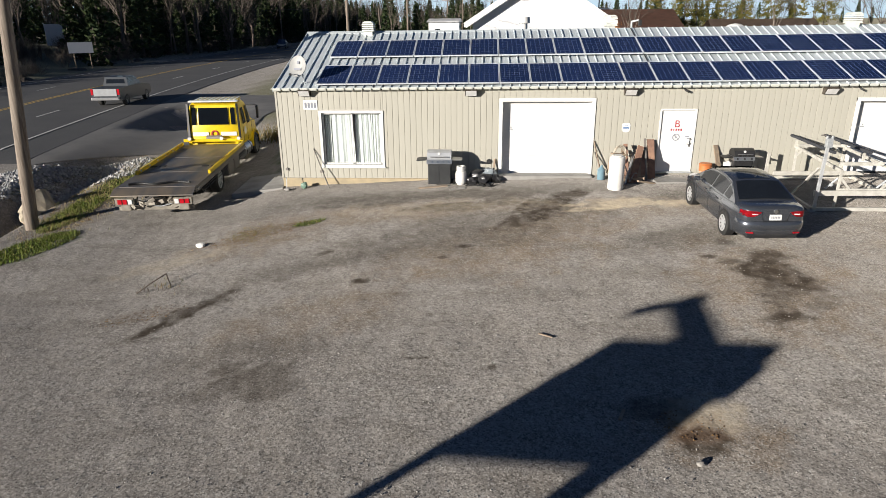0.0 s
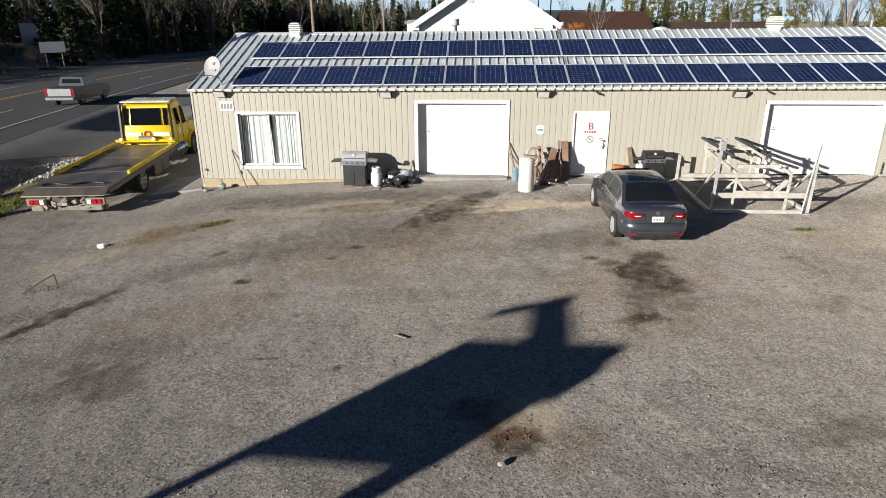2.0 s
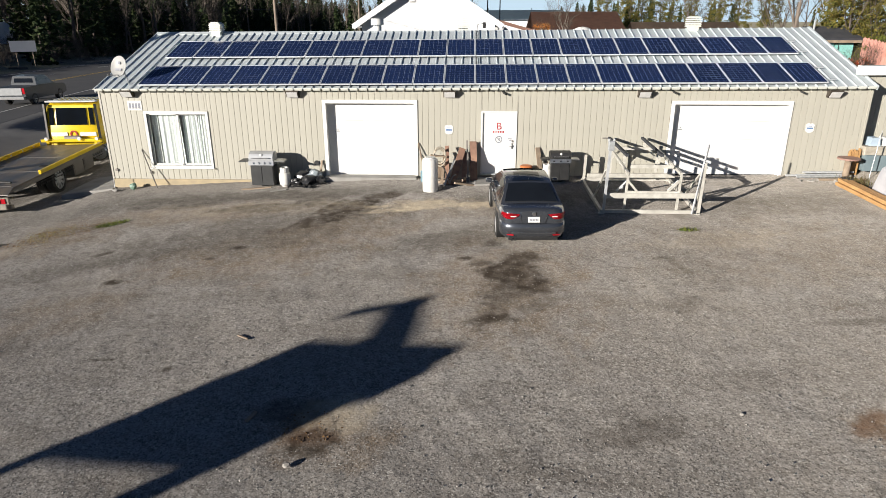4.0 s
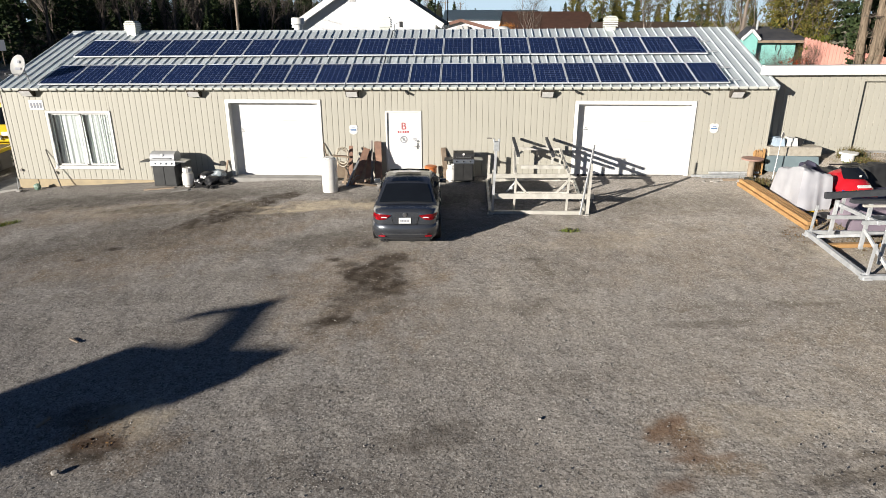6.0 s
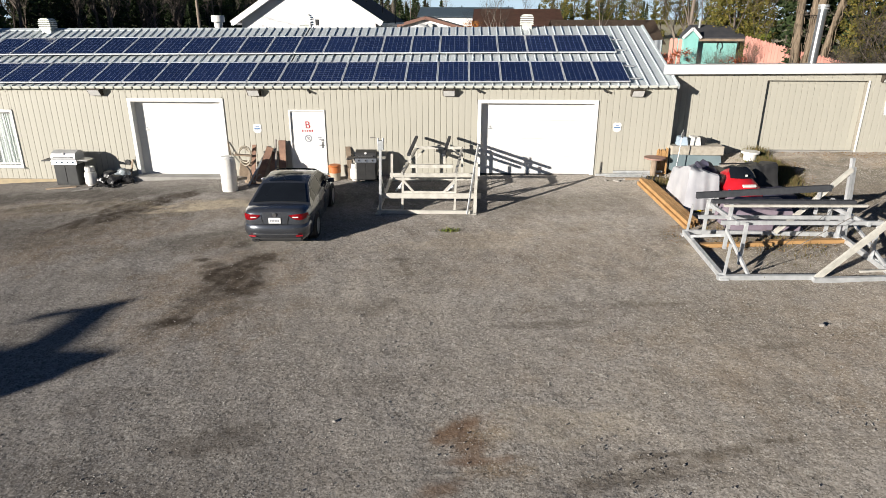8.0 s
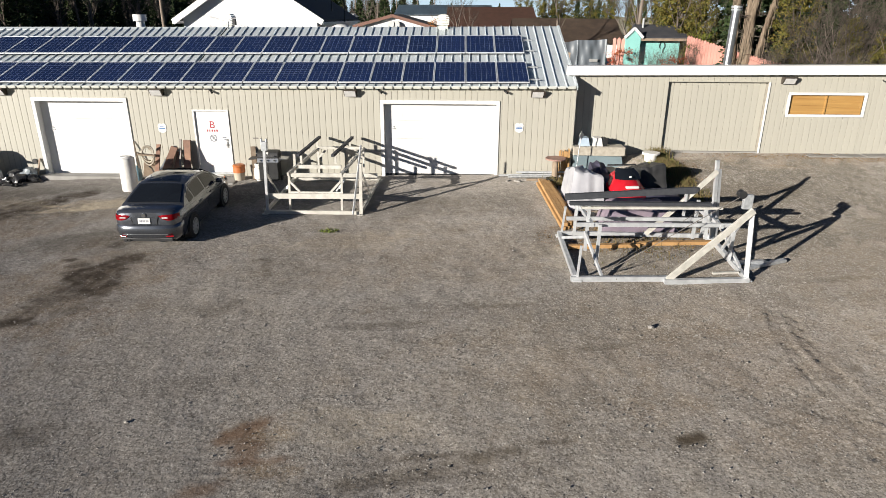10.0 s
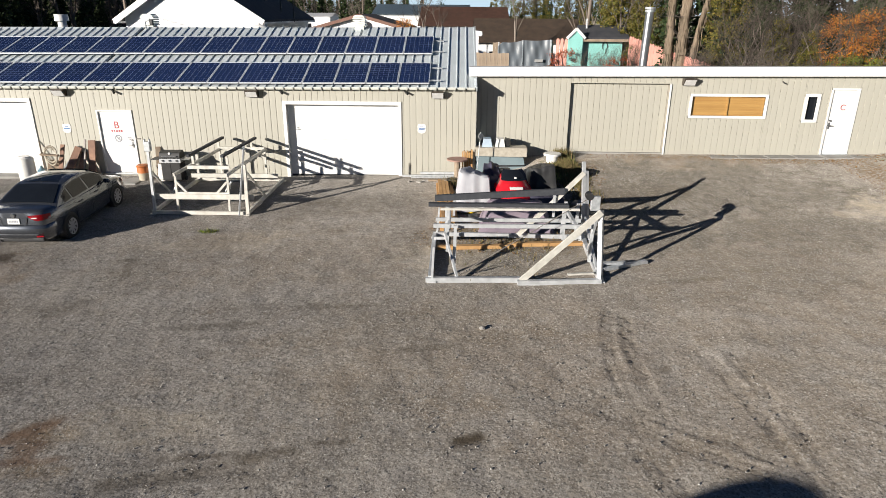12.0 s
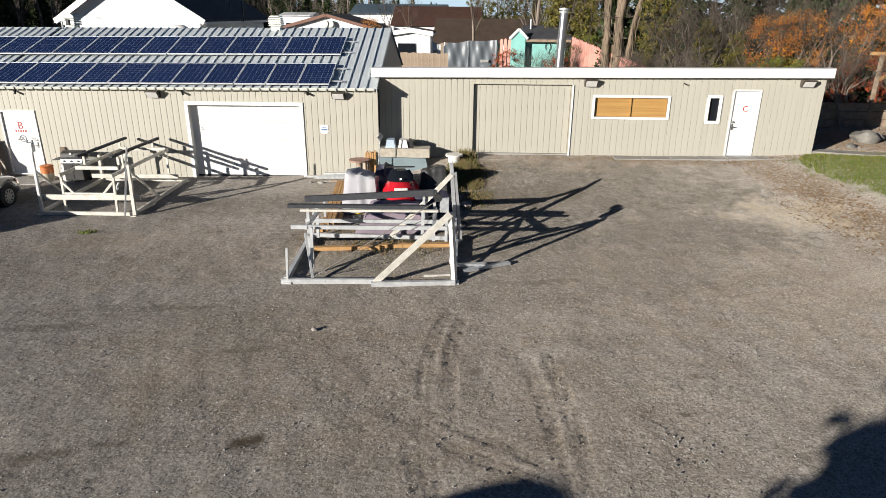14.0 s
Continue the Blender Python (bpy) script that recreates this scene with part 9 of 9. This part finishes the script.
# ---- poles, wires and signs along the road ----
def utility_pole(x, y, h, r, lean=(0, 0), arms=1):
    p = thing("utility_pole", None, "weathered wooden utility pole", "utility pole", "utility poles")
    z = zg(x, y)
    bm = B()
    cyl(bm, (x, y, z - 0.3), (x + lean[0], y + lean[1], z + h), r, r * 0.72, n=14)
    part("pole", bm, M_POLE, p, smooth=True)
    if arms:
        bm = B()
        bar(bm, (x + lean[0] - 1.1, y + lean[1], z + h - 0.5), (x + lean[0] + 1.1, y + lean[1], z + h - 0.5), 0.09, 0.11)
        part("cross_arm", bm, M_OLDWOOD, p)
        for k in (-1, 0, 1):
            bm = B()
            cyl(bm, (x + lean[0] + k, y + lean[1], z + h - 0.45), (x + lean[0] + k, y + lean[1], z + h - 0.2), 0.05, n=8)
            part("insulator", bm, M_DARKSTEEL, p)
    return Vector((x + lean[0], y + lean[1], z + h - 0.3))


near = utility_pole(-8.05, -2.5, 11.5, 0.21, (1.15, 0.2))
tops = [near, utility_pole(-5.4, 40, 10.0, 0.17), utility_pole(-4.0, 78, 10.0, 0.17), utility_pole(-0.2, 120, 9.5, 0.16)]
far_tops = [utility_pole(road_x(y) - 19.2, y, 14.5, 0.17, (0, 0), 0) for y in (149, 215, 300)]
for x, y in ((2.5, 135), (5.5, 150), (9.5, 170), (-2.6, 165), (13.5, 190)):
    utility_pole(x, y, 9.0, 0.14, (0, 0), 1)


def wire(a, b, sag, r=0.018):
    bm = B()
    pts = [a.lerp(b, i / 16) - Vector((0, 0, sag * 4 * (i / 16) * (1 - i / 16))) for i in range(17)]
    for p, q in zip(pts, pts[1:]):
        cyl(bm, p, q, r, n=4, caps=False)
    return solo("overhead_wire", bm, M_BLACK, "thin dark overhead wire", "wire", group="overhead wires")


for a, b in zip(tops, tops[1:]):
    for k in (-1, 1):
        wire(a + Vector((k, 0, 0)), b + Vector((k, 0, 0)), 0.9)
for a, b in zip(far_tops, far_tops[1:]):
    wire(a, b, 0.8)
wire(far_tops[0] - Vector((0, 0, 5.5)), Vector((-73.2, 60, 5.9)), 0.4, 0.03)
wire(far_tops[0] - Vector((0, 0, 5.5)), far_tops[1] - Vector((0, 0, 3.0)), 0.6, 0.03)


def road_sign(x, y, w, h, z0, label, framed):
    s = thing("road_sign", None, label, "road sign", "road signs")
    z = zg(x, y)
    bm = B()
    box(bm, (0, 0, 0), (w, 0.05, h))
    part("panel", bm, M_HOUSEWHITE, s, m=pose(x, y, z + z0 + h / 2, 0, 0, 40))
    for k in (-0.32, 0.32):
        bm = B()
        cyl(bm, (x + k * w * 0.77, y + k * w * 0.64 + 0.06, z - 0.2), (x + k * w * 0.77, y + k * w * 0.64 + 0.06, z + z0 + h * 0.8), 0.06, n=8)
        part("post", bm, M_OLDWOOD, s)
    return s


road_sign(-45.1, 61.5, 2.9, 1.35, 2.41 - zg(-45.1, 61.5) - 0.68, "white road sign seen from behind on two posts", False)
road_sign(-61.8, 82.0, 2.6, 3.3, 3.7 - zg(-61.8, 82.0) - 1.65, "tall white billboard behind bare branches", True)

pick = pickup(Matrix.Identity(4), (0.03, 0.036, 0.045), "dark pickup truck with a silver tailgate on the road")
pick.matrix_basis = pose(-19.25, 22.0, float(road_z(23.8)) + 0.06, 0, 0, 6.5)
pick = pickup(Matrix.Identity(4), (0.02, 0.035, 0.075), "dark blue pickup truck coming down the far lane")
pick.matrix_basis = pose(float(road_x(128)) - 12.6, 128, road_z(128) + 0.07, 0, 0, 190.7)

# ---- things behind the viewer that throw shadows over the lot ----
board = thing("roadside_sign", None, "tall sign board on two posts with a lamp arm", "sign")
bm = B()
box(bm, (-6.95, -28.0, 4.41), (3.1, 0.2, 1.36), bev=0.02)
part("panel", bm, M_WHITE, board)
for x, w in ((-8.42, 0.16), (-5.62, 0.40)):
    bm = B()
    box(bm, (x, -28.0, 1.0), (w, 0.16, 6.0))
    part("post", bm, M_GALV, board)
bm = B()
bar(bm, (-6.7, -28.0, 5.0), (-8.55, -28.0, 5.72), 0.12, 0.34)
part("lamp_arm", bm, M_GALV, board)
bm = B()
bar(bm, (-8.2, -28.0, 5.80), (-9.2, -28.0, 5.52), 0.12, 0.14)
part("lamp", bm, M_BLACK, board)
bm = B()
bar(bm, (-5.3, -28.0, 4.85), (-5.3, -28.0, 4.4), 0.14, 0.22)
part("bracket", bm, M_GALV, board)
# unseen form, made up to cast the rounded shadow at the lot's near edge
round_caster = thing("round_tank", None, "unseen rounded form made up to cast a domed shadow", "tank")
bm = B()
ball(bm, (18.15, -25.4, 1.8), (1.5, 1.5, 1.55), 4)
part("shell", bm, M_TANK, round_caster, smooth=True)
bm = B()
cyl(bm, (18.15, -25.4, -0.8), (18.15, -25.4, 0.9), 1.25, n=24)
part("skirt", bm, M_SLAB, round_caster)
lone = plant("spruce", conifer(12, 7.8, 2.9, 4200, 0.2), (M_BARK, M_NEEDLE), "young spruce at the edge of the lot", "conifer", "")
lone.matrix_basis = Matrix.Translation((20.1, -27.6, zg(20.1, -27.6) - 0.05))

# pale winter sky low over the far trees
mt = bpy.data.materials.new("pale_sky")
mt.use_nodes = True
em = mt.node_tree.nodes.new("ShaderNodeEmission")
em.inputs["Color"].default_value, em.inputs["Strength"].default_value = (0.60, 0.78, 0.92, 1), 0.62
mt.node_tree.links.new(em.outputs[0], mt.node_tree.nodes["Material Output"].inputs[0])
bm = B()
sheet(bm, [[(2300 * math.sin(q), 2300 * math.cos(q), z) for q in np.linspace(-1.1, 1.1, 25)] for z in (-60, 420)])
solo("backdrop", bm, mt, "pale blue sky behind the far trees", "sky", "structure")

clad_all()
